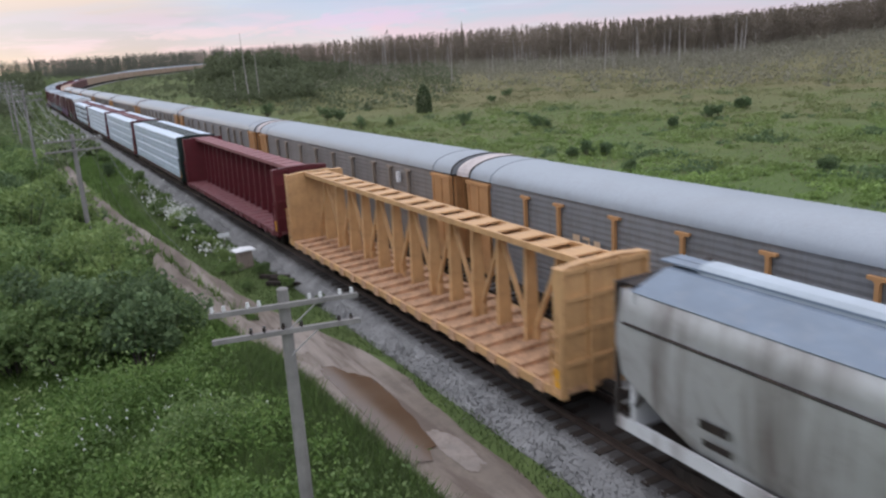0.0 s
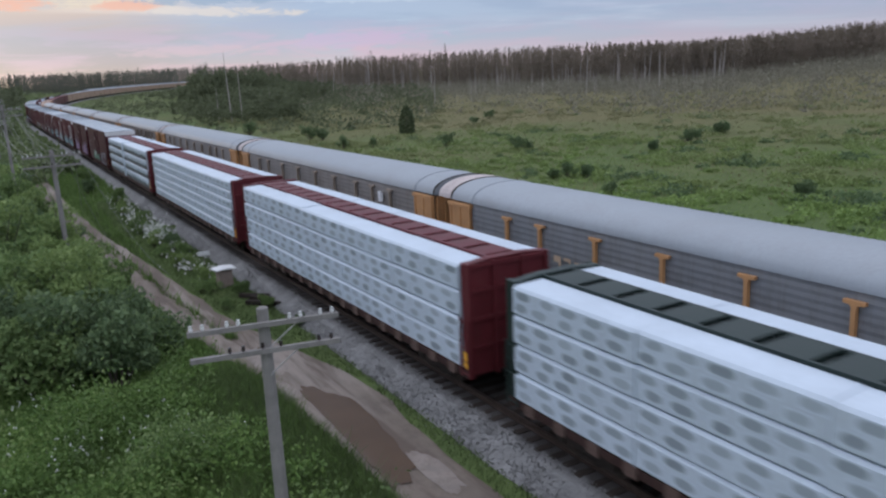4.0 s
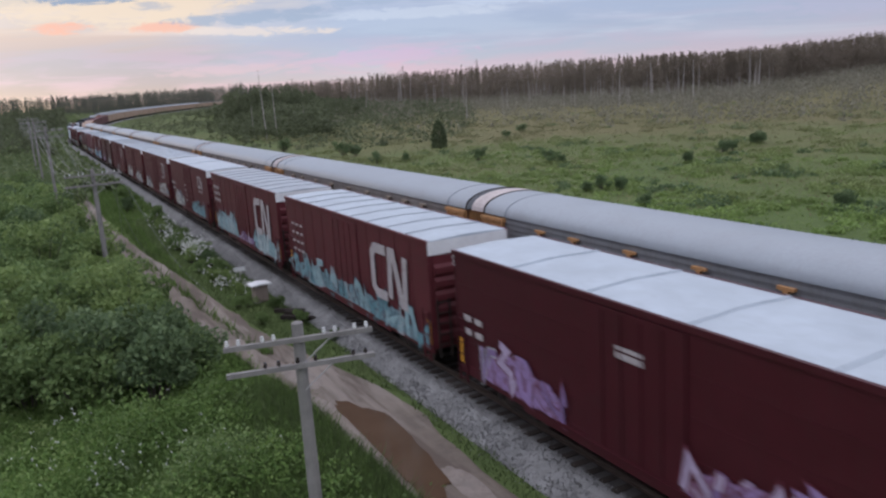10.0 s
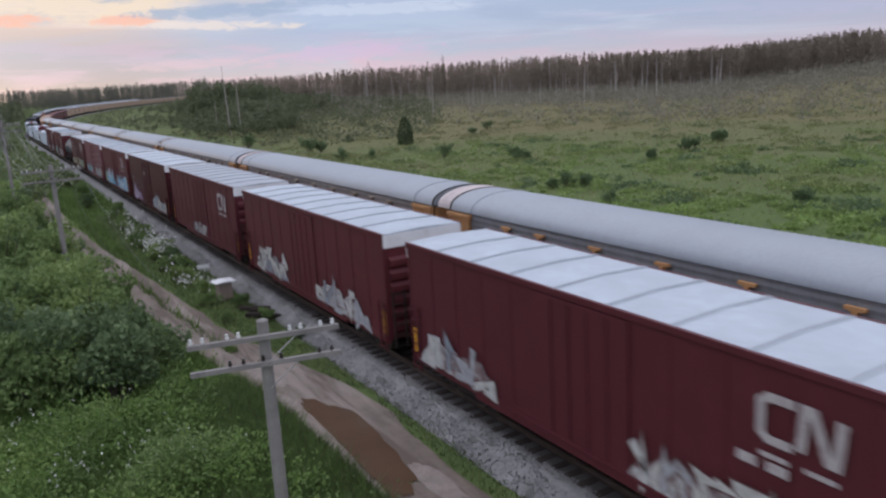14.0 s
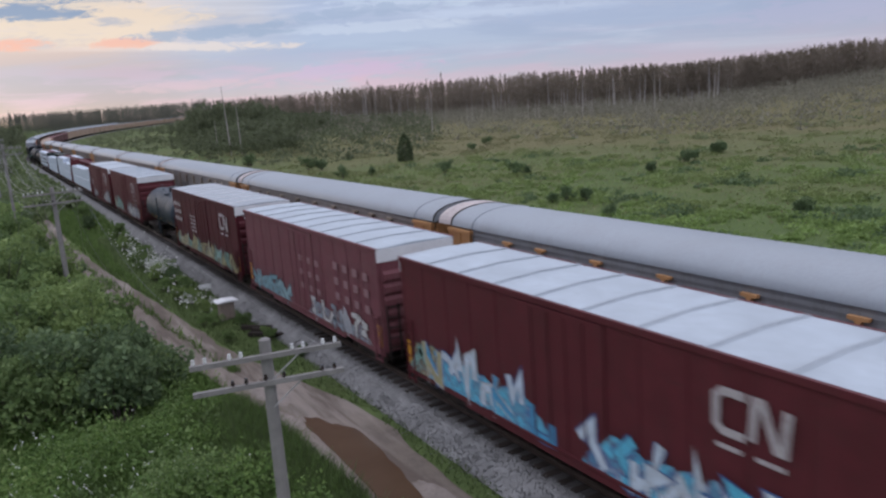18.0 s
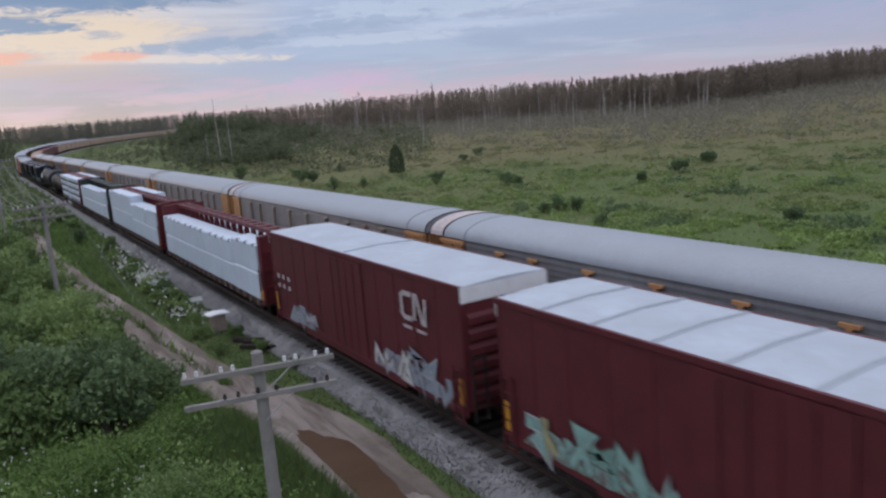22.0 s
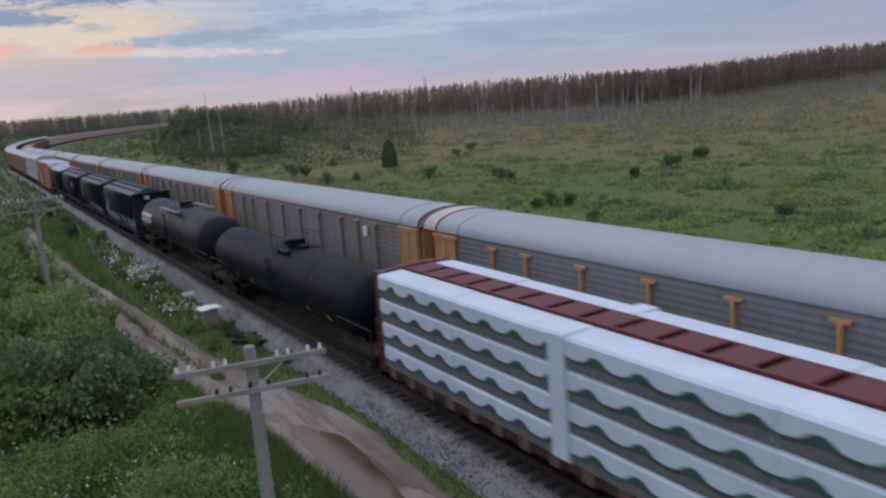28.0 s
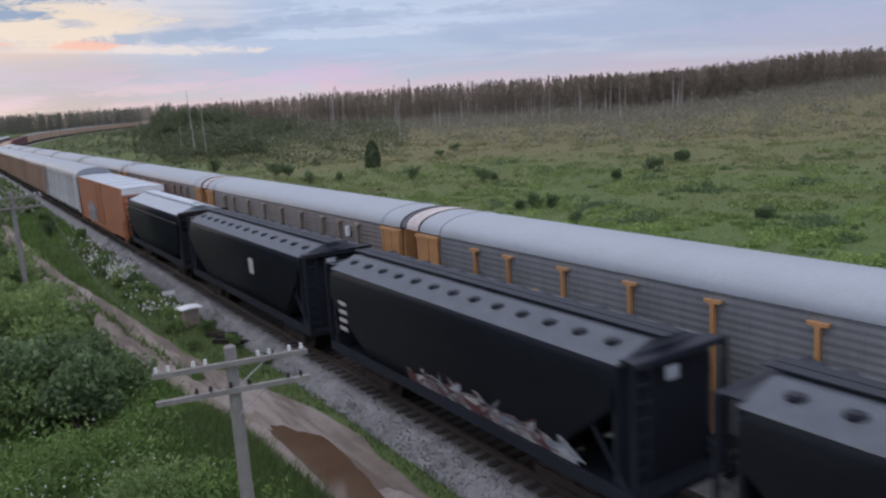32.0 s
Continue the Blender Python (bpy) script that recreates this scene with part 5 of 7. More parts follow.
def make_ground():
    def steps(first, grow, last):
        out, v, d = [], 0.0, first
        while v < last:
            out.append(v)
            v += d
            d *= grow
        return out + [last]
    right = steps(0.7, 1.055, 4200)
    xs = sorted({NEAR - 3 - v for v in right} | {NEAR + 6 + v for v in right} | {NEAR - 1.5, NEAR + 1.5, NEAR + 4.5})
    ys = sorted({30 - v for v in steps(1.0, 1.06, 3000)} | {30 + v for v in steps(1.0, 1.045, 4500)})
    me = bpy.data.meshes.new("ground")
    nx = len(xs)
    verts = [(x, y, ground_z(x, y)) for y in ys for x in xs]
    faces = [(j * nx + i, j * nx + i + 1, (j + 1) * nx + i + 1, (j + 1) * nx + i) for j in range(len(ys) - 1) for i in range(nx - 1)]
    me.from_pydata(verts, [], faces)
    me.polygons.foreach_set("use_smooth", [True] * len(me.polygons))
    m = bpy.data.materials.new("marsh_and_meadow")
    m.use_nodes = True
    nt = m.node_tree
    bsdf = nt.nodes["Principled BSDF"]
    pos = nt.nodes.new("ShaderNodeNewGeometry").outputs["Position"]
    a = noise_tex(nt, scaled(nt, pos, 1, 1, 0.2), 0.035, 6, 0.65, 0.4)
    b = noise_tex(nt, scaled(nt, pos, 1, 1, 0.2), 0.32, 6, 0.7, 0.5)
    c = noise_tex(nt, pos, 3.5, 4, 0.7)
    sep = nt.nodes.new("ShaderNodeSeparateXYZ")
    nt.links.new(pos, sep.inputs[0])
    dist = nt.nodes.new("ShaderNodeVectorMath")
    dist.operation = "LENGTH"
    nt.links.new(pos, dist.inputs[0])
    far = ramp(nt, math_node(nt, "MULTIPLY", dist.outputs["Value"], 1 / 400, clamp=True), [(0.16, (0, 0, 0)), (0.46, (1, 1, 1))])
    inside = math_node(nt, "SUBTRACT", sep.outputs[0], math_node(nt, "MULTIPLY", sep.outputs[1], 0.42))
    inside = ramp(nt, math_node(nt, "ADD", math_node(nt, "MULTIPLY", inside, 1 / 120), 0.5, clamp=True), [(0.25, (0.25,) * 3), (0.65, (1, 1, 1))])
    far = math_node(nt, "MULTIPLY", far, inside)
    lush = mix(nt, ramp(nt, b, [(0.35, (0, 0, 0)), (0.65, (1, 1, 1))]), (0.072, 0.108, 0.037), (0.108, 0.152, 0.050))
    sedge = mix(nt, ramp(nt, b, [(0.35, (0, 0, 0)), (0.65, (1, 1, 1))]), (0.132, 0.114, 0.056), (0.190, 0.160, 0.082))
    fac = math_node(nt, "ADD", math_node(nt, "MULTIPLY", far, 1.05), math_node(nt, "MULTIPLY", math_node(nt, "SUBTRACT", a, 0.5), 1.6), clamp=True)
    col = mix(nt, fac, lush, sedge)
    col = mix(nt, math_node(nt, "MULTIPLY", c, 0.5), col, (0.085, 0.100, 0.040))
    nt.links.new(col, bsdf.inputs["Base Color"])
    bsdf.inputs["Roughness"].default_value = 0.95
    bsdf.inputs["Specular IOR Level"].default_value = 0.1
    bm_ = nt.nodes.new("ShaderNodeBump")
    bm_.inputs["Strength"].default_value, bm_.inputs["Distance"].default_value = 0.6, 0.25
    nt.links.new(b, bm_.inputs["Height"])
    nt.links.new(bm_.outputs[0], bsdf.inputs["Normal"])
    me.materials.append(m)
    tagged(new("ground", me), "green marsh and meadow ground", "", "", "structure")


def sweep(name, prof, x0, z0, s0, s1, mat, label="", step=6.0, wobble=0.0):
    """A profile of (x, z) across a track, drawn along it."""
    g = Geo()
    n = len(prof)
    cuts = max(1, int((s1 - s0) / step))
    for k in range(cuts + 1):
        s = s0 + (s1 - s0) * k / cuts
        m = track_at(s, x0, z0)
        g.v += [tuple(m @ Vector((x + wobble * noise.noise((x * 3, s * 0.7, 1.0)), 0, z + wobble * 0.3 * noise.noise((x * 3, s * 0.9, 5.0))))) for x, z in prof]
    for k in range(cuts):
        g.f += [(k * n + i, k * n + i + 1, (k + 1) * n + i + 1, (k + 1) * n + i) for i in range(n - 1)]
    return setting(name, g, mat, label)


make_ground()
M["ballast"] = ballast = material("grey_ballast", (0.225, 0.22, 0.214), 0.95, vary=0.3, scale=1.3, fine=26, bump=1.0, dirt=(0.12, 0.11, 0.10), dirt_amount=0.45)
M["stone"] = leaf_material("ballast_stone", [(0.19, 0.186, 0.182), (0.225, 0.22, 0.215), (0.28, 0.275, 0.27)], 0.9)


def grease_and_shade(m):
    """Brown grease, brake dust and painted shade under the cars, between the near rails."""
    nt = m.node_tree
    bsdf = nt.nodes["Principled BSDF"]
    col = bsdf.inputs["Base Color"].links[0].from_socket
    sep = nt.nodes.new("ShaderNodeSeparateXYZ")
    pos = nt.nodes.new("ShaderNodeNewGeometry").outputs["Position"]
    nt.links.new(pos, sep.inputs[0])
    d = math_node(nt, "ABSOLUTE", math_node(nt, "SUBTRACT", sep.outputs[0], NEAR))
    d = math_node(nt, "ADD", d, math_node(nt, "MULTIPLY", noise_tex(nt, pos, 2.2, 4, 0.7), 0.7))
    f = ramp(nt, math_node(nt, "MULTIPLY", d, 0.5, clamp=True), [(0.74, (0.93,) * 3), (0.95, (0, 0, 0))])
    nt.links.new(mix(nt, f, col, (0.034, 0.028, 0.026)), bsdf.inputs["Base Color"])


grease_and_shade(ballast)
sweep("ballast_bed", [(-2.35, -0.78), (-1.75, -0.42), (-1.55, -0.26), (-1.3, -0.19), (-0.5, -0.185), (0.5, -0.185), (1.3, -0.19), (2.2, -0.36), (3.1, -0.44), (6.0, -0.44), (6.7, -0.62), (8.2, -1.35)], NEAR, 0, -420, 1500, "ballast", "grey crushed-stone track bed", 1.6, 0.12)
for nm, x0, z0 in (("near", NEAR, 0.0), ("far", FAR_X, FAR_Z)):
    for s in (-1, 1):
        c = s * 0.753
        sweep("rail", [(c - 0.07, -0.17), (c - 0.07, -0.15), (c - 0.01, -0.14), (c - 0.01, -0.04), (c - 0.036, -0.03), (c - 0.036, 0.0), (c + 0.036, 0.0), (c + 0.036, -0.03), (c + 0.01, -0.04), (c + 0.01, -0.14), (c + 0.07, -0.15), (c + 0.07, -0.17)], x0, z0, -420, 1500, "rail", "steel rail with worn bright head", 12.0)

# dirt track beside the line
ROAD = [(-60, 4.0, 2.1), (0, 7.4, 2.1), (8, 8.1, 2.1), (15, 8.4, 2.1), (20, 8.42, 2.45), (23.3, 8.43, 2.8), (26.2, 7.95, 2.5), (31.8, 7.05, 2.0), (37.3, 6.62, 1.95), (44.7, 6.15, 1.85), (51, 5.75, 1.6), (58, 5.3, 1.5), (70, 4.6, 1.6), (90, 4.3, 1.7), (130, 4.2, 1.8), (230, 4.2, 1.8)]


def road_at(y):
    a = np.array(ROAD)
    return float(np.interp(y, a[:, 0], a[:, 1])), float(np.interp(y, a[:, 0], a[:, 2]))


def road_strip(name, mat, lo, hi, dz, label, y0=-60, y1=230, ragged=0.25, seed=0.0):
    g = Geo()
    n = int((y1 - y0) / 0.8)
    for k in range(n + 1):
        y = y0 + (y1 - y0) * k / n
        c, w = road_at(y)
        a = c + lo * w + ragged * noise.noise((y * 0.45, seed, 1.0)) + 0.4 * ragged * noise.noise((y * 1.7, seed, 4.0))
        b = c + hi * w + ragged * noise.noise((y * 0.45, seed, 7.0)) + 0.4 * ragged * noise.noise((y * 1.7, seed, 9.0))
        for i in range(5):
            x = a + (b - a) * i / 4
            g.v.append((x, y, ground_z(x, y) + dz))
    g.f = [(k * 5 + i, k * 5 + i + 1, (k + 1) * 5 + i + 1, (k + 1) * 5 + i) for k in range(n) for i in range(4)]
    return setting(name, g, mat, label)


def rutted(m):
    """Paler wheel tracks and darker wet patches drawn out along the dirt track."""
    nt = m.node_tree
    bsdf = nt.nodes["Principled BSDF"]
    col = bsdf.inputs["Base Color"].links[0].from_socket
    pos = nt.nodes.new("ShaderNodeNewGeometry").outputs["Position"]
    wet = ramp(nt, noise_tex(nt, scaled(nt, pos, 1.5, 0.20, 1), 1.0, 5, 0.6, 0.5), [(0.47, (0, 0, 0)), (0.62, (0.8,) * 3)], "EASE")
    dry = ramp(nt, noise_tex(nt, scaled(nt, pos, 1.1, 0.14, 1, (5, 2, 0)), 1.0, 5, 0.6, 0.4), [(0.45, (0, 0, 0)), (0.65, (0.75,) * 3)], "EASE")
    col = mix(nt, dry, col, (0.275, 0.232, 0.200))
    nt.links.new(mix(nt, wet, col, (0.098, 0.072, 0.056)), bsdf.inputs["Base Color"])


rutted(M["dirt"])
road_strip("road", "dirt", -0.5, 0.5, 0.03, "muddy brown dirt track beside the rails")
M["mud"] = material("pale_mud", (0.245, 0.205, 0.178), 0.8, vary=0.25, scale=1.6, fine=8, bump=0.5, dirt=(0.15, 0.115, 0.09), dirt_amount=0.8)
# muddy base made browner: the red train's reflection is painted into it
M["water"] = material("puddle_mud_and_reflection", (0.100, 0.062, 0.038), 0.12, vary=0.12, scale=0.6)
M["water"].node_tree.nodes["Principled BSDF"].inputs["IOR"].default_value = 1.36


def pool(name, yc, xc, ly, lx, mat, label, seed, dz, tilt=0.0, bow=0.0):
    g = Geo()
    n = 72
    pts = []
    for i in range(n):
        a = 2 * math.pi * i / n
        r = 1 + 0.2 * noise.noise((math.cos(a) * 1.6, math.sin(a) * 1.6, seed)) + 0.14 * noise.noise((math.cos(a) * 5, math.sin(a) * 5, seed + 3))
        c, s = math.cos(a), math.sin(a)
        u, v = lx * r * math.copysign(abs(c) ** 0.7, c), ly * r * math.copysign(abs(s) ** 0.8, s)
        pts.append((xc + u + tilt * v - bow * (v / ly) ** 2, yc + v))
    z = max(ground_z(x, y) for x, y in pts) + dz if dz < 0.045 else None
    g.add([(x, y, z if z is not None else ground_z(x, y) + dz) for x, y in pts] + [(xc, yc, z if z is not None else ground_z(xc, yc) + dz)], [(i, (i + 1) % n, n) for i in range(n)])
    return setting(name, g, mat, label)


# ---- ties ----
tie_mesh = Geo().box(-1.3, 1.3, -0.115, 0.115, -0.36, -0.175, 0.0).mesh("tie", "tie")


def lay_ties():
    bed = setting("track_ties", Geo().box(-0.05, 0.05, 59, 60, -0.5, -0.45), "tie", "dark creosoted wooden railway ties")
    rnd = random.Random(5)
    for k in range(230):
        y = 3 + 0.54 * k
        part("tie", tie_mesh, None, bed, at=pose(NEAR + rnd.uniform(-0.05, 0.05), y, rnd.uniform(-0.012, 0.012), 0, 0, rnd.uniform(-1, 1)))
    g = Geo()
    for k in range(640):
        for x0, z0 in ((NEAR, 0), (FAR_X, FAR_Z)):
            s = (127.5 if x0 == NEAR else 0) + 0.54 * k
            m = track_at(s, x0, z0)
            o = len(g.v)
            g.box(-1.3, 1.3, -0.115, 0.115, -0.36, -0.175)
            g.v[o:] = [tuple(m @ Vector(p)) for p in g.v[o:]]
    ob = part("tie_run", g, "tie", bed)
    ob["kind"] = "stuff"


# ---- the passing train ----
ENDS = [-4.6, 12.45, 35.75, 59.98, 84.45, 108.2, 133.1, 157.34, 175.14, 192.84, 210.25, 227.88, 245.47, 263.6, 281.42, 299.23, 316.87, 334.44, 351.61, 369.07, 381.4, 399.1, 416.84, 440.44, 465.0, 488.3, 512.06, 533.0, 552.85, 569.58, 586.29, 604.5, 620.36, 643.13, 669.93]
ENDS += [669.93 + 28.9 * k for k in range(1, 12)]
RUN = [(0, 0), (4, 68.6), (7, 120.33), (10, 172.51), (13, 224.9), (17, 295.09), (20, 347.9), (24, 418.34), (27, 471.46), (30, 525.08), (32, 561.04)]


def cars():
    out = []
    L = [b - a for a, b in zip(ENDS, ENDS[1:])]

    def put(k, car):
        out.append((car, (ENDS[k] + ENDS[k + 1]) / 2 + car['gap'] / 2))
    h = [x / 2 - 0.55 for x in L]
    put(0, hopper(L[0], "grey_car", "grey_roof", 4.75, "weathered grey covered hopper with pale trough hatch on the near track", [(-6.5, 2.5, 1.25, 1.75, "aqua")], trough=True, lettering=[(4.3, 5.0, 2.05, 2.25), (4.2, 4.9, 1.7, 1.85)], ink="steel"))
    put(1, centrebeam(L[1], "yellow", "truss", None, "empty weathered yellow centre-beam flat car with truss", "deck_rust"))
    put(2, centrebeam(L[2], "rail_red", "riser", None, "empty maroon centre-beam flat car with upright posts", "deck_red", chord="chord_pale"))
    put(3, centrebeam(L[3], "green_dark", "riser", "print", "dark green centre-beam car loaded with white wrapped lumber", seed=3))
    put(4, centrebeam(L[4], "rail_red", "riser", "print", "maroon centre-beam car loaded with white wrapped lumber", seed=4))
    put(5, centrebeam(L[5], "rail_red", "riser", "lined", "maroon centre-beam car loaded with lined white lumber packs", seed=5))
    put(6, centrebeam(L[6], "rail_red", "riser", "wave", "maroon centre-beam car with wave-printed white lumber wraps", seed=6))
    put(7, boxcar(L[7], "oxide_dark", "roof_white", style="flat", cap=True, seams=5, raised=False, tags=[(-1.2, 3.8, 1.1, 2.2, "green"), (-6.9, -2.2, 1.0, 2.5, "pale blue")], lettering=data_block(6.4, 2.9, 2, 4, 0.3, 0.18, 0.6, 0.5) + [(0.6, 1.5, 3.4, 3.5), (0.6, 1.5, 3.55, 3.65)], label="dark maroon smooth-sided boxcar with green and pale outlined graffiti"))
    put(8, boxcar(L[8], "oxide_dark", "roof_white", style="flat", cap=True, seams=5, raised=False, tags=[(-7, -1.5, 1.0, 2.5, "purple"), (2.5, 6.5, 1.0, 2.6, "purple")], lettering=[(-0.4, 0.5, 3.4, 3.55), (-0.4, 0.5, 3.6, 3.7)] + data_block(7, 2.6, 2, 2), label="dark maroon smooth-sided boxcar with purple graffiti"))
    put(9, boxcar(L[9], "red", "roof_white", logo=(-4.6, 2.95, 1.75, 2.9), tags=[(-7.6, 7.8, 0.95, 2.2, "teal")], lettering=data_block(6.6, 3.4, 3, 4, 0.38, 0.12), label="red-brown boxcar with large white emblem and teal graffiti"))
    put(10, boxcar(L[10], "red", "roof_grey", logo=(-4.9, 3.0, 1.7, 2.8), tags=[(-7.6, -2.6, 0.95, 2.5, "light blue"), (-2.4, 1.0, 0.95, 1.7, "purple"), (1.2, 7.3, 0.95, 2.5, "light blue")], lettering=data_block(6.8, 3.7, 3, 3), label="red-brown boxcar with large white emblem and blue graffiti"))
    put(11, boxcar(L[11], "oxide", "roof_white", style="flat", seams=2, raised=False, logo=(-5.3, 3.6, 0.78, 1.5), tags=[(2.5, 6.8, 1.0, 2.4, "grey"), (-6.0, -1.0, 1.0, 2.2, "teal")], lettering=data_block(7.2, 2.6, 3, 2) + data_block(1.2, 2.9, 2, 4, 0.3, 0.1), label="oxide red boxcar with white emblem and silver graffiti"))
    put(12, boxcar(L[12], "oxide", "roof_white", logo=(-5.6, 3.6, 0.78, 1.5), tags=[(3.6, 7.4, 1.0, 2.4, "grey"), (-7.2, -1.6, 1.0, 2.2, "grey")], lettering=data_block(-4.8, 2.6, 2, 1), label="oxide red boxcar with white emblem and pale graffiti"))
    put(13, boxcar(L[13], "red", "roof_white", tags=[(2.0, 6.4, 1.0, 2.5, "grey"), (-6.4, -1.5, 1.0, 2.4, "grey")], label="red boxcar with pale worn graffiti panels"))
    put(14, boxcar(L[14], "oxide", "roof_grey", logo=(-5.5, 3.6, 0.78, 1.5), tags=[(-1, 2, 1.0, 1.9, "grey")], label="oxide red boxcar with small pale graffiti"))
    put(15, boxcar(L[15], "oxide_dark", "roof_white", style="flat", seams=5, raised=False, tags=[(2.8, 7.0, 1.0, 2.2, "purple"), (-6.8, -2.0, 1.0, 2.2, "grey")], lettering=[(0.2, 1.0, 3.4, 3.6)] + data_block(6.4, 2.75, 2, 3, 0.2, 0.1, 0.4, 0.28) + data_block(3.9, 2.7, 1, 3, 0.22, 0.1, 0.4, 0.35) + data_block(2.4, 2.2, 2, 1, 0.25, 0.1, 0.5, 0.3), label="dark maroon smooth-sided boxcar with purple and grey graffiti"))
    put(16, boxcar(L[16], "red", "roof_white", logo=(-5.4, 3.6, 0.78, 1.5), tags=[(-7.6, -0.8, 1.0, 2.6, "blue"), (0.2, 6.4, 1.0, 2.5, "blue"), (5.6, 7.5, 1.0, 2.6, "lime")], label="red-brown boxcar with bright blue graffiti"))
    put(17, boxcar(L[17], "faded", "roof_white", ink="decal_faint", tags=[(-6.8, -0.6, 1.0, 2.0, "grey"), (1.6, 7.2, 1.0, 2.0, "teal")], lettering=data_block(-0.4, 3.2, 3, 3, 0.4, 0.26, 0.9, 0.6) + data_block(-4.2, 3.4, 4, 3, 0.4, 0.3, 0.9, 0.6), label="faded plum boxcar with pale lettering and graffiti"))
    put(18, boxcar(L[18], "maroon", "roof_grey", raised="pale", logo=(-5.4, 3.6, 0.78, 1.5), tags=[(-7.4, 7.4, 1.0, 2.0, "lime")], lettering=data_block(6.8, 3.6, 3, 3, 0.45, 0.26, 0.7, 0.5) + data_block(2.2, 3.2, 2, 5, 0.5, 0.09, 0.7, 0.24), label="red-brown boxcar with white emblem and green-yellow graffiti"))
    put(19, tankcar(L[19], "tank_grey", 1.40, "short dark grey tank car on the near track", mark="tag_yellow", ends=(0.6, 0.45)))
    put(20, boxcar(L[20], "red", "roof_white", logo=(-5.3, 3.6, 0.78, 1.5), tags=[(-7.2, -0.5, 1.0, 2.3, "grey"), (2.0, 7.0, 1.0, 2.2, "lime")], lettering=data_block(-4.8, 2.5, 4, 1, 0.3, 0.12), label="red-brown boxcar with white emblem and pale graffiti"))
    put(21, boxcar(L[21], "red", "roof_white", seams=2, raised=False, logo=(-5.3, 3.6, 0.78, 1.5), tags=[(-7.2, -2.2, 1.0, 2.2, "grey"), (3.2, 6.0, 1.0, 1.9, "grey")], lettering=data_block(7.0, 2.7, 3, 2, 0.3, 0.2), label="red-brown boxcar with pale flat roof"))
    put(22, centrebeam(L[22], "rail_red", "riser", "plain", "maroon centre-beam car with plain white wrapped lumber", seed=8, step=(0, 1, 2, 3)))
    put(23, centrebeam(L[23], "rail_red", "riser", "plain", "maroon centre-beam car with uneven white wrapped lumber", seed=9, step=(0, 1)))
    put(24, centrebeam(L[24], "green_dark", "riser", "plain", "dark green centre-beam car with plain white wrapped lumber", seed=10, step=(0, 1, 2, 3)))
    put(25, centrebeam(L[25], "rail_red", "riser", "wave", "maroon centre-beam car with wave-printed white lumber wraps", seed=11))
    put(26, tankcar(L[26], "black", 1.36, "long black tank car on the near track", belly=0.84, mark="tag_yellow"))
    put(27, tankcar(L[27], "tank_dark", 1.46, "charcoal tank car with white block lettering", brand=True, belly=0.96, deck=2.5))
    put(28, hopper(L[28], "hop_black", "hop_top", 4.46, "charcoal covered hopper with turquoise graffiti", [(-7, -0.5, 1.2, 2.3, "aqua"), (0.2, 6.0, 1.2, 2.1, "grey"), (5.2, 6.6, 1.3, 3.0, "aqua")], lettering=[(4.5, 5.2, 2.75, 2.9), (4.3, 5.2, 2.45, 2.58)]))
    put(29, hopper(L[29], "hop_black", "hop_top", 4.46, "charcoal covered hopper with pale graffiti", [(-5.5, 1.8, 1.2, 2.1, "grey")], lettering=data_block(5.6, 2.9, 1, 4, 0.6, 0.14, 0.6, 0.3)))
    put(30, hopper(L[30], "hop_black", "hop_top", 4.46, "charcoal covered hopper with round roof hatches", [], lettering=[(-2.6, -2.0, 2.6, 3.3)]))
    put(31, hopper(L[31], "hop_black", "roof_grey", 4.5, "charcoal covered hopper with pale roof", [], trough=True))
    put(32, boxcar(L[32], "orange_box", "roof_white", seams=6, raised=False, tags=[(2, 6, 1.0, 3.2, "grey")], label="orange-brown boxcar with white roof"))
    put(33, autorack(False, "grey_car", "rack_roof", "grey_car", "grey autorack car on the near track", "cars of the passing freight train", -0.1))
    first = autorack(False, "tan", "rack_roof", "tan", "tan autorack car on the near track", "cars of the passing freight train", -0.1)
    put(34, first)
    for k in range(35, len(L)):
        put(k, copy_thing(first, pose(0, 0, 0)))
    return out


def way_of_car(s_mid, t):
    """The pose of a car whose middle starts s_mid metres along the near track."""
    a = np.array(RUN)
    return track_at(s_mid - float(np.interp(t, a[:, 0], a[:, 1])), NEAR)


TRAIN = cars()


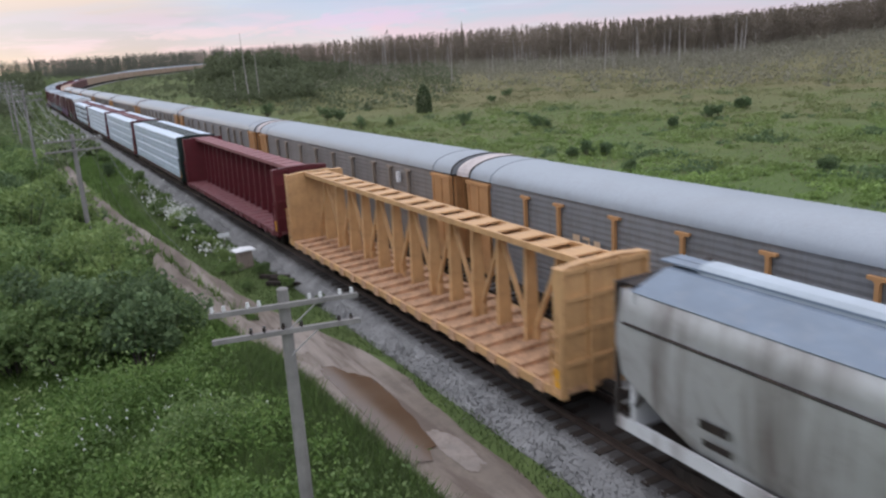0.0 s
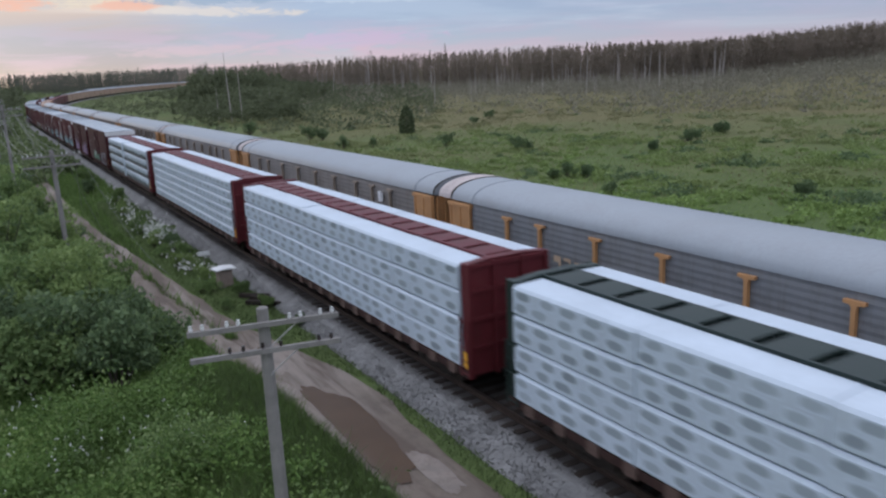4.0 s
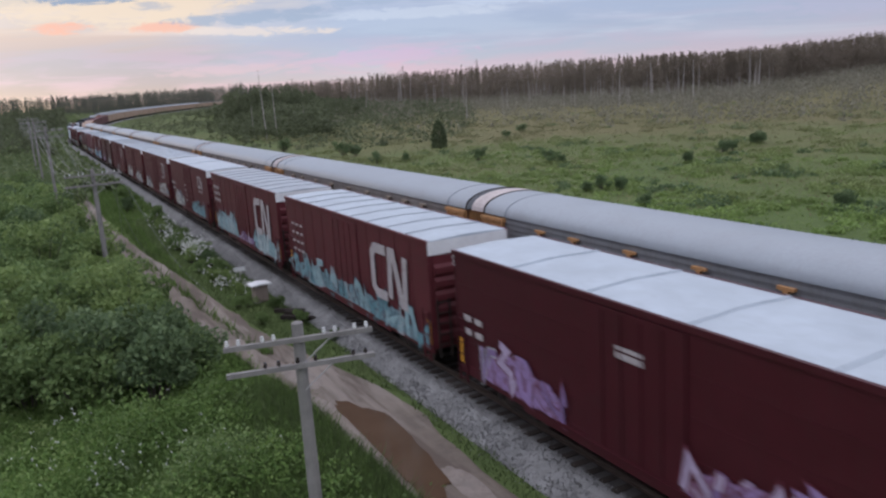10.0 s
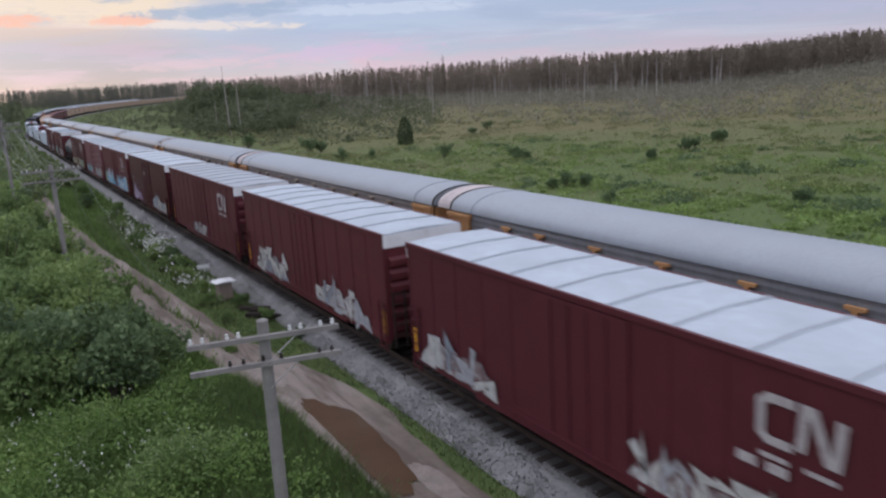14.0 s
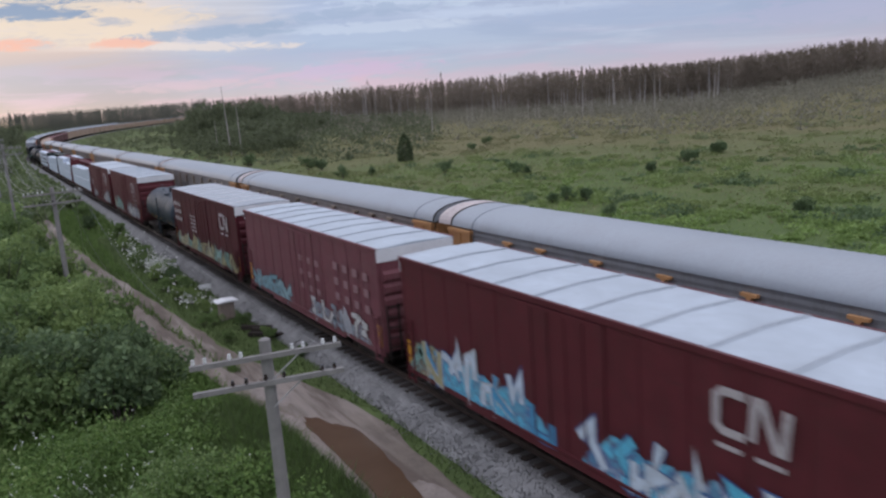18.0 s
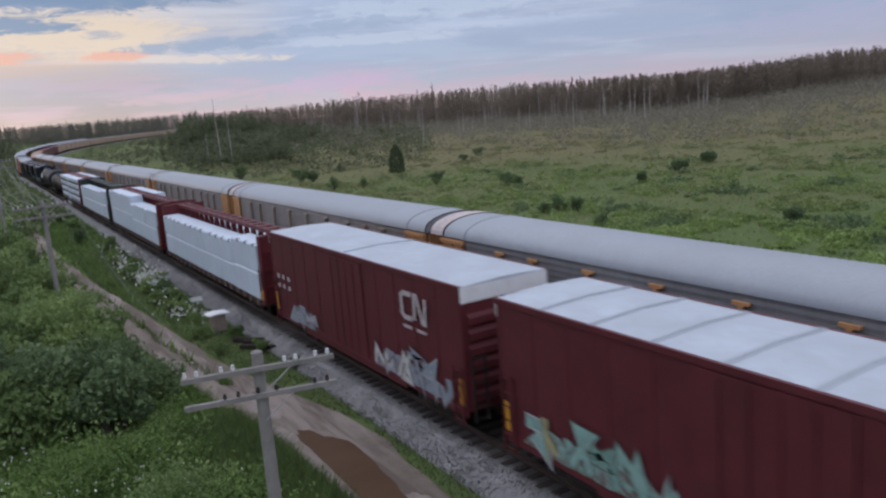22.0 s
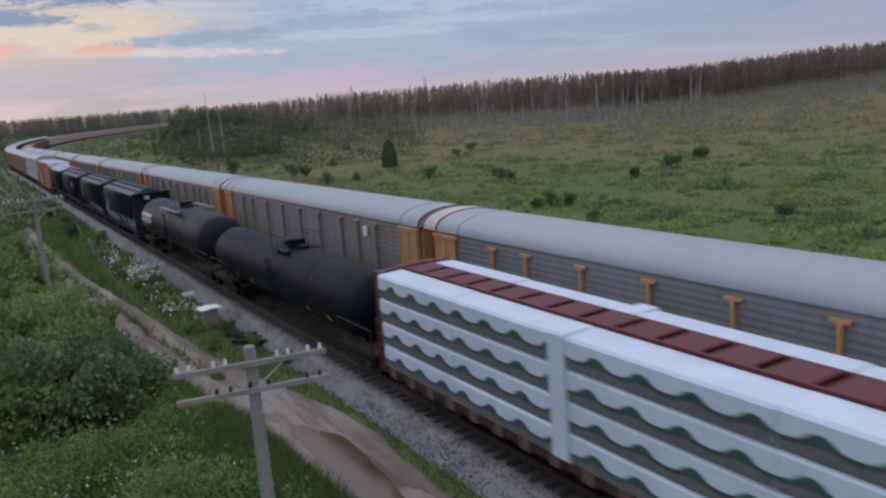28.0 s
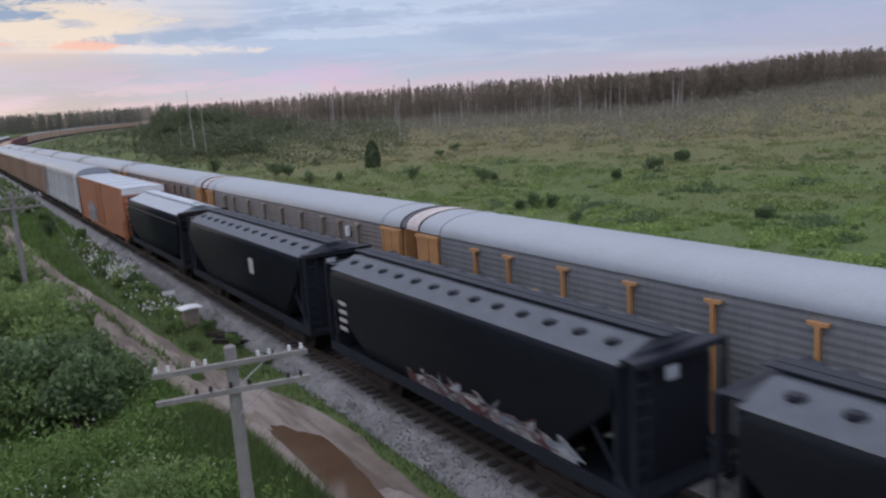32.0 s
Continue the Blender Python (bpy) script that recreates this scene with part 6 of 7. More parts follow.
# ---- the standing train ----
def standing():
    ref = autorack(True, label="grey galvanised autorack with orange posts on the siding", group="autoracks of the standing train")
    pitch, y0 = 28.75, 26.85 - 28.75 / 2
    ref.matrix_basis = track_at(y0, FAR_X, FAR_Z)
    # plain bars where the owner's letters stand, a small pale box on the flank of the next car
    car_letters = [(6.65, 7.00, 3.55, 3.75), (6.65, 6.75, 3.25, 3.55), (6.65, 7.00, 3.15, 3.25), (6.15, 6.50, 3.65, 3.75), (6.15, 6.50, 3.15, 3.25), (6.15, 6.23, 3.25, 3.70), (5.65, 5.95, 3.45, 3.70), (5.65, 5.95, 3.15, 3.40)]
    copy_thing(ref, track_at(y0 - pitch, FAR_X, FAR_Z))
    dull = autorack(True, "rack_side_brown", label="dusty brown-grey autorack with faded posts on the siding", group="autoracks of the standing train", bar="post_faded")
    dull.matrix_basis = track_at(y0 + pitch, FAR_X, FAR_Z)
    for k in range(2, 9):
        copy_thing(dull, track_at(y0 + pitch * k, FAR_X, FAR_Z))
    for row in car_letters:
        part("lettering_bar", bars(-1.66, [row]), "tan_pale", ref, "pale orange lettering bar")
    spray(ref, lambda d, y, z: (-1.66 - d, y, z), 0.0, 4.4, 1.2, 2.35, 6, "silver")
    part("placard_box", Geo().box(-1.70, -1.58, 19.75, 20.05, 3.95, 4.40), "white", ref, "small white placard box")
    # beyond the autoracks: rust, brown and pale cars on the bend
    s = y0 + pitch * 8 + pitch / 2
    protos = {}
    for name, mat, roof, z in (("rust", "orange_box", "tan", 4.3), ("brown", "oxide", "faded", 4.3), ("pale", "tan", "roof_grey", 4.7)):
        car = thing("freight_car", {"rust": "rust orange freight car far down the siding", "brown": "brown freight car far down the siding", "pale": "pale grey-roofed freight car far down the siding"}[name], "freight car", "far cars of the standing train")
        part("body", Geo().box(-1.5, 1.5, -8.6, 8.6, 1.0, z, 0.05), mat, car)
        part("roof", Geo().prism([(-1.55, z), (1.55, z), (1.5, z + 0.1), (0, z + 0.22), (-1.5, z + 0.1)], -8.65, 8.65), roof, car)
        part("side_sill", Geo().box(-1.54, 1.54, -8.6, 8.6, 0.8, 1.1), "steel", car)
        for w in (-6, 6):
            part("truck", Geo().box(-1.1, 1.1, w - 1.2, w + 1.2, 0.0, 0.8), "steel", car)
        protos[name] = car
    order = ["rust"] * 6 + ["brown"] * 5 + ["pale"] * 26
    used = set()
    for k, kind in enumerate(order):
        m = track_at(s + 9.2 + 18.4 * k, FAR_X, FAR_Z)
        if kind in used:
            copy_thing(protos[kind], m)
        else:
            protos[kind].matrix_basis = m
            used.add(kind)


standing()


M["brace_steel"] = material("galvanised_brace", (0.36, 0.35, 0.34), 0.6, vary=0.2)


# ---- pole line ----
def pole_thing(x, y, z_top, yaw, braces=True, tilt=0.0):
    p = thing("utility_pole", "weathered grey wooden line pole with two crossarms", "utility pole", "poles along the line", pose(x, y, 0, 0, tilt, 0))
    zb = ground_z(x, y) - 0.2
    part("post", Geo().tube((0, 0, zb), (0, 0, z_top), 0.155, 0.115, n=14), "pole", p)
    cap = Geo()
    cap.tube((0, 0, z_top), (0, 0, z_top + 0.03), 0.118, 0.06, n=14)
    part("post_top", cap, "pole", p)
    c, s = math.cos(radians(yaw)), math.sin(radians(yaw))
    for i, (z, off) in enumerate(((z_top - 0.30, 0.0), (z_top - 0.85, 0.0))):
        arm = part("crossarm", Geo().box(-1.48, 1.48, -0.05, 0.05, z - 0.048, z + 0.048, 0.012), "pole", p, at=pose(0.13 * s, -0.16 * c, 0, 0, 0, yaw))
        xs = (-1.4, -1.18, -0.72, -0.5, 0.5, 0.72, 1.12, 1.36) if i == 0 else (-0.72, -0.46, -0.08, 0.28, 1.05, 1.3)
        for xx in xs:
            g = Geo().tube((xx, 0, z + 0.04), (xx, 0, z + 0.10), 0.016, n=6)
            g.tube((xx, 0, z + 0.08), (xx, 0, z + 0.12), 0.045, 0.038, n=10).tube((xx, 0, z + 0.12), (xx, 0, z + 0.17), 0.028, 0.035, n=10)
            part("insulator", g, "glass_pale" if i == 0 else "glass_dark", arm, "pale glass insulator" if i == 0 else "dark brown insulator")
        part("brace", Geo().beam((0.62, 0.0, z - 0.05), (0.02, 0.06, z - 0.55), 0.045, 0.02), "brace_steel", arm, "pale flat steel brace")
    return p


POLES = [(4.19, 14.67, 5.12, -12), (2.85, 46.9, 6.3, 2), (1.5, 79.0, 8.2, 2), (0.9, 111.0, 8.6, 2), (0.5, 143.0, 8.8, 2)]
for x, y, zt, yaw in POLES:
    pole_thing(x, y, zt, yaw)

WOODS = [(-180, 260), (-90, 240), (-40, 260), (-20, 330), (-8, 560), (2, 900), (9, 1050), (14, 760), (18, 500), (24, 430), (32, 400), (42, 345), (49, 330), (62, 360), (75, 380), (100, 330), (180, 260)]


# ---- plants ----
RNG = np.random.default_rng(11)


def faces_mesh(name, corners, mat):
    """A mesh of loose faces from an array of n faces x k corners x 3."""
    n, k, _ = corners.shape
    me = bpy.data.meshes.new(name)
    me.vertices.add(n * k)
    me.vertices.foreach_set("co", corners.reshape(-1).astype(np.float32))
    me.loops.add(n * k)
    me.loops.foreach_set("vertex_index", np.arange(n * k, dtype=np.int32))
    me.polygons.add(n)
    me.polygons.foreach_set("loop_start", np.arange(0, n * k, k, dtype=np.int32))
    me.materials.append(M[mat])
    me.update(calc_edges=True)
    return me


def leaves(centres, size, up=0.35):
    """A pointed leaf at each centre, turned at random."""
    n = len(centres)
    d = RNG.normal(size=(n, 3))
    d[:, 2] += up
    d /= np.linalg.norm(d, axis=1)[:, None]
    e = np.cross(d, RNG.normal(size=(n, 3)))
    e /= np.linalg.norm(e, axis=1)[:, None]
    s = (size * RNG.uniform(0.6, 1.35, n))[:, None]
    return np.stack([centres - d * s, centres + e * s * 0.5, centres + d * s, centres - e * s * 0.5], 1)


def clump(n, lobes, rx, rz, base=0.2):
    """Leaf places over the shells of several overlapping lobes."""
    c = np.stack([RNG.normal(0, rx * 0.42, lobes), RNG.normal(0, rx * 0.42, lobes), base + rz * RNG.uniform(0.25, 0.85, lobes)], 1)
    r = RNG.uniform(0.28, 0.5, lobes) * rx
    pick = RNG.integers(0, lobes, n)
    v = RNG.normal(size=(n, 3))
    v /= np.linalg.norm(v, axis=1)[:, None]
    rad = r[pick] * RNG.uniform(0.55, 1.08, n) ** 0.6
    p = c[pick] + v * rad[:, None] * np.array([1, 1, 0.8])
    p[:, 2] = np.maximum(p[:, 2], 0.03)
    return p, c


def stems_for(centres):
    g = Geo()
    for c in centres:
        a = Vector((c[0] * 0.15, c[1] * 0.15, -0.25))
        b = Vector((c[0] * 0.6, c[1] * 0.6, c[2] * 0.6))
        g.tube(a, b, 0.035, 0.022, n=5, caps=False)
        g.tube(b, Vector(c), 0.022, 0.008, n=5, caps=False)
    return g


SHRUBS = []
for i_ in range(9):
    pts_, cen_ = clump(3000, 10 + i_, 1.45, 2.3 + 0.15 * i_)
    SHRUBS.append((faces_mesh("foliage", leaves(pts_, 0.10), ("leaf_dark", "leaf_shrub", "leaf_light")[i_ % 3]), stems_for(cen_).mesh("stem", "bark_dark")))


def shrub(x, y, size, kind, label, name="shrub", group="shrubs beside the dirt track"):
    t = thing(name, label, "shrub", group, pose(x, y, ground_z(x, y) - 0.03, 0, 0, (x * 77 + y * 31) % 360) @ Matrix.Diagonal((size, size, size * (0.9 + 0.2 * ((x * 13 + y * 7) % 1)), 1)))
    part("foliage", SHRUBS[kind][0], None, t)
    part("stem", SHRUBS[kind][1], None, t)
    return t


def thicket_front(x):
    """How near the thicket comes to the viewer at x."""
    return float(np.interp(x, [-8, -1, 0.6, 2.9, 3.8, 4.6, 5.3], [31, 28.8, 27.6, 25.6, 26.6, 29.5, 33.0]))


def left_thicket():
    rnd = random.Random(21)
    spots = []
    tries = 0
    while len(spots) < 190 and tries < 12000:
        tries += 1
        y = rnd.uniform(25.5, 100)
        c, w = road_at(y)
        edge = min(c - w / 2 - 1.55, 4.9)
        x = rnd.uniform(-4 - y * 0.12, edge)
        if y < thicket_front(x) + 0.6:
            continue
        near = 1.1 if y < 60 else 1.7
        if any((x - a) ** 2 + (y - b) ** 2 < near ** 2 for a, b in spots):
            continue
        if any((x - px) ** 2 + (y - py) ** 2 < 1.2 for px, py, _, _ in POLES):
            continue
        spots.append((x, y))
    for x, y in spots:
        c, w = road_at(y)
        inner = smooth01((c - w / 2 - x) / 5.0)
        size = rnd.uniform(0.62, 0.88) + 0.42 * inner
        if y > 60:
            size *= 1.1
        tone = rnd.choices((0, 1, 2), (0.26, 0.44, 0.30))[0]
        shrub(x, y, size, 3 * rnd.randrange(3) + tone, ("dark green leafy shrub in the thicket beside the track", "leafy green shrub in the thicket beside the track", "pale green leafy shrub in the thicket beside the track")[tone])
    for x, y, s, k in ((8.3, 57, 0.42, 1), (9.0, 46.6, 0.46, 1), (9.1, 61, 0.42, 1), (8.4, 66, 0.5, 2), (8.6, 43.3, 0.34, 2), (8.2, 44.4, 0.34, 5), (9.2, 74, 0.5, 1), (7.6, 82, 0.6, 0), (8.6, 92, 0.6, 1), (10.1, 30.2, 0.22, 0), (9.8, 33.5, 0.26, 1), (9.5, 36.6, 0.28, 1), (8.3, 34.6, 0.24, 1), (8.7, 40.5, 0.30, 5), (9.1, 49.8, 0.42, 3), (9.3, 53.6, 0.34, 4), (8.2, 51.5, 0.34, 8), (8.0, 38.2, 0.26, 4), (8.5, 38.0, 0.24, 7), (8.0, 48.0, 0.3, 7)):
        shrub(x, y, s, k, "low weedy green bush between the dirt track and rails", "bush", "weeds beside the ballast")


left_thicket()


def blades(xy, height, width, lean=0.35):
    """One bent grass blade at each place: a tall thin triangle."""
    n = len(xy)
    z = np.array([ground_z(float(a), float(b)) for a, b in xy])
    base = np.column_stack([xy, z - 0.02])
    az = RNG.uniform(0, 2 * np.pi, n)
    side = np.stack([np.cos(az), np.sin(az), 0 * az], 1) * (width * RNG.uniform(0.6, 1.4, n))[:, None]
    tip = base + np.stack([RNG.normal(0, lean, n), RNG.normal(0, lean, n), np.ones(n)], 1) * (height * RNG.uniform(0.5, 1.35, n))[:, None]
    return np.stack([base - side, base + side, tip], 1)


def weeds():
    """Heaped clumps of broad-leaved weeds standing in the meadow, some paler, some in bud."""
    tones = {"weed": [], "leaf_light": [], "leaf_shrub": []}
    for k in range(1500):
        x, y = RNG.uniform(-6, 6.6), RNG.uniform(13, 33)
        c, w = road_at(float(y))
        if x > c - w * 0.5 - 1.3 - 0.4 * noise.noise((x, y, 3.0)) or y > thicket_front(x) + 1.5:
            continue
        if x > 3.7 + 0.6 * noise.noise((x * 0.7, y * 0.7, 9.0)) and y < 24 and k % 4:
            continue
        lump = noise.noise((x * 0.42, y * 0.42, 4.0)) + 0.35 * noise.noise((x * 1.1, y * 1.1, 6.0))
        if lump < -0.15 and k % 3:
            continue
        s = RNG.uniform(0.20, 0.34) * (1.1 + 0.7 * lump)
        u = RNG.normal(size=(135, 3)) * np.array([s, s, s * (0.9 + 0.6 * max(0, lump))])
        u[:, 2] = np.abs(u[:, 2]) + 0.10 + 0.75 * max(0, lump)
        tone = noise.noise((x * 0.4, y * 0.4, 15.0)) + RNG.uniform(-0.3, 0.3)
        tones["leaf_light" if tone > 0.42 else "leaf_shrub" if tone < -0.28 else "weed"].append(u + np.array([x, y, ground_z(float(x), float(y))]))
    for mat, name, label in (("weed", "meadow_weeds", "clumps of broad-leaved green meadow weeds"), ("leaf_light", "pale_meadow_weeds", "pale yellow-green meadow weeds"), ("leaf_shrub", "tall_meadow_weeds", "deep green meadow weeds")):
        tagged(new(name, faces_mesh(name, leaves(np.concatenate(tones[mat]), 0.062), mat)), label, "weeds", "", "stuff")


def off_road(xy, lo=0.55):
    keep = []
    for x, y in xy:
        c, w = road_at(float(y))
        d = abs(x - c) / w
        mid = abs(x - c) / w < 0.10 and 30 < y
        keep.append(d > lo - 0.06 * noise.noise((x, y * 0.6, 2.0)) or mid)
    return xy[np.array(keep)]


def scatter(n, x0, x1, y0, y1):
    return np.column_stack([RNG.uniform(x0, x1, n), RNG.uniform(y0, y1, n)])


def mounds():
    """Low heaped marsh shrubs and tussocks, thick and lush near the line and thinning out over the marsh."""
    tones = {"marsh_leaf": [], "leaf_dark": []}
    n = 10500
    r, az = 30 + 210 * RNG.random(n) ** 1.35, np.radians(RNG.uniform(5, 72, n))
    for k in range(n):
        x, y = float(r[k] * np.sin(az[k])), float(r[k] * np.cos(az[k]))
        if x < 23 or track_gap(x, y)[0] < 10.5:
            continue
        lump = noise.noise((x * 0.13, y * 0.13, 7.0)) + 0.7 * noise.noise((x * 0.36, y * 0.36, 2.0))
        if lump < -0.12 or (r[k] > 120 and lump < 0.12):
            continue
        s = RNG.uniform(0.32, 0.72) * (0.85 + r[k] / 240) * (0.8 + 1.1 * max(0, lump))
        u = RNG.normal(size=(46, 3))
        u /= np.linalg.norm(u, axis=1)[:, None]
        u[:, 2] = np.abs(u[:, 2])
        tone = noise.noise((x * 0.16, y * 0.16, 21.0)) + RNG.uniform(-0.25, 0.25)
        tones["leaf_dark" if tone > (0.30 if r[k] < 130 else 0.5) else "marsh_leaf"].append(u * s * RNG.uniform(0.55, 1.05, (46, 1)) * np.array([1.2, 1.2, 0.75]) + np.array([x, y, ground_z(x, y) - 0.03]))
    for mat, name, label in (("marsh_leaf", "marsh_shrubs", "low lush green shrubs heaped over the marsh"), ("leaf_dark", "dark_marsh_shrubs", "low dark green shrubs in the marsh")):
        tagged(new(name, faces_mesh(name, leaves(np.concatenate(tones[mat]), 0.16), mat)), label, "marsh shrubs", "", "stuff")


def grasses():
    xy = off_road(scatter(52000, -5, 7.5, 13, 31))
    me = faces_mesh("meadow_grass", blades(xy, 0.46, 0.022), "grass")
    tagged(new("meadow_grass", me), "tall lush green meadow grass", "grass", "", "stuff")
    xy = scatter(34000, 2.6, 7.6, 12, 27)
    xy = off_road(xy[[x > 3.6 + 0.8 * noise.noise((x, y * 0.6, 9.0)) for x, y in xy]], 0.5)
    me = faces_mesh("track_side_grass", blades(xy, 0.42, 0.02, 0.5), "grass_dark")
    tagged(new("track_side_grass", me), "dark tall grass leaning beside the dirt track", "grass", "", "stuff")
    xy = off_road(scatter(26000, -14, 7.2, 31, 110))
    me = faces_mesh("rough_grass", blades(xy, 0.55, 0.045), "grass")
    tagged(new("rough_grass", me), "rough green grass among shrubs", "grass", "", "stuff")
    xy = scatter(46000, 6.0, 10.55, 10, 75)
    d = np.array([(x < 10.3 + 0.3 * noise.noise((x, y * 0.5, 8.0))) for x, y in xy])
    xy = off_road(xy[d], 0.52)
    me = faces_mesh("verge_grass", blades(xy, 0.16, 0.018), "grass_dark")
    tagged(new("verge_grass", me), "short green verge grass beside ballast", "grass", "", "stuff")
    xy = scatter(14000, 5.0, 10.4, 75, 190)
    me = faces_mesh("far_verge_grass", blades(off_road(xy), 0.35, 0.06), "grass")
    tagged(new("far_verge_grass", me), "green verge grass along the line", "grass", "", "stuff")
    # marsh beyond the standing train: thick near, thinner far
    a = scatter(30000, 21.5, 80, -5, 110)
    me = faces_mesh("marsh_grass", blades(a, 0.24, 0.045, 0.7), "marsh")
    tagged(new("marsh_grass", me), "lush green marsh grass", "grass", "", "stuff")
    r, az = 60 + 290 * RNG.random(30000) ** 0.8, np.radians(RNG.uniform(4, 68, 30000))
    b = np.column_stack([r * np.sin(az), r * np.cos(az)])
    b = b[[track_gap(float(x), float(y))[0] > 10 and x - 0.42 * y > RNG.uniform(-40, 20) for x, y in b]]
    me = faces_mesh("marsh_sedge", blades(b, 0.22, 0.12, 0.9), "sedge")
    tagged(new("marsh_sedge", me), "olive green marsh sedge", "grass", "", "stuff")
    mounds()


grasses()
weeds()


def flowers():
    """White heads: single blooms in the meadow and foamy patches by the ballast."""
    pts = []
    for cx, cy, n, sp in ((0.8, 23.0, 14, 0.5), (0.2, 22.2, 16, 0.9), (2.9, 21.6, 22, 0.5), (3.6, 21.0, 12, 0.6), (-1.2, 24.5, 12, 0.5), (-0.3, 25.5, 14, 1.2), (3.3, 22.6, 12, 0.6), (1.5, 26.0, 8, 1.0), (2.0, 23.2, 12, 1.0), (0.0, 27.2, 12, 0.4), (-0.6, 30.5, 16, 0.7)):
        for _ in range(n):
            x, y = RNG.normal(cx, sp), RNG.normal(cy, sp)
            pts.append((x, y, ground_z(x, y) + RNG.uniform(0.55, 0.95), 0.034))
    for cx, cy, n, sx, sy, h in ((8.75, 53.2, 260, 0.4, 1.5, 0.85), (8.5, 43.6, 110, 0.4, 1.2, 0.6), (8.3, 59.5, 120, 0.4, 2.5, 0.8), (9.0, 66, 90, 0.5, 4.5, 0.8), (8.9, 48.5, 50, 0.3, 1.2, 0.7), (9.4, 57, 90, 0.4, 2.5, 0.8), (9.2, 41.5, 30, 0.3, 1.0, 0.4)):
        for _ in range(n):
            x, y = RNG.normal(cx, sx), RNG.normal(cy, sy)
            pts.append((x, y, ground_z(x, y) + h * RNG.uniform(0.5, 1.1), 0.06))
    p = np.array(pts)
    c = np.repeat(p[:, :3], 3, axis=0) + RNG.normal(0, 0.03, (len(p) * 3, 3))
    q = leaves(c, 1.0, 1.2)
    mid = q.mean(1, keepdims=True)
    q = mid + (q - mid) * np.repeat(p[:, 3], 3)[:, None, None]
    tagged(new("white_wildflowers", faces_mesh("white_wildflowers", q, "blossom")), "small white wildflower heads", "wildflowers", "", "stuff")


flowers()


def stones():
    """Loose ballast on the near shoulder."""
    n = 15000
    y = 6 + 64 * RNG.random(n) ** 1.5
    u = RNG.uniform(-2.55, -1.22, n)
    x = NEAR + u
    z = np.interp(u, [-2.35, -1.75, -1.55, -1.3], [-0.76, -0.42, -0.27, -0.2]) + RNG.uniform(-0.015, 0.03, n)
    c = np.column_stack([x, y, z])
    s = RNG.uniform(0.018, 0.042, n)
    base = np.array([(1, 0, 0), (-0.5, 0.87, 0), (-0.5, -0.87, 0), (0.2, 0.1, 0.9)])
    tri = [(0, 1, 3), (1, 2, 3), (2, 0, 3)]
    ang = RNG.uniform(0, 6.28, n)
    ca, sa = np.cos(ang), np.sin(ang)
    v = np.einsum("kj,n->nkj", base, s) * RNG.uniform(0.7, 1.4, (n, 1, 3))
    v = np.stack([v[..., 0] * ca[:, None] - v[..., 1] * sa[:, None], v[..., 0] * sa[:, None] + v[..., 1] * ca[:, None], v[..., 2]], -1) + c[:, None]
    me = bpy.data.meshes.new("loose_ballast")
    me.from_pydata(v.reshape(-1, 3).tolist(), [], [tuple(4 * k + i for i in t) for k in range(n) for t in tri])
    me.materials.append(M["stone"])
    tagged(new("loose_ballast", me), "loose grey ballast stones", "gravel", "", "stuff")


stones()


# ---- woods ----
def woods_edge(az):
    return float(np.interp(az, [w[0] for w in WOODS], [w[1] for w in WOODS]))


def conifer(h, rnd, n=210):
    """Leafy triangles of a ragged spruce: a thin trunk and many small drooping sprays."""
    w = 0.010 * h
    tris = [[(w * math.cos(2.094 * k), w * math.sin(2.094 * k), -0.4), (w * math.cos(2.094 * (k + 1)), w * math.sin(2.094 * (k + 1)), -0.4), (0, 0, h)] for k in range(3)]
    low, reach = rnd.uniform(0.02, 0.2), h * rnd.uniform(0.11, 0.16)
    f = np.random.default_rng(rnd.randrange(10 ** 6)).random((n, 5))
    up = f[:, 0] ** 1.1
    rad = reach * (1 - up) ** 0.75 * (0.15 + 0.95 * f[:, 1]) + 0.08
    c = np.column_stack([rad * np.cos(6.283 * f[:, 2]), rad * np.sin(6.283 * f[:, 2]), h * (low + (1.0 - low) * up)])
    q = leaves(c, 0.62, 0.2)
    return np.concatenate([np.array(tris), q[:, :3] + (q[:, 3:] - q[:, 1:2]) * np.array([0, 0.3, 0])[None, :, None]])


def broadleaf(h, n=170):
    """Leaf triangles of a small rounded tree in several lobes."""
    p, _ = clump(n, 6, h * 0.42, h * 0.85, h * 0.12)
    q = leaves(p, 0.40, 0.6)
    return np.concatenate([q[:, :3], q[:, [0, 2, 3]]])


def snag(h, rnd):
    """A dead trunk with broken limbs."""
    tris = []
    w = 0.012 * h + 0.03
    lean = (rnd.uniform(-0.04, 0.04) * h, rnd.uniform(-0.04, 0.04) * h)
    for k in range(3):
        a0, a1 = 2.094 * k, 2.094 * (k + 1)
        b0, b1 = (w * math.cos(a0), w * math.sin(a0), -0.4), (w * math.cos(a1), w * math.sin(a1), -0.4)
        t0, t1 = (lean[0] + b0[0] * 0.25, lean[1] + b0[1] * 0.25, h), (lean[0] + b1[0] * 0.25, lean[1] + b1[1] * 0.25, h)
        tris += [[b0, b1, t1], [b0, t1, t0]]
    for i in range(int(h * 1.1)):
        z = h * rnd.uniform(0.3, 0.97)
        a, ln = rnd.uniform(0, 6.283), rnd.uniform(0.25, 0.9) * (1.25 - z / h)
        f = z / h
        p = (lean[0] * f, lean[1] * f, z)
        tris.append([(p[0], p[1], p[2] - 0.05), (p[0], p[1], p[2] + 0.05), (p[0] + ln * math.cos(a), p[1] + ln * math.sin(a), z + ln * rnd.uniform(-0.1, 0.6))])
    return np.array(tris)


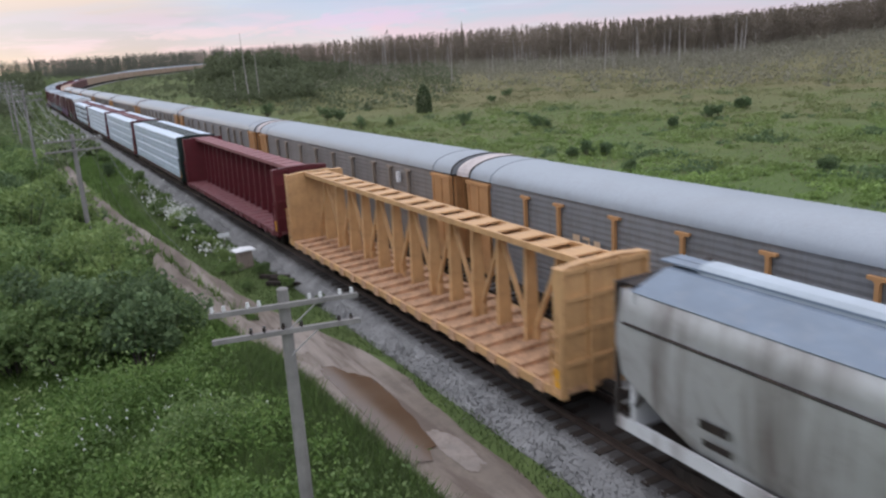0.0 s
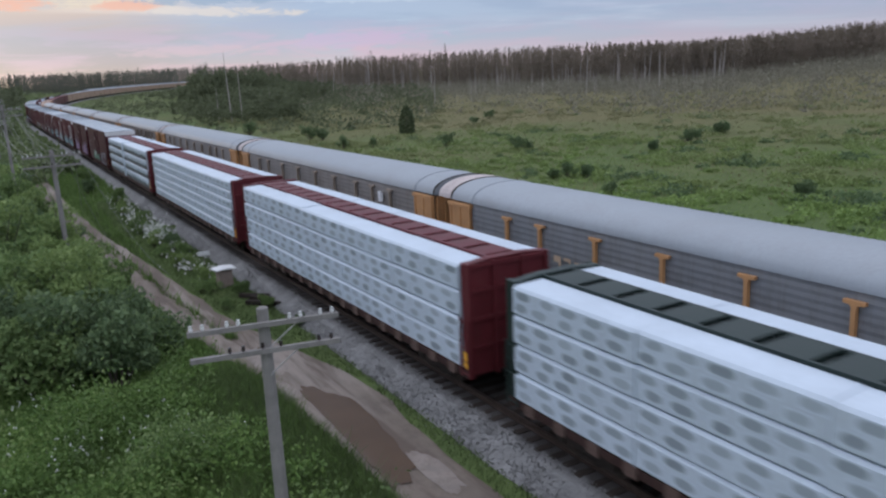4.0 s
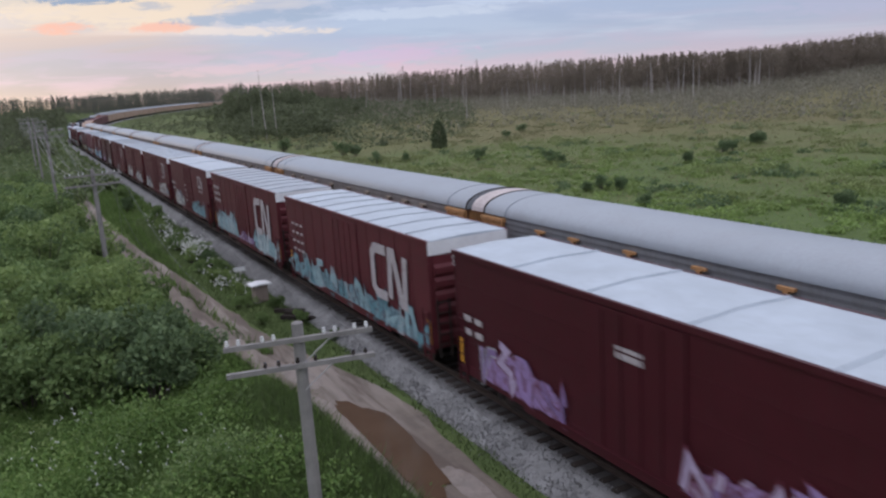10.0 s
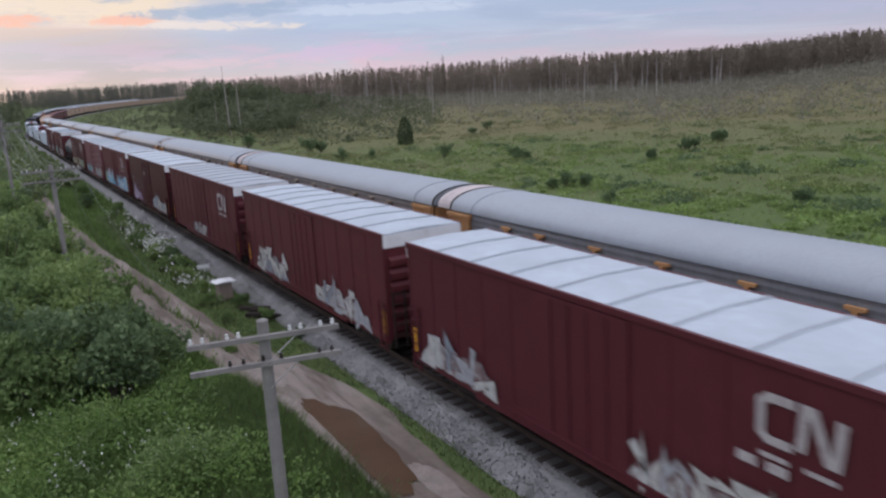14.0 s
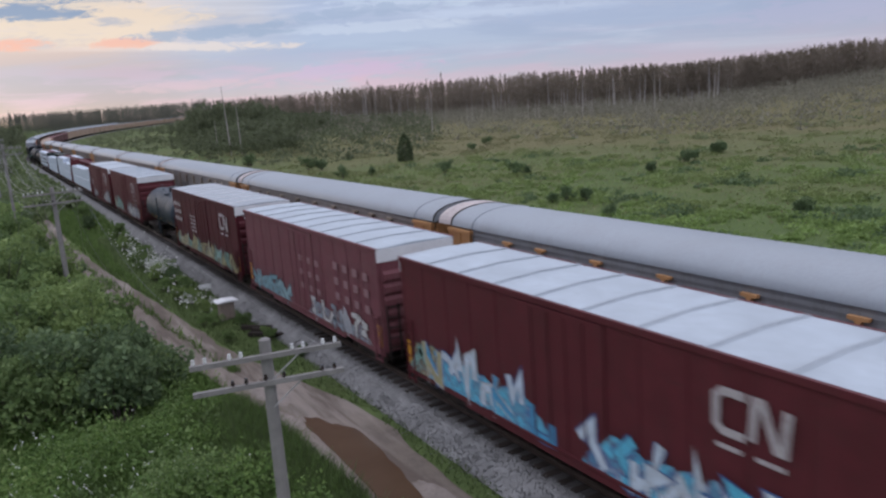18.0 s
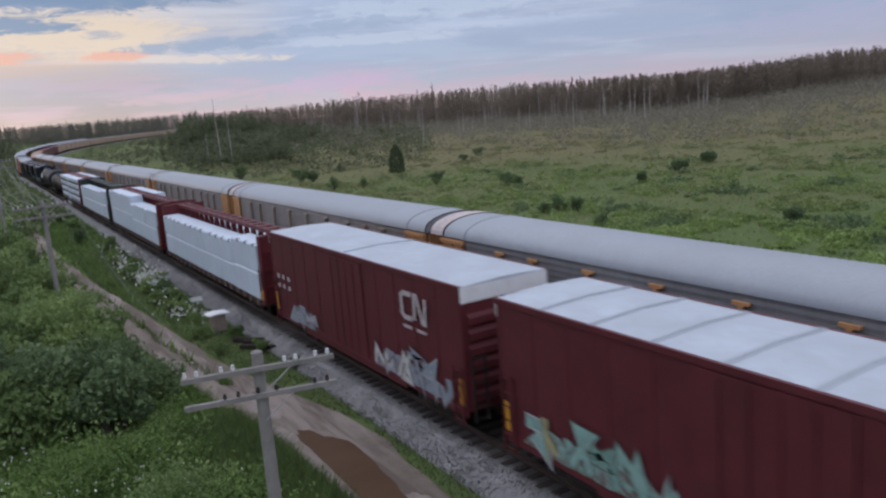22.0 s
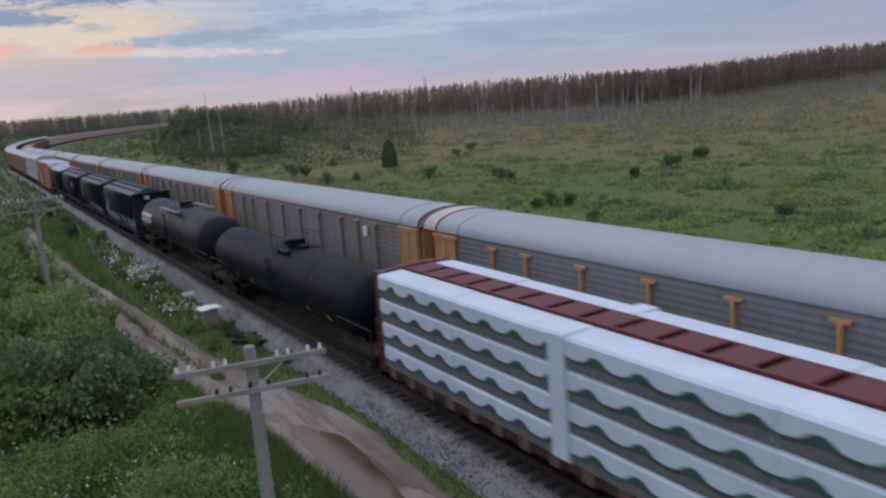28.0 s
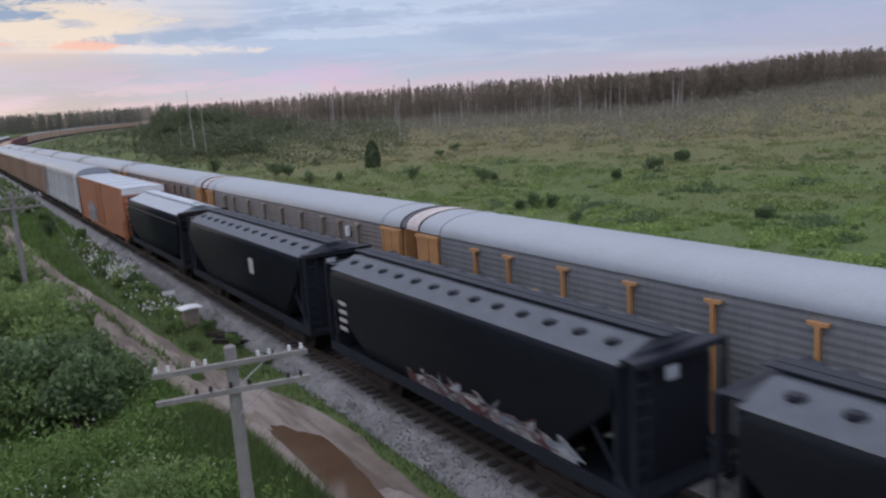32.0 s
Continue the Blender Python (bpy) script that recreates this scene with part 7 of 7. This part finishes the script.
def plant_woods():
    rnd = random.Random(77)
    live = [conifer(rnd.uniform(15.4, 17.2), rnd) for k in range(24)]
    leafy_trees = [broadleaf(7.0) for k in range(10)]
    dead = [snag(rnd.uniform(6, 16), rnd) for k in range(16)]
    green, grey, leafy = [], [], []
    for k in range(4600):
        az = rnd.uniform(-12, 70)
        r0 = woods_edge(az)
        r = r0 * (1 + 0.05 * noise.noise((az * 0.3, 1.0, 0.0))) + rnd.random() ** 1.4 * 110
        x, y = r * math.sin(radians(az)), r * math.cos(radians(az))
        d, _ = track_gap(x, y)
        if -16 < d < 24:
            continue
        z = ground_z(x, y)
        s = (rnd.uniform(0.90, 1.0) if az > 42 else rnd.uniform(0.74, 1.04)) * (1.3 if az < 14 else 1.03 + 0.09 * smooth01((az - 18) / 8) if az < 40 else float(np.interp(az, [40, 45, 50, 55, 60, 70], [1.12, 1.07, 1.05, 1.02, 0.93, 0.9])))
        if k % 25 == 0 and az < 44:
            s *= 1.1
        wide = 1.0 + 0.25 * smooth01((az - 38) / 8)
        v = live[rnd.randrange(24)] * np.array([s * wide, s * wide, s])
        (green if az > 15 else leafy).append(v + np.array([x, y, z]))
    for k in range(700):
        az, r = rnd.uniform(2, 20), rnd.uniform(1120, 1320)
        x, y = r * math.sin(radians(az)), r * math.cos(radians(az))
        if abs(track_gap(x, y)[0]) > 14:
            leafy.append(live[rnd.randrange(24)] * rnd.uniform(1.2, 1.5) + np.array([x, y, ground_z(x, y)]))
    # broad-leaved growth inside the bend, low by the line and rising to the woods
    alder = []
    for k in range(1300):
        az = rnd.triangular(8, 30, 15)
        edge = woods_edge(az)
        r = rnd.uniform(190, edge + 40) if az < 20 else edge - abs(rnd.gauss(0, 60))
        x, y = r * math.sin(radians(az)), r * math.cos(radians(az))
        d = track_gap(x, y)[0]
        if d < 16:
            continue
        top = (0.35 + 0.75 * smooth01((d - 16) / 60)) * (1.0 - 0.5 * smooth01((az - 18) / 6)) * (1 if az > 12 else 0.7)
        alder.append(leafy_trees[rnd.randrange(10)] * top * rnd.uniform(0.6, 1.25) + np.array([x, y, ground_z(x, y)]))
    for k in range(170):
        az, r = rnd.uniform(12.8, 22.5), rnd.uniform(330, 440)
        x, y = r * math.sin(radians(az)), r * math.cos(radians(az))
        if track_gap(x, y)[0] > 40:
            alder.append(leafy_trees[rnd.randrange(10)] * np.array([1.2, 1.2, 2.1]) * rnd.uniform(0.7, 1.12) * (1 - 0.5 * smooth01((az - 16.5) / 5)) + np.array([x, y, ground_z(x, y)]))
    # tall leafy trees left of the line before the bend
    for k in range(520):
        az, r = rnd.uniform(-9, 2.2), rnd.uniform(170, 620)
        x, y = r * math.sin(radians(az)), r * math.cos(radians(az))
        if track_gap(x, y)[0] > -9:
            continue
        alder.append(leafy_trees[rnd.randrange(10)] * rnd.uniform(0.7, 1.35) * (0.75 + 0.6 * smooth01((r - 170) / 300)) + np.array([x, y, ground_z(x, y)]))
    tagged(new("broadleaf_woods", faces_mesh("broadleaf_woods", np.concatenate(alder), "mid_tree")), "green broad-leaved trees along the bend", "woods", "", "stuff")
    for k in range(270):
        az = rnd.choice((12, 17, 22, 25, 25.5, 29, 33.5, 34.5, 37, 39.5, 41, 43.5, 48, 49)) + rnd.gauss(0, 1.1)
        r0 = woods_edge(az)
        r = r0 - abs(rnd.gauss(0, 38)) + 14
        if r < 130:
            continue
        x, y = r * math.sin(radians(az)), r * math.cos(radians(az))
        if track_gap(x, y)[0] < 22:
            continue
        grey.append(dead[rnd.randrange(16)] * np.array([1.5, 1.5, 1.0]) * rnd.triangular(0.35, 1.25, 0.6) + np.array([x, y, ground_z(x, y)]))
    tagged(new("far_forest", faces_mesh("far_forest", np.concatenate(leafy), "far_wood")), "dark green forest beyond the bend, greyed with painted haze", "forest", "", "stuff")
    tagged(new("spruce_forest", faces_mesh("spruce_forest", np.concatenate(green), "spruce")), "dark ragged spruce forest edge, paled with painted haze", "forest", "", "stuff")
    tagged(new("dead_trees", faces_mesh("dead_trees", np.concatenate(grey), "bark")), "grey dead tree trunks before the forest", "dead trees", "", "stuff")
    # low leafy belt before the trees, and the wooded left side
    cs = []
    for k in range(4600):
        az = rnd.uniform(10, 70)
        edge = woods_edge(az)
        r = edge - abs(rnd.gauss(0, 40 if az > 26 else 60)) + 6
        if rnd.random() < 0.25:
            r = edge - abs(rnd.gauss(0, 95))
        x, y = r * math.sin(radians(az)), r * math.cos(radians(az))
        if r < 150 or track_gap(x, y)[0] < 14:
            continue
        s = rnd.uniform(0.7, 1.9) * (1.3 if az < 26 else 1.1)
        v = RNG.normal(size=(30, 3)) * np.array([s, s, s * 1.15])
        v[:, 2] = np.abs(v[:, 2])
        cs.append(v + np.array([x, y, ground_z(x, y)]))
    tagged(new("forest_edge_brush", faces_mesh("forest_edge_brush", leaves(np.concatenate(cs), 0.36, 1.5), "brush")), "mixed green and grey brush at the forest edge, paled for haze", "brush", "", "stuff")
    cs = []
    for k in range(1500):
        az = rnd.uniform(5, 30)
        r = rnd.uniform(150 if az > 11 else 260, woods_edge(az) + 40)
        x, y = r * math.sin(radians(az)), r * math.cos(radians(az))
        if track_gap(x, y)[0] < 13 or rnd.random() < (r < 240) * 0.6:
            continue
        h = rnd.uniform(0.6, 1.7) * (1 + r / 400)
        v = RNG.normal(size=(34, 3)) * np.array([h * 0.8, h * 0.8, h * 0.55])
        v[:, 2] = np.abs(v[:, 2])
        cs.append(v + np.array([x, y, ground_z(x, y)]))
    tagged(new("inner_thicket", faces_mesh("inner_thicket", leaves(np.concatenate(cs), 0.40), "mid_tree")), "green thicket inside the bend of the line", "brush", "", "stuff")
    cs = []
    for k in range(2600):
        y = 95 + 560 * rnd.random() ** 1.3
        d = -rnd.uniform(8, 9 + 0.16 * y + 20)
        m = track_at(y, NEAR)
        p = m @ Vector((d, 0, 0))
        if -14 > d and math.hypot(p.x, p.y) > 900:
            continue
        h = rnd.uniform(1.2, 2.6) * (1 + min(1.9, max(0, -d - 8) / 16))
        s = h * 0.62
        v = RNG.normal(size=(34, 3)) * np.array([s, s, h * 0.5])
        v[:, 2] = np.abs(v[:, 2])
        cs.append(v + np.array([p.x, p.y, ground_z(p.x, p.y)]))
    for k in range(1100):
        s_ = 105 + 600 * rnd.random() ** 1.4
        p = track_at(s_, NEAR) @ Vector((-rnd.uniform(4.2, 9.5), 0, 0))
        h = rnd.uniform(0.7, 1.5) * (1 + s_ / 500)
        v = RNG.normal(size=(30, 3)) * np.array([h * 0.6, h * 0.8, h * 0.5])
        v[:, 0] = np.clip(v[:, 0], -2.0, 1.6)
        v[:, 2] = np.abs(v[:, 2])
        cs.append(v + np.array([p.x, p.y, ground_z(p.x, p.y)]))
    tagged(new("line_side_woods", faces_mesh("line_side_woods", leaves(np.concatenate(cs), 0.42), "line_leaf")), "green leafy growth along the far line", "woods", "", "stuff")


# brush colours lightened to carry the low grey haze before the trees
M["brush"] = leaf_material("forest_edge_brush", [(0.215, 0.205, 0.148), (0.26, 0.245, 0.185), (0.31, 0.285, 0.228)])
plant_woods()


def marsh_plants():
    rnd = random.Random(8)
    x, y = 63.3, 120.8
    t = thing("young_spruce", "single dense dark green young spruce in the marsh", "tree", "", pose(x, y, ground_z(x, y)))
    f = RNG.random(2200) ** 1.2
    a, rad = RNG.uniform(0, 6.283, 2200), (1.2 * (1 - f ** 4) + 0.12) * RNG.uniform(0.5, 1.08, 2200) ** 0.5
    part("crown", faces_mesh("crown", leaves(np.column_stack([rad * np.cos(a), rad * np.sin(a), 0.15 + 4.7 * f]), 0.17, -0.3), "spruce_green"), None, t)
    part("trunk", Geo().tube((0, 0, -0.3), (0, 0, 4.3), 0.10, 0.03, n=6), "bark_dark", t)
    for x, y, s in ((88.7, 75.0, 0.8), (90.3, 75.4, 0.6), (79.6, 72.0, 0.62), (81.5, 72.6, 0.55), (77.5, 70.6, 0.5), (59.6, 82.6, 0.72), (60.6, 81.8, 0.5), (56.6, 96.4, 0.62), (82.5, 129.1, 0.62), (69.3, 68.6, 0.62), (47.5, 126.0, 0.85), (49.2, 125.0, 0.7), (52.6, 36.5, 0.55), (47.4, 57.8, 0.5), (48.6, 56.4, 0.5), (46.4, 58.6, 0.42), (49.8, 57.6, 0.42), (44.9, 106.0, 0.6), (44.0, 48.2, 0.4), (49.3, 105.5, 0.55), (92, 138, 0.7), (44, 150, 0.9), (67, 53, 0.42)):
        shrub(x, y, s, 3 * (int(x) % 3), "rounded dark green bush standing in the marsh", "marsh_bush", "bushes in the marsh")
    tall = conifer(22.5, random.Random(6), 420)
    x, y = 206.0, 347.0
    t = thing("tall_pine", "tall ragged pine standing over the spruces", "tree", "", pose(x, y, ground_z(x, y)))
    part("trunk", faces_mesh("trunk", tall[:3] * np.array([1.5, 1.5, 1.0]), "bark_dark"), None, t)
    part("crown", faces_mesh("crown", tall[3:] * np.array([0.8, 0.8, 1.0]), "spruce"), None, t)
    for x, y, h in ((54, 198, 17.5), (57, 199, 14.0), (52.5, 205, 9.0), (70, 215, 8.0), (119, 208, 12.5), (136, 214, 9.0), (178, 222, 9.0), (228, 196, 15.0), (234, 192, 10.0), (160, 248, 11.0), (206, 210, 8.0)):
        t = thing("dead_tree", "tall bare grey dead tree", "dead tree", "dead trees in the marsh", pose(x, y, ground_z(x, y)))
        tr = snag(h, rnd)
        part("trunk", faces_mesh("trunk", tr[:6] * np.array([0.9, 0.9, 1.0]), "bark"), None, t)
        part("limb", faces_mesh("limb", tr[6:], "bark"), None, t)


M["spruce_green"] = leaf_material("young_spruce_needles", [(0.078, 0.105, 0.052), (0.10, 0.132, 0.065), (0.132, 0.165, 0.08)])
marsh_plants()


# ---- small things by the line ----
def line_side():
    x, y = 9.55, 44.0
    z = ground_z(x, y)
    t = thing("marker_sign", "small blank white marker sign on a post", "sign", "", pose(x, y, z, 0, 0, -6))
    part("post", Geo().box(-0.03, 0.03, -0.03, 0.03, -0.2, 0.95), "pole", t)
    part("sign_plate", Geo().box(-0.33, 0.33, -0.05, -0.03, 0.62, 0.86), "white", t, "blank white plate")
    x, y = 9.35, 38.9
    z = ground_z(x, y)
    t = thing("signal_cabinet", "rusty equipment cabinet with pale flat lid", "cabinet", "", pose(x, y, z, 0, 0, 4))
    part("body", Geo().box(-0.34, 0.34, -0.30, 0.30, 0.0, 0.9), "box_grey", t)
    part("lid", Geo().prism([(-0.54, 0.9), (0.54, 0.9), (0.54, 0.94), (0, 0.99), (-0.54, 0.94)], -0.45, 0.45), "white", t, "pale metal lid")
    part("door", Geo().box(-0.29, 0.29, -0.325, -0.30, 0.08, 0.84), "box_grey", t)
    part("plinth", Geo().box(-0.5, 0.5, -0.4, 0.4, -0.2, 0.0), "ballast", t)
    stack = [(10.05, 33.9, 14), (10.35, 34.5, 10), (10.2, 35.3, 20)]
    for x, y, a in stack:
        tt = thing("old_tie", "discarded dark wooden tie lying by the track", "railway tie", "discarded ties", pose(x, y, ground_z(x, y) + 0.12, 0, 0, a - 62))
        part("beam", Geo().box(-1.2, 1.2, -0.11, 0.11, -0.1, 0.1, 0.012), "tie", tt)


line_side()


def strand(a, b, sag, r=0.011):
    """A slack wire from a to b."""
    g = Geo()
    n = 12
    for k in range(n + 1):
        f = k / n
        x, y, z = (a[i] + (b[i] - a[i]) * f for i in range(3))
        z -= 4 * sag * f * (1 - f)
        g.v += [(x - r, y, z), (x, y, z - r), (x + r, y, z), (x, y, z + r)]
    g.f += [(4 * k + i, 4 * k + (i + 1) % 4, 4 * k + 4 + (i + 1) % 4, 4 * k + 4 + i) for k in range(n) for i in range(4)]
    return g


def wires():
    """Slack line wires from pole to pole, and broken ends that trail to the ground."""
    rnd = random.Random(4)
    for (xa, ya, za, wa), (xb, yb, zb, wb) in zip(POLES[1:], POLES[2:]):
        t = thing("line_wires", "slack weathered wires strung between the poles", "wires", "wires of the pole line")
        for off in (-1.4, -1.18, -0.72, -0.5, 0.5, 0.72, 1.12, 1.36):
            part("wire", strand((xa + off, ya, za - 0.12), (xb + off, yb, zb - 0.12), rnd.uniform(0.5, 2.6)), "wire", t)
        for off in (-0.46, 0.28, 1.05):
            part("wire", strand((xa + off, ya, za - 0.72), (xb + off, yb, zb - 0.72), rnd.uniform(1.0, 2.8)), "wire", t)
    xa, ya, za, _ = POLES[1]
    for off, dx, dy in ((-1.3, -2.2, 16), (-0.6, 1.4, 12), (0.6, 2.6, 3.5), (1.3, 3.2, -4.0), (1.1, 1.6, 20), (-1.1, 2.4, 22)):
        t = thing("fallen_wire", "broken wire trailing from a pole to the ground", "wire", "broken wires of the pole line")
        b = (xa + off + dx, ya + dy)
        part("wire", strand((xa + off, ya, za - 0.12), (*b, ground_z(*b) + 0.1), 0.9), "wire", t)


wires()
pool("puddle", 19.75, 8.2, 3.6, 0.6, "water", "brown rain puddle on the dirt track", 2.0, 0.044, 0.03, 0.28)
pool("mud_patch", 16.2, 8.75, 1.3, 0.33, "mud", "pale drying mud on the dirt track", 9.0, 0.0465, 0.0)
pool("mud_patch", 23.9, 7.35, 0.9, 0.22, "mud", "pale drying mud at the edge of the puddle", 12.0, 0.0465, -0.1)
pool("mud_patch", 27.0, 7.6, 1.5, 0.5, "mud", "pale drying mud on the dirt track", 15.0, 0.0465, -0.1)
pool("puddle_small", 27.5, 7.7, 1.0, 0.3, "water", "small brown puddle in the wheel rut", 5.0, 0.046, 0.0)

lay_ties()


# ---- every car of the passing train rolls towards the viewer ----
def motions():
    for car, mid in TRAIN:
        walk(car, [(t, way_of_car(mid, t)) for t in range(0, 33)])


motions()
